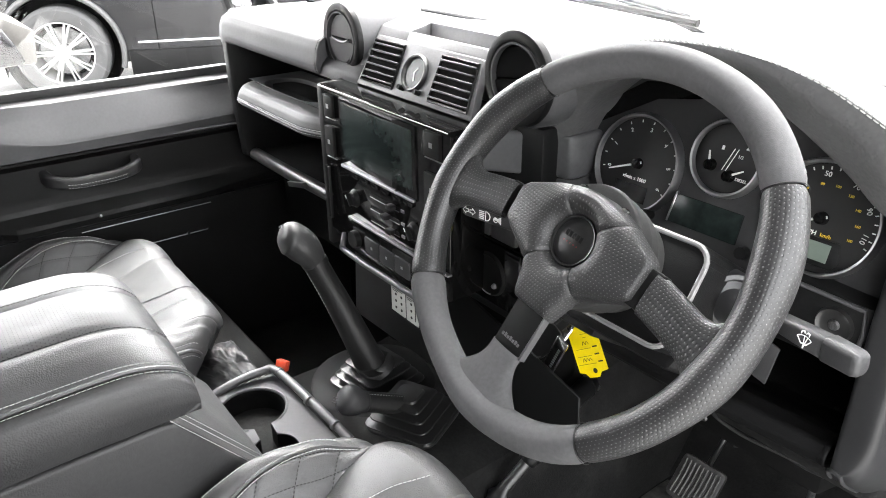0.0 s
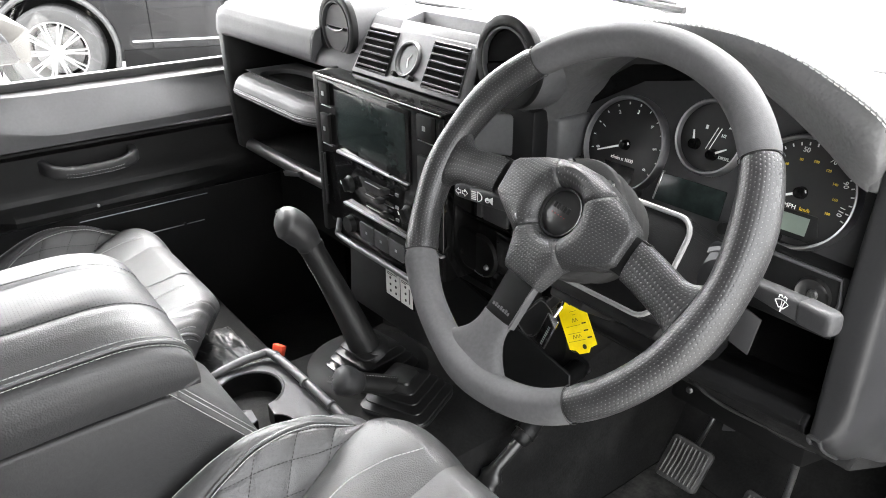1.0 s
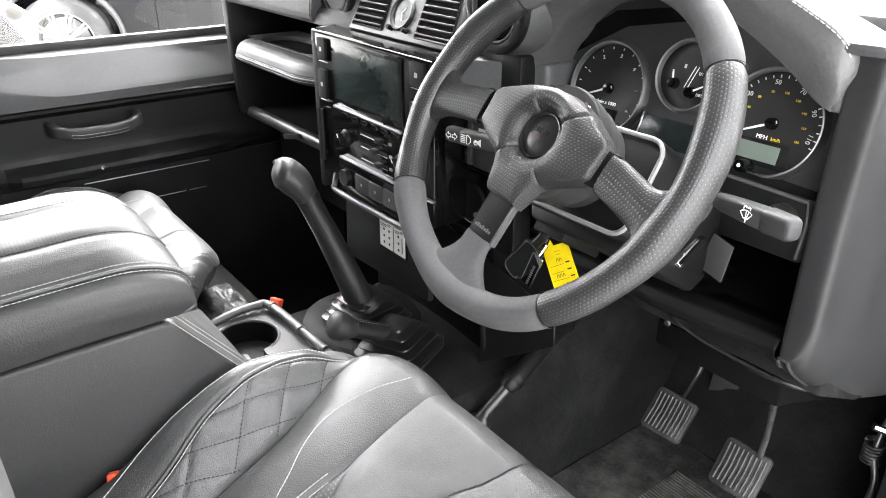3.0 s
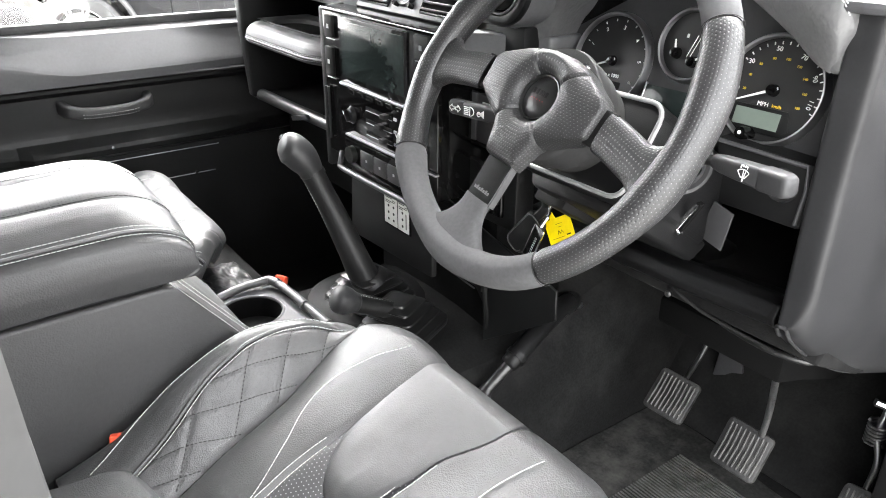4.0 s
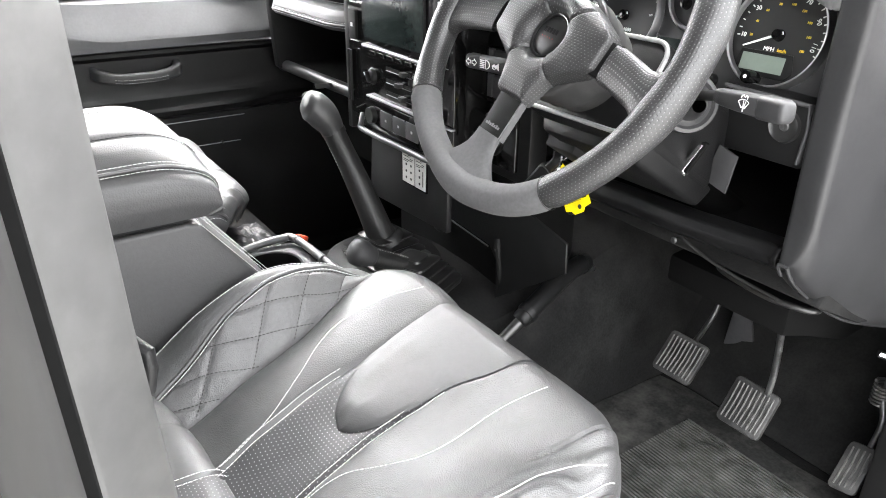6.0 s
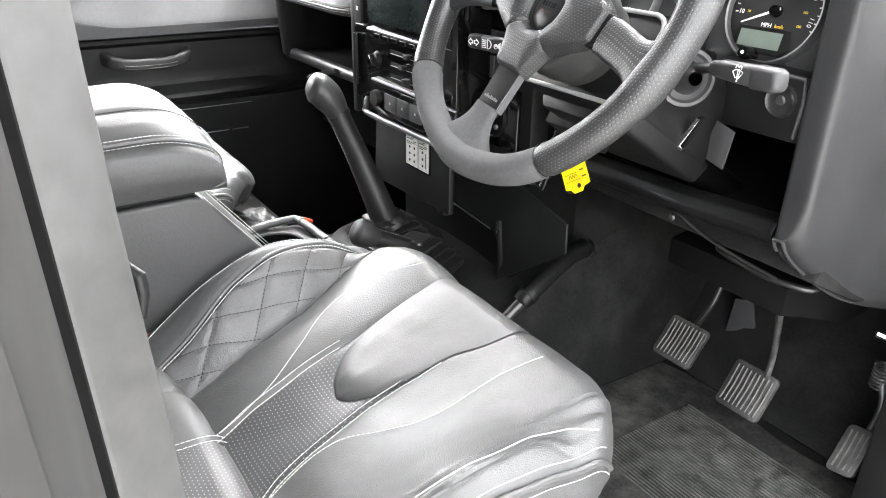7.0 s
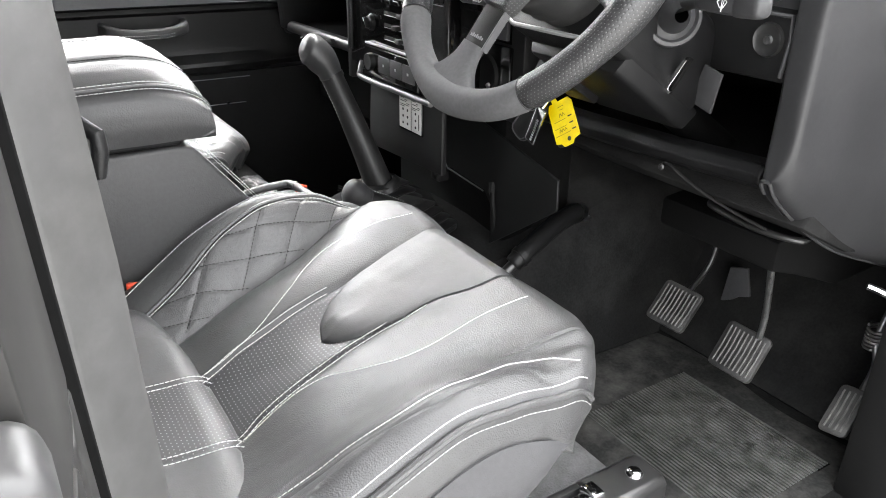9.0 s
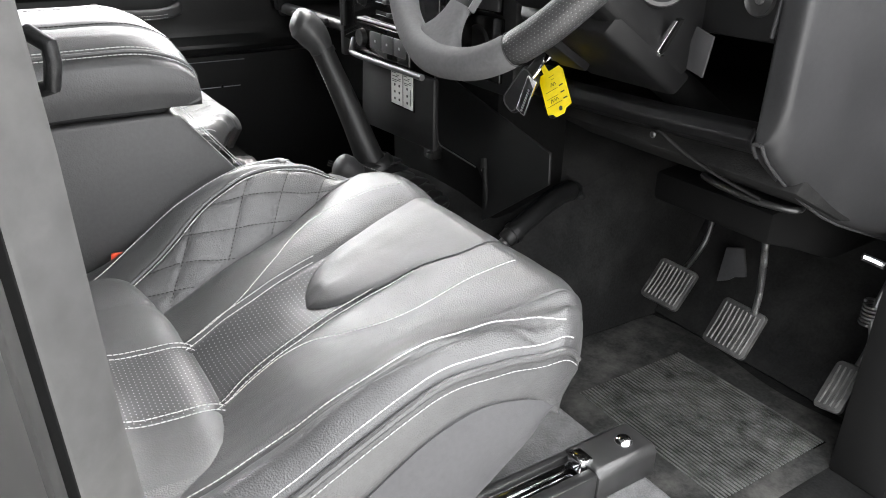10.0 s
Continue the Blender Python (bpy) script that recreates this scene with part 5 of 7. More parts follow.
part("cover_edge", tube([(0.0105, 0.6385, 0.440), (0.0225, 0.6385, 0.330), (0.030, 0.6385, 0.3235), (0.075, 0.6385, 0.320), (0.130, 0.6385, 0.316)], 0.0013, 6), PLASTIC_DASH, dash, "paler strip along the cover edge")
part("cable", tube(smooth_line([(0.150, 0.642, 0.330), (0.158, 0.636, 0.315), (0.160, 0.638, 0.285), (0.156, 0.645, 0.250)], 6), 0.004, 8), PLASTIC_DARK, dash, "black loose cable")
part("cable_tip", tube([(0.150, 0.640, 0.335), (0.155, 0.636, 0.322)], 0.006, 8), PLASTIC_DARK, dash)

# ---- binnacle ----
inner_p = smooth_line([(0.226, 0.660, 0.640), (0.228, 0.659, 0.672), (0.238, 0.657, 0.705), (0.262, 0.655, 0.740), (0.30, 0.654, 0.766), (0.35, 0.652, 0.783), (0.405, 0.650, 0.785), (0.461, 0.650, 0.770), (0.522, 0.650, 0.737), (0.556, 0.647, 0.714), (0.572, 0.646, 0.707)], 6)
outer_p = smooth_line([(0.200, 0.665, 0.640), (0.202, 0.663, 0.685), (0.212, 0.660, 0.728), (0.238, 0.652, 0.766), (0.285, 0.644, 0.794), (0.345, 0.637, 0.811), (0.405, 0.634, 0.816), (0.456, 0.633, 0.8135), (0.506, 0.633, 0.8035), (0.553, 0.634, 0.784), (0.580, 0.635, 0.769), (0.598, 0.637, 0.754)], 6)


def along(line, v):
    k = v * (len(line) - 1)
    i = min(int(k), len(line) - 2)
    return line[i].lerp(line[i + 1], k - i)


def hood(u, v):
    a, b = along(inner_p, v), along(outer_p, v)
    end = math.sqrt(max(0.0, 1 - max(0.0, (v - 0.87) / 0.13) ** 2.5))
    b = b.lerp(a, 0.60 * (1 - end)) + Vector((0, 0.018 * (1 - end), 0))
    if u < 0.2:
        k = u / 0.2
        return Vector((a.x, 0.775 + (a.y - 0.775) * k, a.z + 0.004 * (1 - k)))
    if u < 0.75:
        k = (u - 0.2) / 0.55
        p = a.lerp(b, 1 - (1 - k) ** 1.25)
        p.y += -0.010 * ease(0.0, 0.6, k) - 0.007 * math.sin(math.pi * k ** 0.8) * end
        p.z += 0.004 * math.sin(math.pi * k) * end
        return p
    k = (u - 0.75) / 0.25
    return Vector((b.x, b.y - 0.010 + 0.25 * k, b.z + 0.0045 * math.sin(math.pi * min(1, k * 9) * 0.5) - 0.075 * max(0.0, k - 0.10)))


bin_ = part("binnacle_hood", sheet(hood, 40, 72), LEATHER_HOOD, dash, "grained leather instrument hood with pale stitching", sharp=60)
for u0, dz in ((0.708, 0.0006), (0.744, 0.0012)):
    part("stitching", stitches([hood(u0, i / 120) + Vector((0, -0.0009, dz)) for i in range(16, 116)], 0.0046, 0.0010, 0.0006, up=(0, -0.5, 0.9)), THREAD, bin_, "pale thread")
part("hood_end", prism([(0.646, 0.707), (0.640, 0.73), (0.655, 0.752), (0.80, 0.75), (0.80, 0.70)], 0.570, 0.580, "x", 0.003, 2), LEATHER_HOOD, bin_)

# dial panel: local x right, y up the slope, z to the driver
GM = Matrix.Translation((0.40, 0.690, 0.670)) @ pose(0, 0, 0, 90 - 15, 0, 0)
face = part("dial_panel", prism([(-0.20, -0.110), (0.175, -0.110), (0.178, 0.04), (0.10, 0.11), (-0.02, 0.125), (-0.13, 0.09), (-0.20, 0.0)], -0.014, -0.008, "z", 0.001, 1, GM), PLASTIC_BIN, dash, "dark grey instrument panel")


def dial(cx, cy, r, name, label):
    m = GM @ pose(cx, cy, -0.006)
    d = part(name, lathe([(r - 0.0025, 0.003), (r - 0.0015, 0.0080), (r + 0.0005, 0.009), (r + 0.002, 0.006), (r + 0.003, -0.004)], 56, m), DIAL_RING, face, label)
    part("dial_face", lathe([(0, 0.0), (r - 0.0015, 0.0)], 48, m), DIAL, d)
    return d, m


def ticks(d, m, r, angles, long=0.005, mat_=WHITE, w=0.0007):
    for a in angles:
        part("tick", box((-w, r - long, 0.0004), (w, r, 0.0010), 0, 1, m @ pose(0, 0, 0, 0, 0, a)), mat_, d)


def needle(d, m, a, r, back=0.006):
    n_ = part("needle", prism([(-0.0013, -back), (0.0013, -back), (0.0006, r), (-0.0006, r)], 0.0036, 0.0046, "z", 0, 1, m @ pose(0, 0, 0, 0, 0, a)), WHITE, d, "white needle")
    part("needle_hub", lathe([(0, 0.007), (0.005, 0.0065), (0.006, 0.0)], 18, m), GLOSS, d)


tach, tm = dial(-0.101, 0.0, 0.0515, "rev_counter", "round rev counter with a bright ring")
for i in range(7):
    a = 106 - 38 * i
    letters(str(i), 0.0062, tm @ pose(-0.0375 * math.sin(radians(a)), 0.0375 * math.cos(radians(a)), 0.0008) @ pose(0, 0, 0, 0, 0, a * 0.9), WHITE, tach, "numeral")
ticks(tach, tm, 0.0465, [106 - 19 * i for i in range(13)], 0.0026, WHITE, 0.0005)
letters("r/min x 1000", 0.0058, tm @ pose(0.0, -0.016, 0.0008), WHITE, tach)
needle(tach, tm, 112, 0.036)
part("dial_window", box((-0.022, -0.040, 0.0004), (0.020, -0.022, 0.0012), 0.0004, 1, tm), GLOSS, tach, "dark display window")
part("trip_knob", lathe([(0, 0.018), (0.005, 0.018), (0.006, 0.014), (0.006, 0.0)], 18, GM @ pose(-0.070, -0.047, -0.006)), PLASTIC, face, "round trip knob")
part("trip_ring", lathe([(0.0045, 0.0182), (0.0058, 0.0182)], 18, GM @ pose(-0.070, -0.047, -0.006)), SILVER, face)

tmp_, mm = dial(-0.003, 0.031, 0.036, "fuel_gauge", "round temperature and fuel gauge with a bright ring")
needle(tmp_, mm @ pose(-0.016, -0.010, 0), 14, 0.014, 0.002)
needle(tmp_, mm @ pose(0.006, -0.016, 0), -60, 0.017, 0.002)
ticks(tmp_, mm @ pose(-0.004, -0.014, 0), 0.026, [-18], 0.024, WHITE, 0.0003)
ticks(tmp_, mm @ pose(0.000, -0.014, 0), 0.026, [-18], 0.024, WHITE, 0.0003)
letters("1/2", 0.0045, mm @ pose(0.012, 0.004, 0.0008), WHITE, tmp_)
letters("DIESEL", 0.0042, mm @ pose(0.019, -0.017, 0.0008), WHITE, tmp_)
part("gauge_icon", box((-0.0095, 0.007, 0.0004), (-0.0070, 0.011, 0.001), 0, 1, mm), WHITE, tmp_)
part("gauge_icon", prism([(0.015, 0.012), (0.020, 0.012), (0.0175, 0.018)], 0.0004, 0.001, "z", 0, 1, mm), WHITE, tmp_)

spd, sm_ = dial(0.0985, 0.0040, 0.0505, "speedometer", "round speedometer with yellow inner scale and bright ring")
for i, s_ in enumerate(("10", "30", "50", "70", "90", "110")):
    a = (96, 54, 11, -29, -64, -99)[i]
    letters(s_, 0.0064, sm_ @ pose(-0.0385 * math.sin(radians(a)), 0.0385 * math.cos(radians(a)), 0.0008) @ pose(0, 0, 0, 0, 0, (0, 8, 0, -18, -70, -100)[i]), WHITE, spd, "numeral")
ticks(spd, sm_, 0.0455, [96 - 9.75 * i for i in range(22)], 0.0028, WHITE, 0.0005)
for i in range(9):
    a = 96 - 26 * i
    letters(str(20 + 20 * i), 0.0034, sm_ @ pose(-0.0300 * math.sin(radians(a)), 0.0300 * math.cos(radians(a)), 0.0008), AMBER, spd, "numeral")
letters("MPH", 0.0058, sm_ @ pose(-0.006, -0.014, 0.0008), WHITE, spd)
letters("km/h", 0.0048, sm_ @ pose(0.008, -0.014, 0.0008), AMBER, spd)
needle(spd, sm_, 114, 0.036)
part("lcd_window", box((-0.0310, -0.0365, 0.0022), (0.0165, -0.0200, 0.0028), 0.0003, 1, sm_), LCD, spd, "pale green trip display")
part("lcd_frame", prism([(-0.038, -0.030), (-0.034, -0.0165), (0.022, -0.0165), (0.027, -0.034), (0.020, -0.0415), (-0.022, -0.0415)], 0.0002, 0.0020, "z", 0.0008, 2, sm_), PLASTIC, spd, "raised black display frame")
part("trip_knob", lathe([(0, 0.018), (0.0055, 0.018), (0.0065, 0.014), (0.0065, 0.0)], 18, sm_ @ pose(-0.010, -0.0440, 0)), GLOSS, spd)
part("trip_dot", lathe([(0, 0.0184), (0.002, 0.0184)], 10, sm_ @ pose(-0.010, -0.0440, 0)), WHITE, spd)

part("message_display", box((-0.048, -0.046, -0.008), (0.030, -0.016, -0.0045), 0.001, 2, GM), SCREEN, face, "dark rectangular message display")
part("display_edge", prism([(-0.0495, -0.046), (-0.047, -0.046), (-0.044, -0.014), (-0.0465, -0.014)], -0.008, -0.004, "z", 0.0006, 1, GM), SILVER, face)
for x in (0.040,):
    part("panel_knob", lathe([(0, 0.008), (0.006, 0.008), (0.007, 0.0)], 16, GM @ pose(x, -0.050, -0.008)), PLASTIC, face)
part("warning_light", box((-0.012, 0.078, -0.0080), (0.004, 0.081, -0.0074), 0, 1, GM), RED, face, "small red warning light")
part("tell_tale_strip", prism([(-0.17, 0.03), (-0.10, 0.070), (-0.02, 0.085), (-0.02, 0.10), (-0.12, 0.085), (-0.18, 0.045)], -0.008, -0.0072, "z", 0, 1, GM), GLOSS, face)

# lower binnacle panel right of the column, with a round knob
lp = part("lower_panel", prism([(0.470, 0.560), (0.566, 0.560), (0.570, 0.570), (0.572, 0.624), (0.470, 0.628)], 0.664, 0.72, "y", 0.004, 2), PLASTIC, dash, "black lower panel with a round recess")
part("panel_edge", tube([(0.4725, 0.663, 0.624), (0.565, 0.661, 0.622), (0.5675, 0.661, 0.60), (0.5635, 0.662, 0.566)], 0.0022, 8), PLASTIC_DASH, lp)
part("round_recess", lathe([(0.0, 0.001), (0.0105, 0.001), (0.0135, 0.0025), (0.0150, 0.0035), (0.0165, 0.0)], 28, Matrix.Translation((0.543, 0.664, 0.598)) @ pose(0, 0, 0, 90, 0, 0)), SATIN, lp, "round black recess with a screw")
part("screw", lathe([(0, 0.004), (0.004, 0.0035), (0.005, 0.001)], 12, Matrix.Translation((0.543, 0.664, 0.598)) @ pose(0, 0, 0, 90, 0, 0)), WORN, lp)
part("panel_step", prism([(0.19, 0.585), (0.575, 0.585), (0.575, 0.632), (0.19, 0.615)], 0.690, 0.74, "y", 0.004, 2), PLASTIC, dash)

# knee rail below the column
kr = []
for x, y, z in ((0.20, 0.672, 0.452), (0.30, 0.662, 0.456), (0.44, 0.660, 0.461), (0.560, 0.660, 0.468)):
    kr.append((x, y, z))


def knee(u, v):
    k = v * 3
    i = min(int(k), 2)
    x, y, z = [kr[i][j] + (kr[i + 1][j] - kr[i][j]) * (k - i) for j in range(3)]
    sec = [(0.12, -0.030), (0.07, -0.012), (0.045, 0.006), (0.026, 0.013), (0.007, 0.0105), (0.0, 0.0), (0.002, -0.009), (0.012, -0.016), (0.05, -0.019), (0.11, -0.021)]
    q = u * (len(sec) - 1)
    j = min(int(q), len(sec) - 2)
    dy, dz = sec[j][0] + (sec[j + 1][0] - sec[j][0]) * (q - j), sec[j][1] + (sec[j + 1][1] - sec[j][1]) * (q - j)
    return (x, y + dy, z + dz)


part("knee_rail", sheet(knee, 36, 24), PLASTIC_COL, dash, "rounded black knee rail", sharp=60)
part("rail_cap", prism([(0.740, 0.440), (0.705, 0.474), (0.686, 0.481), (0.667, 0.4785), (0.6595, 0.468), (0.6615, 0.459), (0.671, 0.452), (0.690, 0.4495), (0.740, 0.4475)], 0.559, 0.566, "x", 0.0015, 2), PLASTIC_COL, dash, "rounded end of the rail")
part("under_tray", prism([(0.70, 0.415), (0.80, 0.365), (0.95, 0.33), (1.10, 0.34), (1.10, 0.44), (0.72, 0.44)], 0.20, 0.60, "x", 0.004, 2), FELT, dash)
ut = smooth_line([(0.4293, 0.7805, 0.372), (0.430, 0.800, 0.371), (0.440, 0.816, 0.370), (0.5003, 0.813, 0.370), (0.545, 0.800, 0.370), (0.5608, 0.785, 0.370), (0.555, 0.770, 0.370), (0.516, 0.758, 0.371), (0.465, 0.7626, 0.372), (0.436, 0.772, 0.372), (0.4293, 0.7805, 0.372)], 6)
part("under_panel", tube(ut, 0.0042, 10), SATIN, dash, "curved black under-dash trim")
part("under_pad", prism([(0.432, 0.781), (0.442, 0.813), (0.500, 0.811), (0.545, 0.798), (0.557, 0.784), (0.552, 0.772), (0.516, 0.761), (0.465, 0.765)], 0.366, 0.3715, "z", 0.002, 1), PLASTIC, dash)
part("trim_screw", lathe([(0, 0.003), (0.003, 0.002), (0.004, 0)], 12, Matrix.Translation((0.449, 0.652, 0.446)) @ pose(0, 0, 0, 90, 0, 0)), SATIN, dash)
part("trim_cable", tube(smooth_line([(0.438, 0.668, 0.444), (0.448, 0.664, 0.4475), (0.460, 0.668, 0.440), (0.476, 0.690, 0.420), (0.500, 0.725, 0.395), (0.530, 0.750, 0.378)], 6), 0.0020, 8), PLASTIC_DARK, dash, "thin black cable under the rail")

# end panel of the dashboard, seen through the open door
plan = smooth_line([(0.573, 0.74, 0), (0.573, 0.68, 0), (0.573, 0.660, 0), (0.5735, 0.6535, 0), (0.577, 0.6500, 0), (0.585, 0.6490, 0), (0.595, 0.6485, 0), (0.6005, 0.6495, 0), (0.6035, 0.6525, 0), (0.6055, 0.660, 0), (0.610, 0.69, 0), (0.615, 0.73, 0), (0.620, 0.80, 0), (0.628, 0.90, 0), (0.632, 1.0, 0)], 5)
foot = table([(0.63, .472), (0.649, .470), (0.66, .456), (0.68, .438), (0.73, .402), (0.80, .362), (0.90, .322), (1.0, .285)])


def end_panel(u, v):
    p = along(plan, v)
    zb = foot(p.y)
    z = zb + (0.764 - zb) * u ** 1.5
    roll = max(0.0, 1 - (z - zb) / (0.055 + 0.05 * ease(0.66, 0.75, p.y)))
    x = p.x - max(0.0, p.x - 0.584) * (1 - math.sqrt(max(0.0, 1 - roll * roll)))
    return Vector((x + 0.008 * ease(0.60, 0.775, z) * ease(0.72, 0.66, p.y), p.y - 0.010 * ease(0.60, 0.775, z) * ease(0.9, 0.64, p.y), z))


part("end_panel", sheet(end_panel, 40, 110), PLASTIC_END, dash, "smooth black end panel of the dashboard", sharp=60)
part("end_edge", tube([end_panel(0, v / 40) for v in range(5, 40)], 0.0022, 8), PLASTIC_BIN, dash, "rounded lower edge of the end panel")
part("end_top", prism([(0.575, 0.625), (0.618, 0.628), (0.622, 0.80), (0.628, 0.90), (0.575, 0.90)], 0.757, 0.767, "z", 0.004, 2), PLASTIC_DASH, dash)
part("top_right", prism([(0.80, 0.765), (0.92, 0.742), (0.92, 0.70), (0.80, 0.70)], 0.19, 0.60, "x", 0.004, 2), PLASTIC_DASH, dash)

# ---- steering wheel: local x right, y up, z to the driver ----
WM0 = Matrix.Translation((0.402, 0.4885, 0.6745)) @ pose(0, 0, 0, 57.4, 0, 0)
WM = WM0 @ pose(0, 0, 0, 0, 0, -8)
wheel = thing("steering_wheel", (0.402, 0.4885, 0.6745), "three-spoke sports steering wheel in perforated leather and grey suede", "steering wheel")
RR = table([(-60, 0.1605), (-45, 0.1585), (-25, 0.1575), (-10, 0.1585), (10, 0.160), (25, 0.1615), (40, 0.164), (60, 0.1638), (80, 0.160), (100, 0.158), (120, 0.157), (140, 0.159), (165, 0.1632), (185, 0.164), (205, 0.1635), (222, 0.163), (238, 0.159), (252, 0.157), (280, 0.159), (300, 0.1605), (315, 0.1585)])


def rim_r(a):
    """Tube radius: fuller at the thumb grips."""
    d = 0.0146
    for c in (22, 158):
        d += 0.0020 * math.exp(-((a - c) / 14) ** 2)
    for c in (-8, 188, 222, 270):
        d += 0.0018 * math.exp(-(((a - c + 180) % 360 - 180) / 10) ** 2)
    return d


def rim(a0, a1, material, label):
    n = max(8, int((a1 - a0) / 2.0))

    def f(u, v):
        a = a0 + (a1 - a0) * u
        b = 2 * math.pi * v
        e = min(u, 1 - u) * (a1 - a0)
        r = rim_r(a) - 0.0013 * math.exp(-(e / 0.6) ** 2)
        q = RR(a) + r * math.cos(b)
        return WM @ Vector((q * math.cos(radians(a)), q * math.sin(radians(a)), r * 1.04 * math.sin(b)))
    bm = sheet(f, n, 24, lambda u, v: (radians(a0 + (a1 - a0) * u) * 0.16, v * 2 * math.pi * 0.0158))
    bmesh.ops.remove_doubles(bm, verts=bm.verts, dist=1e-6)
    return part("rim_section", bm, material, wheel, label, sharp=80)


rim(-48, 40.3, LEATHER_WHEEL, "perforated black leather grip")
rim(40.7, 137.8, SUEDE, "grey suede upper grip")
rim(138.2, 220.2, LEATHER_WHEEL, "perforated black leather grip")
rim(220.6, 311.8, SUEDE, "grey suede lower grip")
for a in (40.5, 138.0, 220.4, 311.9):
    part("rim_seam", lathe([(rim_r(a) + 0.0004, -0.0005), (rim_r(a) + 0.0008, 0.0), (rim_r(a) + 0.0004, 0.0005)], 24, WM @ pose(0, 0, 0, 0, 0, a) @ pose(RR(a), 0, 0, 90, 0, 0)), THREAD_DARK, wheel)


def spoke_skin(side):
    """Leather side spoke flaring into the rim."""
    def f(u, v):
        s = u
        x = 0.082 + 0.076 * s
        w = 0.0180 + 0.030 * max(0, (s - 0.55) / 0.45) ** 2.2
        c = -0.001 - 0.017 * s ** 1.2
        t = 0.0060 + 0.0045 * s
        a = 2 * math.pi * v
        ca, sa = math.cos(a), math.sin(a)
        q = 2.6
        return WM @ Vector((side * x, c + w * math.copysign(abs(ca) ** (2 / q), ca), t * math.copysign(abs(sa) ** (2 / q), sa) - 0.001))
    bm = sheet(f, 22, 32, lambda u, v: (0.08 * u, abs(v - 0.5) * 0.11))
    bmesh.ops.remove_doubles(bm, verts=bm.verts, dist=1e-6)
    return bm


for s in (1, -1):
    part("spoke_cover", spoke_skin(s), LEATHER_WHEEL, wheel, "perforated leather spoke cover", sharp=80)
    a, b = sorted((s * 0.050, s * 0.090))
    part("spoke_plate", box((a, -0.0165, -0.006), (b, 0.0165, 0.0025), 0.0015, 2, WM), PLASTIC_DARK, wheel, "bare black metal spoke")


def lower_cover(u, v):
    s = u
    y = -0.104 - 0.050 * s
    w = 0.0168 + 0.046 * max(0, (s - 0.12) / 0.88) ** 2.1
    t = 0.0060 + 0.0055 * s
    a = 2 * math.pi * v
    ca, sa = math.cos(a), math.sin(a)
    return WM @ Vector((w * math.copysign(abs(ca) ** 0.8, ca), y, t * math.copysign(abs(sa) ** 0.8, sa)))


bm_ = sheet(lower_cover, 18, 32)
bmesh.ops.remove_doubles(bm_, verts=bm_.verts, dist=1e-6)
part("spoke_cover", bm_, SUEDE, wheel, "grey suede lower spoke cover", sharp=80)
sp_ = part("spoke_plate", prism([(-0.0158, -0.110), (0.0158, -0.110), (0.0175, -0.045), (-0.0175, -0.045)], -0.005, 0.002, "z", 0.001, 2, WM), PLASTIC_DARK, wheel, "bare black metal lower spoke")
part("spoke_edge", box((0.0163, -0.106, -0.0055), (0.0186, -0.055, 0.0022), 0.0004, 1, WM), PLASTIC_WAIST, sp_, "bright milled edge")
for i in range(7):
    part("print_bar", box((-0.0115 + 0.0033 * i, -0.098, 0.0021), (-0.0092 + 0.0033 * i, -0.0955 + 0.001 * (i % 2), 0.0025), 0, 1, WM), PLASTIC_WAIST, sp_)

HUB = [(-0.0755, -0.013), (-0.0765, 0.0165), (-0.071, 0.0225), (-0.042, 0.036), (-0.028, 0.0405), (-0.012, 0.0435), (0.012, 0.0435), (0.028, 0.0405), (0.042, 0.036), (0.071, 0.0225), (0.0765, 0.0165), (0.0755, -0.013), (0.065, -0.0205), (0.034, -0.036), (0.0295, -0.042), (0.0205, -0.066), (-0.0205, -0.066), (-0.0295, -0.042), (-0.034, -0.036), (-0.065, -0.0205)]


def hub_edge(a):
    """Distance from the centre to the pad's outline in direction a."""
    dx, dy = math.cos(radians(a)), math.sin(radians(a))
    best = 0.08
    for (x1, y1), (x2, y2) in zip(HUB, HUB[1:] + HUB[:1]):
        ex, ey = x2 - x1, y2 - y1
        den = dx * ey - dy * ex
        if abs(den) < 1e-9:
            continue
        t = (x1 * ey - y1 * ex) / den
        s = (x1 * dy - y1 * dx) / den
        if t > 0 and -1e-6 <= s <= 1 + 1e-6:
            best = min(best, t)
    return best


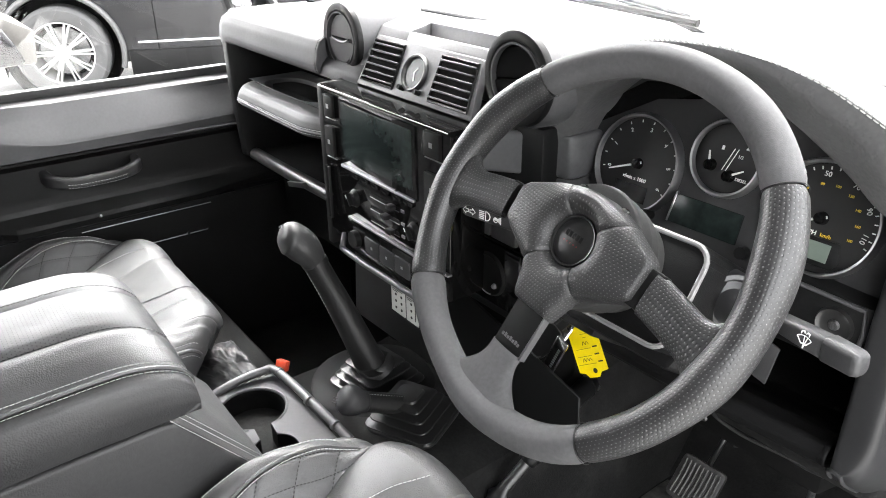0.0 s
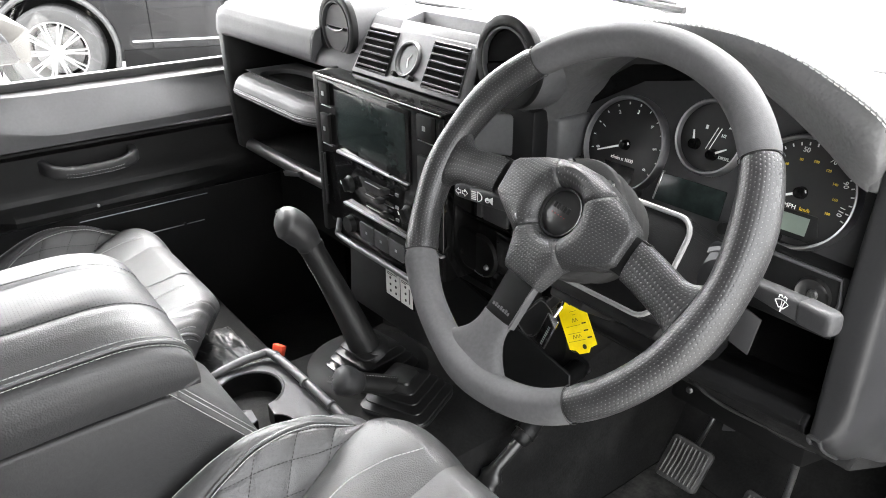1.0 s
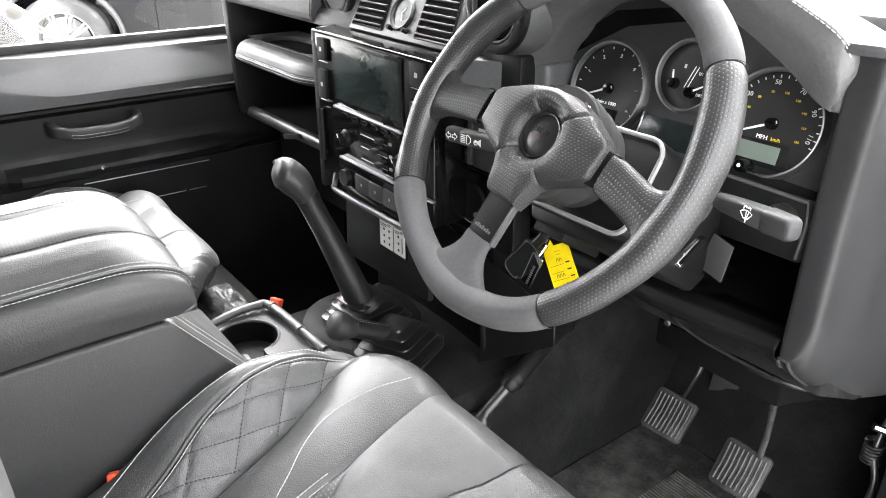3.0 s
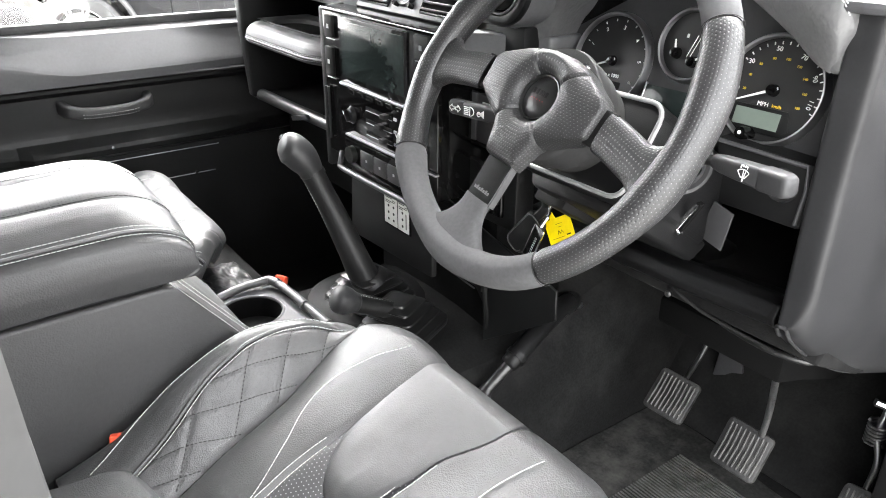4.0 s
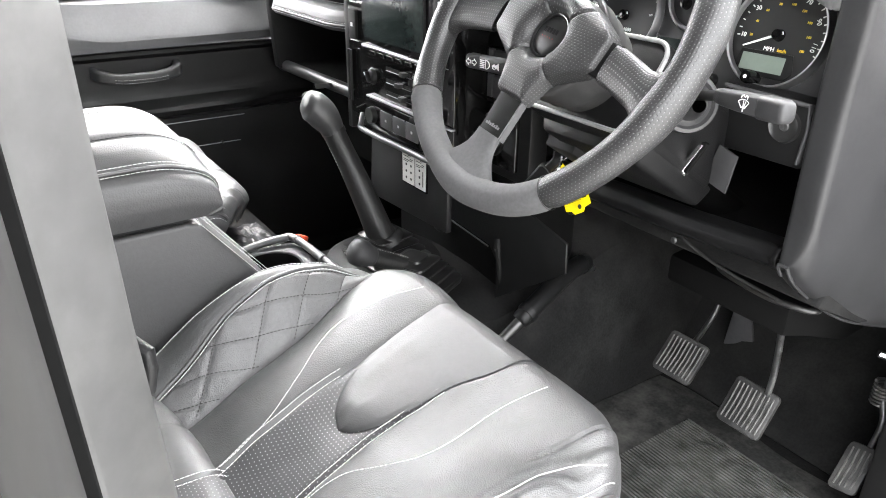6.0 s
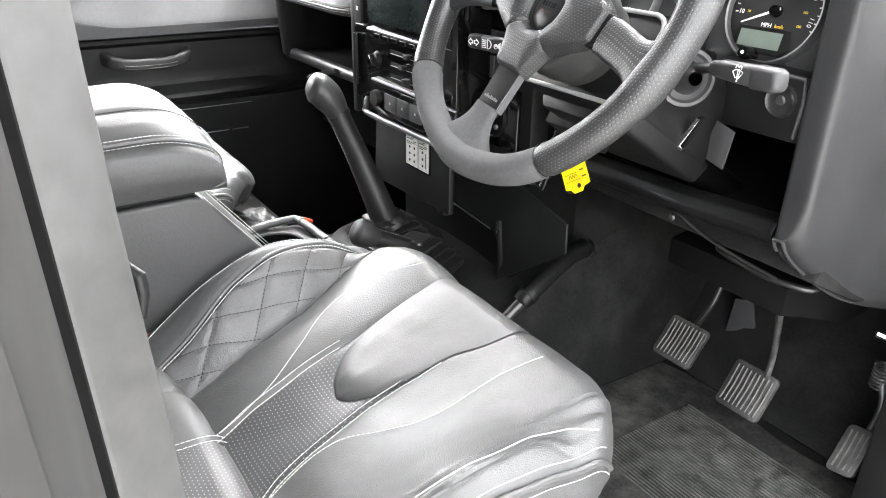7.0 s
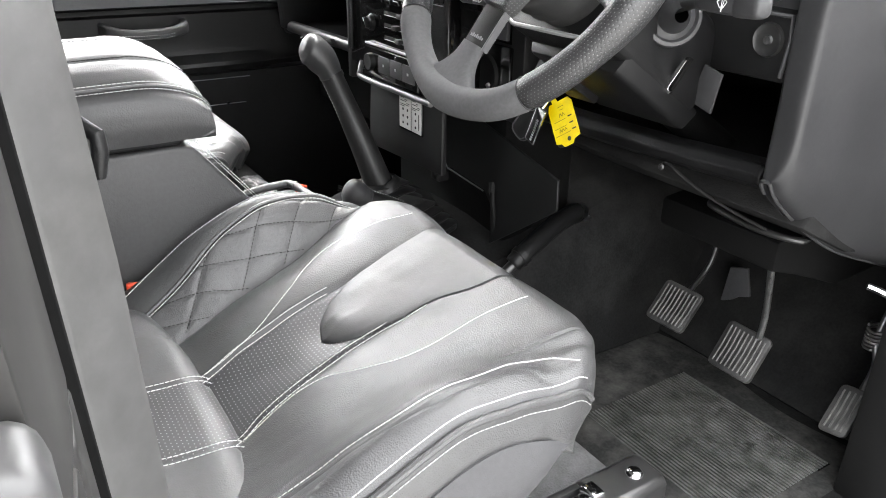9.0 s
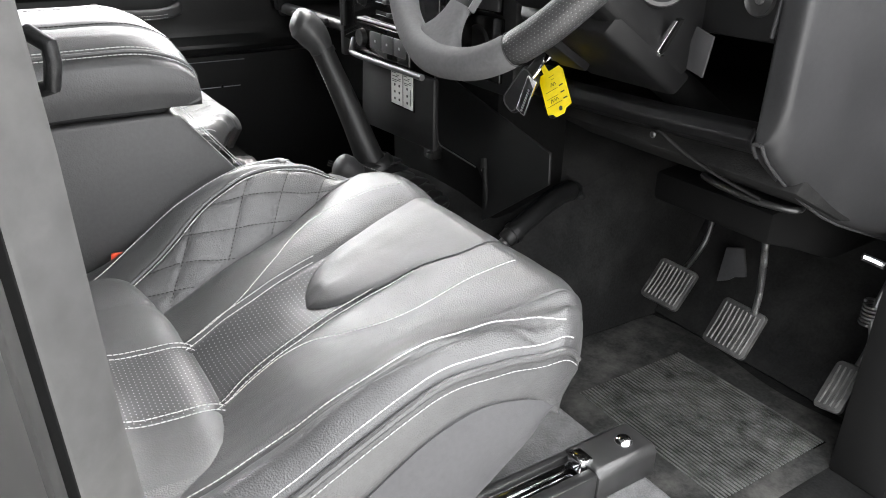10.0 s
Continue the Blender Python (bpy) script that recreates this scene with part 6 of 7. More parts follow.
def pad(a0, a1):
    n = int((a1 - a0) / 2.5)

    def f(u, v):
        a = a0 + (a1 - a0) * v
        R = hub_edge(a)
        sec = [(0.0216, -0.003), (0.0225, 0.003), (0.026, 0.0085), (0.031, 0.0120), (0.037, 0.0130)]
        if u < 0.4:
            k = u / 0.4 * 4
            i = min(int(k), 3)
            r = sec[i][0] + (sec[i + 1][0] - sec[i][0]) * (k - i)
            z = sec[i][1] + (sec[i + 1][1] - sec[i][1]) * (k - i)
        elif u < 0.85:
            k = (u - 0.4) / 0.45
            r = 0.037 + (R - 0.004 - 0.037) * k
            z = 0.0130 - 0.0050 * k * k
        else:
            k = (u - 0.85) / 0.15
            r = R - 0.004 + 0.004 * math.sin(k * math.pi / 2)
            z = 0.0080 - 0.015 * k ** 1.6
        e = min(v, 1 - v) * radians(a1 - a0) * r
        z -= 0.0022 * math.exp(-(e / 0.0014) ** 2)
        return WM @ Vector((r * math.cos(radians(a)), r * math.sin(radians(a)), z))

    def uv(u, v):
        a = a0 + (a1 - a0) * v
        r = 0.0216 + (hub_edge(a) - 0.0216) * min(u, 0.85) / 0.85 + 0.018 * max(0.0, u - 0.85) / 0.15
        return (r * math.cos(radians(a)), r * math.sin(radians(a)))
    return part("hub_pad", sheet(f, 30, n, uv), LEATHER_HUB, wheel, "perforated leather hub pad", sharp=50)


for a0, a1 in ((-50, 40), (40, 127), (127, 228), (228, 310)):
    pad(a0 + 0.15, a1 - 0.15)
horn = part("horn_button", lathe([(0, 0.0035), (0.012, 0.0030), (0.0185, 0.001), (0.0195, 0.0)], 36, WM), SATIN, wheel, "round satin black horn button")
part("horn_ring", lathe([(0.0195, -0.001), (0.0200, 0.0028), (0.0212, 0.0032), (0.0216, -0.001)], 40, WM), SATIN, horn)
for i in range(5):
    part("badge_bar", box((-0.0095 + 0.004 * i, 0.0015, 0.0033), (-0.0068 + 0.004 * i, 0.0065, 0.0036), 0, 1, WM), PLASTIC, horn)
    part("badge_dot", box((-0.0080 + 0.0037 * i, -0.0030, 0.0033), (-0.0073 + 0.0037 * i, -0.0023, 0.0036), 0, 1, WM), RED, horn)
part("boss", lathe([(0.0, -0.006), (0.052, -0.008), (0.054, -0.014), (0.051, -0.022), (0.0525, -0.030), (0.049, -0.038), (0.050, -0.046), (0.046, -0.054), (0.045, -0.075)], 48, WM), RUBBER, wheel, "ribbed black rubber boss", sharp=70)
for a in (12, 60, 120, 168, 236, 304):
    part("bolt", lathe([(0, 0.004), (0.003, 0.0036), (0.0036, 0)], 12, WM @ pose(0, 0, -0.005) @ pose(0.047 * math.cos(radians(a)), 0.047 * math.sin(radians(a)), 0)), CHROME, wheel)

# ---- column with stalks and keys ----
col = thing("steering_column", (0.402, 0.58, 0.60), "black plastic steering column shroud with a pale moulded edge", "steering column")
part("upper_shroud", prism(rounded(0.160, 0.096, 0.018, 5, 0, -0.0055), -0.22, -0.066, "z", 0.003, 2, WM0), PLASTIC_COL, col, "black moulded upper shroud")
edge_ = [WM0 @ Vector((x, y, -0.0665)) for x, y in rounded(0.155, 0.091, 0.016, 5, 0, -0.0055)]
part("shroud_edge", tube(edge_ + edge_[:1], 0.0024, 8), PLASTIC_EDGE, col, "bright moulded edge line")
part("lower_shroud", prism([(-0.060, -0.066), (0.070, -0.066), (0.078, -0.040), (-0.074, -0.040)], -0.235, -0.100, "z", 0.006, 2, WM0), PLASTIC_COL, col, "black lower shroud")
part("shroud_clip", prism([(0.4990, 0.5765), (0.4945, 0.5770), (0.4735, 0.5455), (0.4740, 0.5415), (0.4830, 0.5400), (0.4840, 0.5425), (0.4800, 0.5450)], 0.606, 0.612, "y", 0.0010, 2), CHROME, col, "bright metal clip in a slot")
part("clip_slot", prism([(0.5015, 0.5775), (0.4960, 0.5790), (0.4760, 0.5465), (0.4830, 0.5440)], 0.6075, 0.6135, "y", 0.0006, 1), VOID, col)
part("side_plate", prism([(0.4860, 0.5670), (0.5090, 0.5600), (0.5025, 0.5185), (0.4735, 0.5265)], 0.650, 0.653, "y", 0.001, 2), PLASTIC_BIN, col, "flat charcoal cover plate")
part("lock_barrel", tube([(0.345, 0.590, 0.60), (0.316, 0.600, 0.566)], 0.014, 16), SATIN, col, "black ignition lock barrel")
part("lock_bracket", prism([(-0.075, -0.075), (-0.03, -0.075), (-0.03, -0.045), (-0.075, -0.045)], -0.20, -0.13, "z", 0.003, 2, WM0), PLASTIC_DARK, col)
part("lower_tube", tube([WM0 @ Vector((0, -0.03, -0.20)), WM0 @ Vector((0, -0.03, -0.55))], 0.022, 16), PLASTIC_DARK, col)
part("boot", lathe([(0.0290, -0.020), (0.0290, 0.002), (0.0275, 0.006), (0.0240, 0.007), (0.0215, 0.004), (0.0160, 0.007), (0.0100, 0.022), (0.0065, 0.027)], 32, Matrix.Translation((0.483, 0.594, 0.616)) @ Vector((0.055, -0.032, 0.010)).to_track_quat("Z", "Y").to_matrix().to_4x4()), PLASTIC_SOCKET, col, "grey moulded stalk socket")


def boxbar(pts, sizes, up=(0, 0, 1)):
    """Bar of rounded rectangular section along pts; sizes: (height, depth, corner) at each point."""
    bm = bmesh.new()
    p = [Vector(q) for q in pts]
    loops = []
    for i, q in enumerate(p):
        d = (p[min(i + 1, len(p) - 1)] - p[max(i - 1, 0)]).normalized()
        side = d.cross(Vector(up)).normalized()
        top = side.cross(d)
        h, w, r = sizes[i]
        loops.append([q + side * a + top * b for a, b in rounded(w, h, r, 4)])
    rings(bm, loops, True, True)
    return bm


pull = [(-0.684, 0.262, 0.468), (-0.658, 0.265, 0.468), (-0.647, 0.273, 0.466), (-0.643, 0.290, 0.462), (-0.641, 0.315, 0.4595), (-0.641, 0.370, 0.4595), (-0.643, 0.397, 0.462), (-0.647, 0.412, 0.466), (-0.658, 0.420, 0.468), (-0.684, 0.423, 0.468)]
hd = part("handle", boxbar(pull, [(h, 0.016, 0.006) for h in (0.028, 0.026, 0.024, 0.022, 0.021, 0.021, 0.022, 0.024, 0.026, 0.028)]), LEATHER_PAD, door, "black leather pull handle with pale stitching", sharp=60)
for dz in (-0.0015, -0.0075):
    part("stitching", stitches([Vector(p) + Vector((0.0086, 0, dz)) for p in smooth_line(pull[3:7], 8)], 0.0038, 0.0012, 0.0004, up=(1, 0, 0)), THREAD, hd, "pale thread")


def stalk(name, root, lever, sizes, tip, tip_sizes, label):
    st = thing(name, root[0], label, "stalk", "column stalks")
    part("rod", tube(root, 0.0048, 12), SATIN, st)
    part("lever", boxbar(lever, sizes), PLASTIC_BIN, st, "moulded black lever", sharp=50)
    part("tip", boxbar(tip, tip_sizes), PLASTIC_BIN, st, "moulded black end cap", sharp=50)
    return st


ws = stalk("wiper_stalk", [(0.480, 0.600, 0.622), (0.505, 0.586, 0.629), (0.535, 0.570, 0.6360)],
           [(0.5305, 0.5705, 0.6360), (0.5325, 0.5700, 0.6362), (0.540, 0.5680, 0.6366), (0.560, 0.5630, 0.6378), (0.5825, 0.5578, 0.6390), (0.5835, 0.5576, 0.6390)], [(0.010, 0.008, 0.003), (0.0125, 0.010, 0.0035), (0.0145, 0.0125, 0.004), (0.0165, 0.014, 0.004), (0.0178, 0.015, 0.004), (0.0160, 0.0135, 0.004)],
           [(0.5835, 0.5576, 0.6390), (0.5843, 0.5574, 0.6390), (0.5860, 0.5570, 0.6391), (0.6060, 0.5524, 0.6402), (0.6095, 0.5516, 0.6404), (0.6110, 0.5513, 0.6405)], [(0.0165, 0.014, 0.004), (0.0190, 0.016, 0.004), (0.0195, 0.0165, 0.0045), (0.0190, 0.0165, 0.005), (0.0170, 0.0150, 0.0055), (0.0130, 0.0110, 0.005)], "black wiper stalk with a white wiper symbol")


def icon_plane(c, right, up):
    r, u = Vector(right).normalized(), Vector(up).normalized()
    n_ = r.cross(u)
    return Matrix(((r.x, u.x, n_.x, c[0]), (r.y, u.y, n_.y, c[1]), (r.z, u.z, n_.z, c[2]), (0, 0, 0, 1)))


im = icon_plane((0.5680, 0.5537, 0.6384), (0.044, -0.0105, 0.003), (0, 0.02, 1.0))
fan = [(0.0096 * math.sin(radians(a)), -0.0062 + 0.0095 * math.cos(radians(a))) for a in range(-40, 41, 10)]
low_arc = [(0.0030 * math.sin(radians(a)), -0.0062 + 0.0032 * math.cos(radians(a))) for a in range(-40, 41, 20)]
for p in ([low_arc[0], fan[0]], [low_arc[-1], fan[-1]], fan, low_arc, [(0.0, -0.0068), (0.0, 0.0033)], [(0.0, -0.0068), (0.0026, 0.0024)], [(-0.0034, 0.0040), (-0.0030, 0.0062), (-0.0012, 0.0066), (-0.0004, 0.0052)], [(0.0036, 0.0038), (0.0034, 0.0058), (0.0018, 0.0064), (0.0008, 0.0050)]):
    part("symbol_line", tube([im @ Vector((q[0], q[1] + 0.0006, -0.0002)) for q in p], 0.0005, 5), WHITE, ws)

ls = stalk("indicator_stalk", [(0.330, 0.610, 0.600), (0.300, 0.602, 0.602), (0.268, 0.594, 0.604)],
           [(0.272, 0.594, 0.6045), (0.268, 0.593, 0.6045), (0.250, 0.590, 0.605), (0.206, 0.582, 0.605), (0.1815, 0.5775, 0.605), (0.1805, 0.5773, 0.605)], [(0.012, 0.010, 0.004), (0.016, 0.013, 0.004), (0.0185, 0.015, 0.004), (0.0185, 0.015, 0.004), (0.0180, 0.015, 0.004), (0.0165, 0.0135, 0.004)],
           [(0.1805, 0.5773, 0.605), (0.1795, 0.5771, 0.605), (0.162, 0.574, 0.605), (0.1585, 0.5733, 0.605), (0.157, 0.573, 0.605)], [(0.0165, 0.0135, 0.004), (0.0182, 0.015, 0.004), (0.0182, 0.015, 0.0045), (0.0165, 0.0135, 0.005), (0.012, 0.010, 0.0045)], "black indicator and lamp stalk with white symbols")
il = icon_plane((0.200, 0.5732, 0.605), (0.1, 0.018, 0.0), (0, 0.0, 1.0)) @ pose(0, 0, 0.0003)
for s in (-1, 1):
    c = -0.030 + s * 0.0012
    arrow = [(c, -0.0018), (c + s * 0.0035, -0.0018), (c + s * 0.0035, -0.0042), (c + s * 0.0078, 0.0), (c + s * 0.0035, 0.0042), (c + s * 0.0035, 0.0018), (c, 0.0018), (c, -0.0018)]
    part("arrow", tube([il @ Vector((x, y, 0.0002)) for x, y in arrow], 0.0005, 5), WHITE, ls, "white outlined arrow")
part("symbol_line", tube([il @ Vector((0.0085 + 0.0028 * math.cos(a), -0.0008 + 0.0028 * math.sin(a), 0.0002)) for a in [2 * math.pi * i / 12 for i in range(13)]], 0.0005, 5), WHITE, ls)
for i in range(5):
    part("symbol_line", box((-0.015, -0.0048 + 0.0022 * i, -0.0003), (-0.008, -0.0038 + 0.0022 * i, 0.0005), 0, 1, il), WHITE, ls)
part("symbol_line", tube([il @ Vector((-0.006 + 0.0065 * math.sin(a), 0.0055 * math.cos(a), 0.0)) for a in [math.pi * i / 8 for i in range(9)]] + [il @ Vector((-0.006, 0.0055, 0))], 0.0006, 5), WHITE, ls)
part("symbol_line", prism([(0.006, -0.0012), (0.011, -0.0012), (0.016, -0.0045), (0.016, 0.0045), (0.011, 0.0012), (0.006, 0.0012)], -0.0003, 0.0005, "z", 0, 1, il), WHITE, ls)

keys = thing("key_bunch", (0.300, 0.625, 0.52), "car key in the ignition with black fob and yellow plastic tag", "keys")
KM = icon_plane((0.296, 0.632, 0.518), (0.94, 0.20, 0.28), (-0.28, -0.05, 0.96))
part("key_bow", prism([(-0.007, -0.014), (0.003, -0.017), (0.011, -0.013), (0.012, -0.004), (0.009, 0.001), (0.0095, 0.009), (0.005, 0.015), (-0.005, 0.015), (-0.010, 0.008), (-0.009, -0.004)], -0.0014, 0.0014, "z", 0.0007, 2, KM), SILVER, keys, "pale metal key head")
part("key_hole", lathe([(0, 0.0016), (0.0028, 0.0016)], 14, KM @ pose(0.0015, 0.008, 0)), INK, keys)
part("key_blade", tube([KM @ Vector((0, 0.014, 0)), (0.316, 0.600, 0.566)], 0.0028, 8, flat=0.5), CHROME, keys, "bright key blade")
part("key_ring", lathe([(0.0095, 0.0), (0.0102, 0.0008), (0.0109, 0.0), (0.0102, -0.0008), (0.0095, 0.0)], 30, Matrix.Translation((0.288, 0.622, 0.510)) @ pose(0, 0, 0, 70, 20, 10)), CHROME, keys, "bright split ring")
TGM = icon_plane((0.316, 0.6205, 0.471), (0.034, 0.005, 0.0225), (-0.030, 0.005, 0.041))
tag_poly = [(-0.0205, 0.020), (-0.0205, -0.024), (-0.012, -0.026), (-0.008, -0.031), (0.006, -0.031), (0.010, -0.026), (0.0205, -0.024), (0.0205, 0.020), (0.016, 0.026), (-0.002, 0.026), (-0.005, 0.034), (-0.010, 0.046), (-0.015, 0.046), (-0.0125, 0.034), (-0.0105, 0.026), (-0.0165, 0.026)]
tg = part("tag", prism(tag_poly, -0.0006, 0.0006, "z", 0, 1, TGM), YELLOW, keys, "yellow plastic tag with dark handwriting")
part("tag_back", prism(rounded(0.030, 0.046, 0.006, 4, -0.008, -0.006), -0.0060, -0.0025, "z", 0.001, 1, TGM), PLASTIC, keys, "second black fob behind the tag")
part("tag_hole", lathe([(0, 0.0), (0.0030, 0.0)], 14, TGM @ pose(0.003, -0.0235, 0.0009)), INK, tg)
for y, x0, x1 in ((0.0185, -0.004, 0.006), (0.0145, -0.001, 0.004), (0.002, -0.015, 0.006), (-0.0065, -0.016, 0.004), (-0.0155, -0.018, 0.008)):
    part("print_bar", box((x0, y - 0.0002, 0.0006), (x1, y + 0.0002, 0.0009), 0, 1, TGM), INK, tg)
for y, x in ((0.003, 0.009), (-0.0055, 0.009), (-0.014, 0.011)):
    part("print_bar", box((x, y - 0.0008, 0.0006), (x + 0.0065, y + 0.0008, 0.0009), 0, 1, TGM), INK, tg)
for y, x0, n_ in ((0.0082, -0.004, 5), (-0.0105, -0.010, 7)):
    pts = [TGM @ Vector((x0 + 0.0022 * i, y + (0.0022 if i % 2 else -0.0022) * (1 - 0.06 * i), 0.0008)) for i in range(n_)]
    part("handwriting", tube(smooth_line(pts, 4), 0.00035, 4), INK, tg)
FBM = icon_plane((0.262, 0.607, 0.462), (0.77, 0.10, -0.62), (0.63, 0.03, 0.76))
fb = part("fob", prism(rounded(0.031, 0.070, 0.011, 5), -0.010, 0.0, "z", 0.004, 3, FBM), PLASTIC, keys, "black key fob")
part("fob_edge", tube([FBM @ Vector((x, y, 0.0004)) for x, y in rounded(0.025, 0.063, 0.009, 5)] , 0.0008, 6), PLASTIC_DASH, fb)
PLM = icon_plane((0.291, 0.597, 0.4625), (0.92, 0.05, -0.39), (0.39, 0.0, 0.92))
fp = part("fob_plate", prism(rounded(0.0175, 0.050, 0.0018, 3), -0.0012, 0.0008, "z", 0.0004, 1, PLM), CHROME, keys, "bright-edged black metal fob plate")
part("fob_label", prism([(-0.0068, -0.0235), (0.0068, -0.0235), (0.0068, 0.014), (-0.0068, 0.0235)], 0.0006, 0.0013, "z", 0, 1, PLM), GLOSS, fp, "black enamel field")
for i in range(9):
    part("print_bar", box((0.0005, -0.021 + 0.0036 * i, 0.0012), (0.0036, -0.0188 + 0.0036 * i, 0.0016), 0, 1, PLM), SILVER, fp)
part("key_strap", tube(smooth_line([(0.286, 0.620, 0.510), (0.292, 0.612, 0.503), (0.284, 0.607, 0.490)], 5), 0.006, 8, flat=0.5), PLASTIC, keys, "black strap")
part("plate_loop", tube(smooth_line([(0.290, 0.620, 0.508), (0.303, 0.608, 0.500), (0.301, 0.598, 0.486)], 5), 0.0020, 8), CHROME, keys)

# ---- gear levers ----
gear = thing("gear_lever", (-0.035, 0.550, 0.243), "leather-wrapped gear lever with bellows gaiter on the tunnel", "gear lever")
gp = [(-0.030, 0.556, 0.270), (-0.0365, 0.545, 0.298), (-0.045, 0.530, 0.345), (-0.060, 0.509, 0.410), (-0.0725, 0.490, 0.463)]
part("shaft", tube(smooth_line(gp, 6), [0.026 - 0.0085 * min(1, i / 20) for i in range(25)], 20), LEATHER_SHAFT, gear, "black leather shaft")
part("collar", tube([(-0.0720, 0.4910, 0.4620), (-0.0738, 0.4885, 0.469)], 0.0183, 20), LEATHER_SHAFT, gear)
kb = smooth_line([(-0.0735, 0.488, 0.466), (-0.0750, 0.484, 0.478), (-0.0780, 0.477, 0.490), (-0.0815, 0.468, 0.5015), (-0.0845, 0.458, 0.5095), (-0.0860, 0.449, 0.5140)], 5)
nk = len(kb)
part("knob", tube(kb, [0.0178 + 0.0062 * ease(0, 0.5, i / (nk - 1)) if i < nk * 0.66 else 0.0242 * math.sqrt(max(0.02, 1 - ((i - nk * 0.66) / (nk * 0.36)) ** 2)) for i in range(nk)], 22), PLASTIC_KNOB, gear, "rounded black gear knob", sharp=90)
gd = Vector((-0.22, -0.42, 0.88)).normalized()
gm_ = Matrix.Translation(Vector((-0.0835, 0.461, 0.5065)) + gd * 0.0236) @ gd.to_track_quat('Z', 'Y').to_matrix().to_4x4()
for a, b in (((-0.005, 0.0), (0.005, 0.0)), ((-0.005, -0.004), (-0.005, 0.004)), ((0.0, -0.004), (0.0, 0.004)), ((0.005, -0.004), (0.005, 0.0))):
    part("gear_mark", tube([gm_ @ Vector((*a, -0.0006 - 20 * (a[0] ** 2 + a[1] ** 2))), gm_ @ Vector((*b, -0.0006 - 20 * (b[0] ** 2 + b[1] ** 2)))], 0.0005, 5), PLASTIC_EDGE, gear, "engraved shift pattern")
part("stitching", stitches([Vector(p) + Vector((-0.003, -0.022 + 0.004 * i / 24, 0.0)) for i, p in enumerate(smooth_line(gp, 6))][3:], 0.0036, 0.002, 0.0006, up=(0, -1, 0)), THREAD, gear, "pale thread")


def bellows(base, top, z0, z1, w, d, turn, turns, shrink):
    """Pleated rubber boot: stacked rounded frames, each smaller than the one below."""
    bm = bmesh.new()
    loops = []
    ca, sa = math.cos(radians(turn)), math.sin(radians(turn))
    for i in range(turns):
        for step, grow, rise in ((0, -0.005, 0.0), (1, 0.0030, 0.10), (2, 0.0046, 0.24), (3, 0.0038, 0.38), (4, -0.0010, 0.48), (5, -0.0080, 0.66), (6, -0.0095, 0.94)):
            k = (i + rise) / turns
            s = 1 - (1 - shrink) * i / (turns - 1 if turns > 1 else 1)
            cx, cy, cz = base[0] + (top[0] - base[0]) * k, base[1] + (top[1] - base[1]) * k, z0 + (z1 - z0) * k
            loops.append([(cx + x * ca - y * sa, cy + x * sa + y * ca, cz) for x, y in rounded(w * s + 2 * grow, d * s + 2 * grow, min(w, d) * s * 0.15, 4)])
    loops.append([((p[0] + 2 * top[0]) / 3, (p[1] + 2 * top[1]) / 3, z1) for p in loops[-1]])
    rings(bm, loops, True, True)
    return bm


part("gaiter_plate", lathe([(0.0, 0.010), (0.070, 0.009), (0.092, 0.005), (0.100, 0.0), (0.102, -0.012)], 40, pose(-0.060, 0.568, 0.241)), PLASTIC_DARK, gear, "rubber gaiter base")
part("gaiter", bellows((-0.046, 0.564), (-0.036, 0.554), 0.249, 0.302, 0.100, 0.106, 8, 4, 0.58), GAITER, gear, "pleated rubber gaiter", sharp=30)
part("gaiter_neck", lathe([(0.0310, -0.008), (0.0300, 0.0), (0.0275, 0.006), (0.0255, 0.008)], 24, Matrix.Translation((-0.0325, 0.5525, 0.288)) @ pose(0, 0, 0, 24, -14, 0)), LEATHER_SHAFT, gear, "flared rubber neck")

low_ = thing("transfer_lever", (0.05, 0.545, 0.243), "short leather-gripped transfer lever with bellows gaiter", "gear lever")
lp_ = smooth_line([(0.061, 0.548, 0.276), (0.062, 0.532, 0.284), (0.062, 0.510, 0.296), (0.061, 0.490, 0.306), (0.060, 0.474, 0.314)], 5)
part("grip", tube(lp_, 0.0140, 16), LEATHER_SHAFT, low_, "black leather grip")
kt = smooth_line([(0.060, 0.478, 0.312), (0.060, 0.466, 0.318), (0.058, 0.454, 0.325), (0.056, 0.444, 0.331)], 5)
part("knob", tube(kt, [0.0150 + 0.0055 * ease(0, 0.5, i / 15) if i < 10 else 0.0205 * math.sqrt(max(0.03, 1 - ((i - 10) / 5.6) ** 2)) for i in range(16)], 20), PLASTIC_BIN, low_, "rounded black knob", sharp=90)
for i in range(3):
    part("gear_mark", box((-0.0040, -0.0035 + 0.0035 * i, -0.001), (0.0040, -0.0027 + 0.0035 * i, 0.0004), 0, 1, Matrix.Translation((0.0595, 0.4365, 0.3330)) @ Vector((0.30, -0.80, 0.52)).to_track_quat('Z', 'Y').to_matrix().to_4x4() @ pose(0, 0, 0.004)), INK, low_)
part("stitching", stitches([p + Vector((0.004, 0.002, 0.0138)) for p in lp_[3:]], 0.003, 0.0018, 0.0005), THREAD, low_, "pale thread")
part("gaiter_plate", prism([(0.056 + x * 0.899 - y * 0.438, 0.560 + x * 0.438 + y * 0.899) for x, y in rounded(0.112, 0.116, 0.024, 5)], 0.240, 0.2475, "z", 0.003, 2), GAITER, low_, "rubber base plate")
part("gaiter", bellows((0.056, 0.560), (0.062, 0.548), 0.246, 0.296, 0.098, 0.102, 26, 4, 0.55), GAITER, low_, "pleated rubber gaiter", sharp=30)

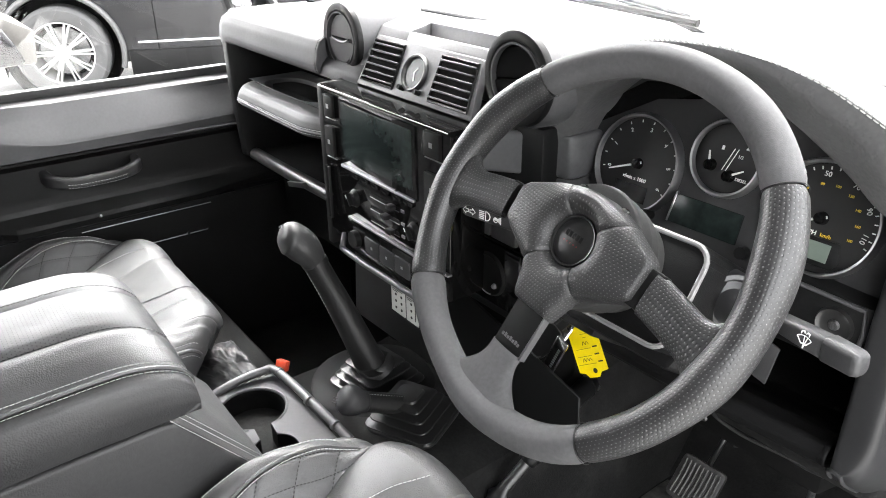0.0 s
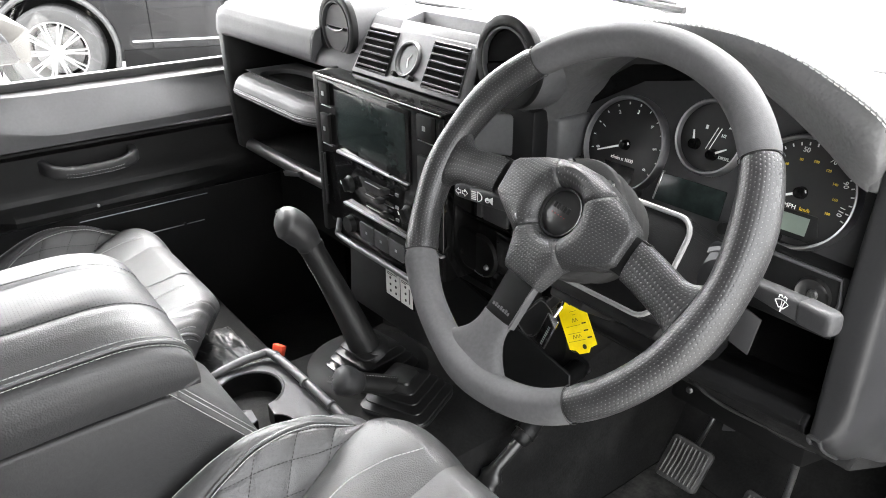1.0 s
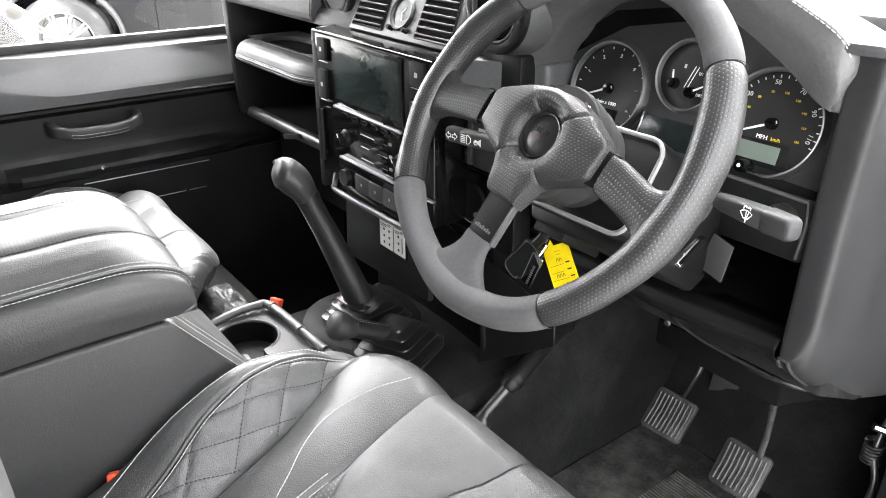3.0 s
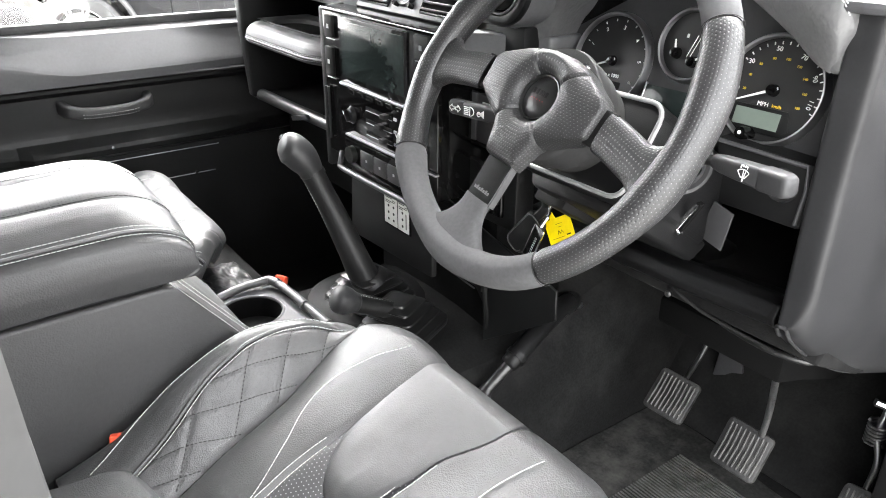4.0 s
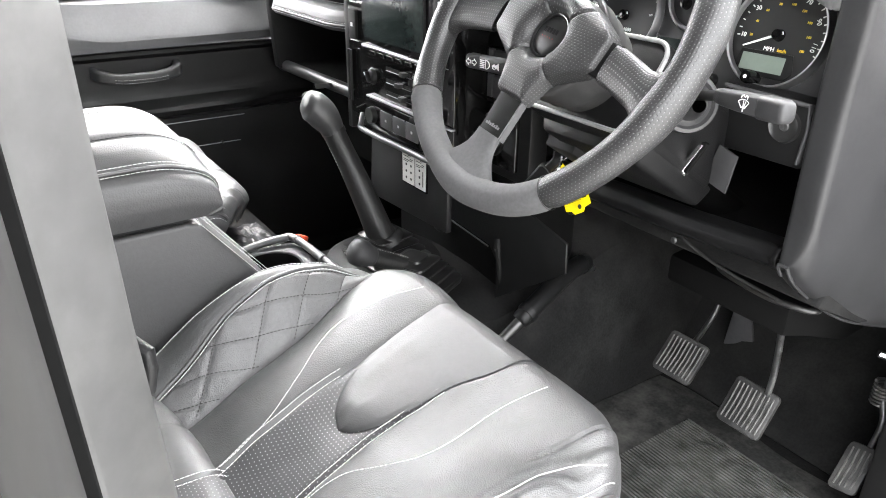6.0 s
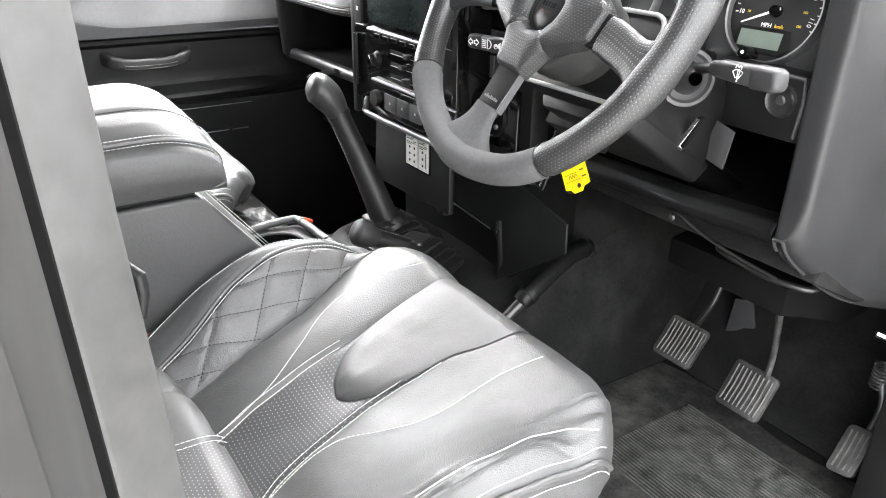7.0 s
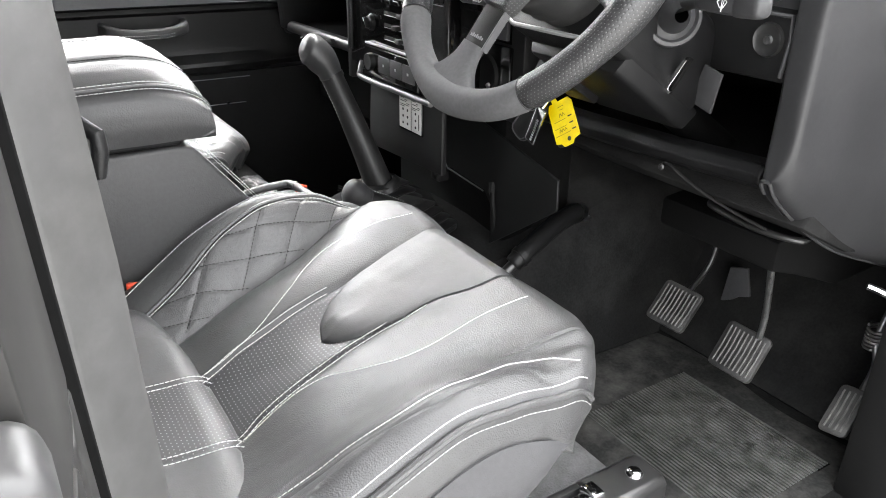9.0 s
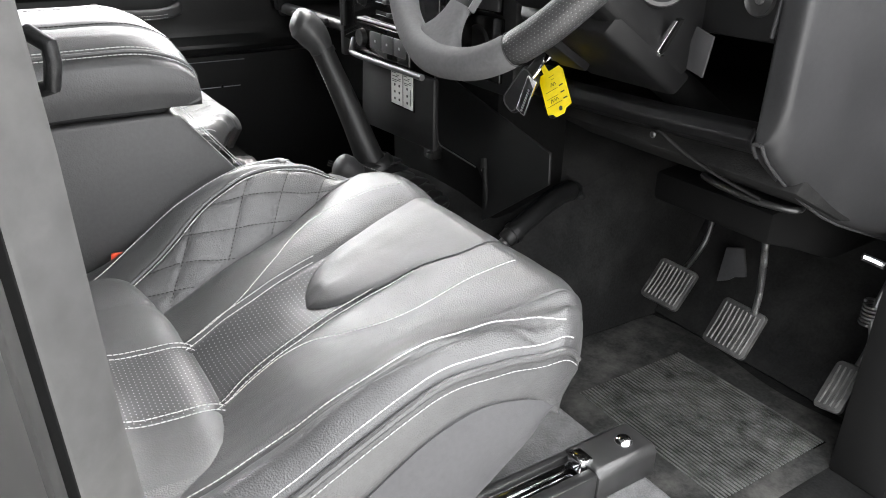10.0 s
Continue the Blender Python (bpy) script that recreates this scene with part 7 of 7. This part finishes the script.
# ---- handbrake ----
hb = thing("handbrake", (0.205, 0.60, 0.12), "black handbrake lever with rubber gaiter beside the tunnel", "handbrake")
part("lever", tube([(0.208, 0.602, 0.195), (0.213, 0.655, 0.236)], 0.0085, 12), SATIN, hb)
part("grip", tube(smooth_line([(0.211, 0.640, 0.225), (0.2125, 0.655, 0.237), (0.203, 0.700, 0.254), (0.190, 0.750, 0.266), (0.181, 0.790, 0.268)], 5), [0.0125, 0.014] + [0.0140 + 0.0015 * i / 18 for i in range(19)], 16), PLASTIC, hb, "black moulded grip")
part("grip_ring", tube([(0.2125, 0.650, 0.234), (0.2125, 0.658, 0.2385)], 0.0165, 16), PLASTIC, hb)
part("grip_end", tube([(0.182, 0.786, 0.268), (0.178, 0.802, 0.266)], [0.0165, 0.013], 16), PLASTIC, hb)
part("button", tube([(0.180, 0.800, 0.258), (0.176, 0.818, 0.250)], 0.006, 10), SILVER, hb)
gl = []
for i in range(13):
    k = i / 12
    gl.append((0.206 + 0.002 * k, 0.545 + 0.060 * k, 0.115 + 0.085 * k))
part("gaiter", tube(gl, [0.036 - 0.026 * (i / 12) + (0.004 if i % 3 == 1 else -0.001) for i in range(13)], 20, flat=0.8), GAITER, hb, "pleated rubber gaiter", sharp=75)

# ---- pedals ----
def pedal(name, label, c, right, up, w, h, ribs, arm):
    p = thing(name, c, label, "pedal", "pedals")
    m = icon_plane(c, right, up)
    bm = prism(rounded(w, h, 0.007, 4), -0.010, 0.0, "z", 0.0015, 2, m)
    part("pad", bm, PEDAL_PAD, p, "worn ribbed rubber pad")
    for i in range(ribs):
        x = -w / 2 + w * (i + 1) / (ribs + 1)
        part("rib", tube([m @ Vector((x, -h * 0.40, 0.0008)), m @ Vector((x + 0.0012, 0, 0.0014)), m @ Vector((x, h * 0.40, 0.0008))], 0.0013, 6), PEDAL_RUBBER, p)
    part("pad_plate", prism(rounded(w * 0.9, h * 0.9, 0.004, 3), -0.013, -0.010, "z", 0, 1, m), WORN, p)
    part("arm", tube(smooth_line(arm, 5), 0.0044, 10), WORN if name != "clutch_pedal" else SATIN, p, "worn steel pedal arm")
    return p


pedal("clutch_pedal", "square clutch pedal with worn ribbed rubber", (0.338, 0.861, 0.153), (0.062, 0.006, -0.003), (0.0, 0.62, 0.79), 0.066, 0.068, 9, [(0.340, 0.870, 0.160), (0.330, 0.92, 0.175), (0.329, 0.95, 0.215), (0.33, 0.95, 0.30)])
pedal("brake_pedal", "square brake pedal with worn ribbed rubber", (0.470, 0.846, 0.148), (0.062, 0.004, -0.003), (0.0, 0.55, 0.83), 0.066, 0.070, 9, [(0.484, 0.866, 0.168), (0.491, 0.856, 0.21), (0.502, 0.832, 0.265), (0.512, 0.806, 0.322)])
pedal("accelerator_pedal", "narrow accelerator pedal with worn ribbed rubber", (0.6005, 0.902, 0.1085), (0.032, 0.002, 0.004), (-0.005, 0.55, 0.83), 0.036, 0.070, 4, [(0.604, 0.93, 0.130), (0.596, 0.965, 0.155), (0.580, 0.985, 0.19), (0.58, 1.02, 0.26)])
part("spring", tube([(0.578 + 0.012 * math.cos(i * 0.7), 0.985 + 0.012 * math.sin(i * 0.7), 0.165 + 0.0006 * i) for i in range(60)], 0.0022, 6), WORN, bpy.data.objects["accelerator_pedal"], "coiled return spring")

pb = thing("pedal_box", (0.42, 0.88, 0.30), "black steel pedal box under the dashboard", "bracket")
part("housing", prism([(0.800, 0.305), (0.800, 0.345), (0.95, 0.36), (1.12, 0.33), (1.12, 0.25), (0.96, 0.245), (0.86, 0.285)], 0.335, 0.520, "x", 0.006, 2), VOID, pb)
part("stop_plate", prism([(0.292, 0.150), (0.324, 0.161), (0.3385, 0.113), (0.318, 0.104), (0.308, 0.094), (0.2855, 0.081)], 1.056, 1.062, "y", 0.001), PLASTIC_DASH, pb, "flat grey reinforcement plate")
hk = thing("door_check", (0.625, 0.85, 0.31), "small bright metal clip on the kick panel", "clip")
part("clip", tube([(0.612, 0.842, 0.318), (0.622, 0.850, 0.314), (0.634, 0.852, 0.312)], 0.0045, 8), CHROME, hk)
solid("kick_panel", box((0.625, 0.88, 0.0), (0.70, 1.26, 0.36), 0.006), PLASTIC_DARK, "black kick panel beside the accelerator", "panel")

# heel pad of fine rubber ribs on the floor
hm = thing("heel_mat", (0.464, 0.813, 0.001), "ribbed rubber heel mat, dusty, on the footwell floor", "mat")
# near-black base gives the dark between the ribs
part("base", box((0.331, 0.700, 0.0005), (0.597, 0.925, 0.004), 0.001, 1), VOID, hm)
for i in range(37):
    y = 0.7045 + 0.0060 * i
    part("rib", prism([(y - 0.0015, 0.0035), (y + 0.0015, 0.0035), (y + 0.0011, 0.0062), (y - 0.0011, 0.0062)], 0.334, 0.594, "x"), MATPAD, hm)


def carpet_edge(u, v):
    x = 0.218 + 0.41 * u
    y = 0.52 + (0.465 + 0.012 * math.sin(7 * u)) * v
    return (x, y, 0.0015 + 0.0035 * math.sin(math.pi * min(1, v * 1.02)) ** 0.3 + 0.0015 * noise.noise((x * 14, y * 14, 0)))


solid("floor_covering", sheet(carpet_edge, 30, 30), FELT_FLOOR, "black felt floor covering", "floor", sharp=180)

# ---- outside: bonnet, wiper, mirror, parked vehicles ----
bonnet = thing("bonnet", (0.0, 1.5, 0.60), "bonnet seen through the windscreen, coloured pale for sky glare", "bonnet")
# pale paint stands in for sky glare on bonnet and wings
PAINT_GLARE = surf("glare_pale_paint", (0.74, 0.74, 0.745), 0.35, metal=0.0, coat=0.5, mottle=0.05, rvar=0.05)
part("panel", thicken(sheet(lambda u, v: (-0.66 + 1.32 * u, 1.27 + 0.95 * v, 0.700 - 0.035 * v - 0.06 * (2 * u - 1) ** 8 - 0.05 * v ** 6), 24, 12), 0.004), PAINT_GLARE, bonnet, "panel with the glare in its pale colour")
part("wing_top", box((0.62, 1.24, 0.50), (0.80, 2.2, 0.665), 0.02, 3), PAINT_GLARE, bonnet)
part("wing_top", box((-0.80, 1.24, 0.50), (-0.62, 2.2, 0.665), 0.02, 3), PAINT_GLARE, bonnet)
part("hinge", box((0.40, 0.93, 0.728), (0.47, 1.02, 0.744), 0.004), PLASTIC_DARK, bonnet)
part("grille", box((-0.66, 2.15, 0.0), (0.66, 2.24, 0.64), 0.02), PLASTIC_DARK, bonnet)

wiper = thing("windscreen_wiper", (0.24, 0.93, 0.735), "black windscreen wiper resting low on the glass", "wiper")
part("blade", tube([(-0.16, 0.872, 0.806), (0.02, 0.8835, 0.798), (0.215, 0.894, 0.786)], 0.0052, 8), PLASTIC_DARK, wiper)
part("blade_frame", tube(smooth_line([(-0.10, 0.876, 0.811), (0.03, 0.890, 0.806), (0.10, 0.893, 0.805), (0.20, 0.899, 0.792)], 5), 0.004, 8), SATIN, wiper)
part("arm", tube(smooth_line([(0.05, 0.894, 0.808), (0.14, 0.910, 0.790), (0.22, 0.930, 0.762), (0.262, 0.940, 0.738)], 6), [0.004] * 6 + [0.005] * 6 + [0.009] * 7, 8), SATIN, wiper)

mir = thing("door_mirror", (-0.87, 0.76, 0.70), "black door mirror outside the passenger window", "mirror")
part("shell", prism(rounded(0.15, 0.20, 0.04, 5, -0.90, 0.79), 0.770, 0.83, "y", 0.015, 3), PLASTIC, mir)
part("glass", prism(rounded(0.13, 0.17, 0.03, 5, -0.90, 0.79), 0.764, 0.769, "y", 0.001, 1), CHROME, mir, "mirror glass")
part("arm", tube([(-0.72, 0.80, 0.66), (-0.80, 0.81, 0.70), (-0.86, 0.80, 0.74)], 0.012, 8), PLASTIC, mir)


def road_wheel(m, r, rim_r_, spokes, owner, width=0.24, shine=ALLOY):
    """Tyre and spoked rim; local z is the axle, outwards."""
    w = part("wheel", lathe([(rim_r_, -width * 0.5), (r - 0.03, -width * 0.5), (r - 0.006, -width * 0.42), (r, -width * 0.30), (r, width * 0.30), (r - 0.006, width * 0.42), (r - 0.03, width * 0.5), (rim_r_ + 0.015, width * 0.49), (rim_r_, width * 0.46)], 56, m), TYRE, owner, "black tyre on a silver alloy rim")
    for k in range(3):
        z = width * (-0.2 + 0.2 * k)
        part("tread_groove", lathe([(r - 0.004, z - 0.008), (r + 0.0006, z - 0.006), (r + 0.0006, z + 0.006), (r - 0.004, z + 0.008)], 48, m), PLASTIC_DARK, w)
    part("rim", lathe([(rim_r_ - 0.02, -width * 0.4), (rim_r_ - 0.012, width * 0.30), (rim_r_ - 0.006, width * 0.47), (rim_r_ + 0.006, width * 0.48), (rim_r_ + 0.008, width * 0.44)], 56, m), shine, w, "silver rim")
    part("brake_disc", lathe([(0.06, -0.01), (rim_r_ * 0.78, -0.01), (rim_r_ * 0.78, -0.03)], 40, m), WORN, w)
    part("barrel", lathe([(rim_r_ - 0.014, -width * 0.4), (0.02, -width * 0.38)], 40, m), PLASTIC_DARK, w)
    for i in range(spokes):
        for d in (-4.5, 4.5):
            t = m @ pose(0, 0, 0, 0, 0, 360 / spokes * i + d)
            part("spoke", prism([(0.035, -0.010), (rim_r_ - 0.008, -0.0085), (rim_r_ - 0.008, 0.0085), (0.035, 0.010)], width * 0.28, width * 0.42, "z", 0.003, 2, t), shine, w)
    part("hub_cap", lathe([(0, width * 0.45), (0.03, width * 0.44), (0.062, width * 0.38), (0.07, width * 0.25)], 32, m), shine, w)
    return w


# black estate parked beyond the passenger window; local x along it, y outwards to us, z up
SM = Matrix.Translation((-6.35, 1.36, GZ)) @ pose(0, 0, 0, 0, 0, 68)
suv = thing("parked_car", (-6.35, 1.36, GZ), "glossy black car with silver multi-spoke wheels parked outside", "car")
side_lo = [(-0.95, 0.42), (-0.90, 0.30), (-0.46, 0.28)]
arch = [(0.470 * math.cos(radians(a)), 0.35 + 0.470 * math.sin(radians(a))) for a in range(190, -11, -10)]
arch2 = [(2.85 + x, z) for x, z in arch]
outline = side_lo + arch + [(0.50, 0.24), (2.36, 0.24)] + arch2 + [(3.35, 0.28), (3.70, 0.34), (3.78, 0.60), (3.70, 0.92), (3.30, 1.02), (2.55, 1.08), (1.70, 1.60), (0.2, 1.66), (-0.70, 1.55), (-0.95, 1.10)]


def sided(poly, y0, y1, bevel=0.0, seg=2):
    """Side outline in (along, up), from y0 (far) to y1 (near)."""
    return prism(poly, -y1, -y0, "y", bevel, seg, SM)


part("body", sided(outline, -1.75, 0.0, 0.02, 3), PAINT_BLACK, suv, "glossy black bodywork")
for c in (0.0, 2.85):
    pts = [SM @ Vector((c + 0.492 * math.cos(radians(a)), -0.004, 0.35 + 0.492 * math.sin(radians(a)))) for a in range(190, -19, -8)]
    part("arch_trim", tube(pts, 0.032, 8, flat=0.8), surf("grey_arch_plastic", (0.075, 0.075, 0.075), 0.5, mottle=0.1), suv, "grey plastic wheel arch trim")
    part("arch_liner", lathe([(0.470, -0.02), (0.470, 0.50), (0.05, 0.50)], 40, SM @ pose(c, 0.0, 0.35) @ pose(0, 0, 0, -90, 0, 0)), PLASTIC_DARK, suv)
    road_wheel(SM @ pose(c, 0.10, 0.35) @ pose(0, 0, 0, 90, 0, 0), 0.385, 0.255, 10, suv, 0.30)
part("sill_strip", sided([(0.62, 0.400), (2.30, 0.400), (2.30, 0.422), (0.62, 0.418)], 0.001, 0.012, 0.003), CHROME, suv, "bright sill strip")
# sill runs low, its dark lower part standing in for the car's shadow
part("sill", sided([(0.53, 0.10), (2.34, 0.10), (2.34, 0.34), (0.53, 0.34)], -0.05, 0.02, 0.012), PLASTIC_DARK, suv)
part("side_crease", sided([(0.50, 0.66), (2.60, 0.70), (2.60, 0.715), (0.50, 0.672)], -0.01, 0.008, 0.004), PAINT_BLACK, suv)
for x0, x1 in ((0.05, 0.75), (0.82, 1.62)):
    part("side_window", sided([(x0, 1.08), (x1 + 0.05, 1.08), (x1 - 0.10, 1.52), (x0, 1.55)], 0.0, 0.006, 0.003), GLOSS, suv, "dark side window")
part("door_handle", sided([(1.15, 0.92), (1.32, 0.92), (1.32, 0.95), (1.15, 0.95)], 0.0, 0.03, 0.008), PAINT_BLACK, suv)
part("door_gap", sided([(0.78, 0.32), (0.79, 0.32), (0.79, 1.06), (0.78, 1.06)], 0.0, 0.003), PLASTIC_DARK, suv)

# rear corner of another dark car between the window and the black one
car2 = thing("parked_car", (-4.3, 0.3, GZ), "dark car with a pale lower corner parked close by", "car")
part("bumper", prism([(-1.2, 0.30), (0.675, 0.272), (0.724, 0.182), (0.766, 0.064), (0.745, 0.044), (-1.2, -0.02)], -5.0, -4.2, "x", 0.03, 3), PAINT_BLACK, car2, "dark bumper corner")
part("lower_corner", prism([(0.60, 0.318), (0.687, 0.320), (0.868, 0.215), (0.848, 0.017), (0.79, 0.013), (0.70, 0.05)], -5.0, -4.35, "x", 0.02, 2), surf("pale_tan_plastic", (0.07, 0.066, 0.06), 0.6, mottle=0.15, mscale=6), car2, "pale tan lower corner")
part("wheel", lathe([(0.0, 0.05), (0.2, 0.06), (0.28, 0.0), (0.28, -0.18), (0, -0.18)], 32, Matrix.Translation((-4.32, -0.20, GZ + 0.28)) @ pose(0, 0, 0, 0, 90, 0)), TYRE, car2)

# white van ahead
VM = Matrix.Translation((-5.85, 8.0, GZ)) @ pose(0, 0, 0, 0, 0, 28)
van = thing("white_van", (-5.85, 8.0, GZ), "white van parked ahead of the bonnet", "van")
varch = [(0.40 * math.cos(radians(a)), 0.34 + 0.40 * math.sin(radians(a))) for a in range(190, -11, -20)]
part("body", prism([(-2.2, 0.40), (-0.5, 0.30)] + varch + [(0.55, 0.30), (2.7, 0.32), (2.8, 0.9), (2.2, 1.2), (1.6, 2.0), (-2.2, 2.1)], 0.0, 1.8, "y", 0.03, 2, VM), PAINT_WHITE, van, "white van body")
part("sill", prism([(-2.2, 0.28), (-0.45, 0.28), (-0.45, 0.40), (-2.2, 0.42)], -0.012, 0.1, "y", 0.01, 1, VM), PLASTIC, van)
part("side_window", prism([(0.6, 1.25), (1.7, 1.25), (1.45, 1.85), (0.6, 1.85)], -0.008, 0.05, "y", 0.004, 1, VM), GLOSS, van)
road_wheel(VM @ pose(0, 0.10, 0.33) @ pose(0, 0, 0, 90, 0, 0), 0.33, 0.21, 7, van, 0.21)
post = thing("gate_post", (-9.2, 7.6, GZ), "dark gate post beyond the van", "post")
part("shaft", box((-9.28, 7.52, GZ), (-9.12, 7.68, 1.6), 0.02), PLASTIC_DARK, post)
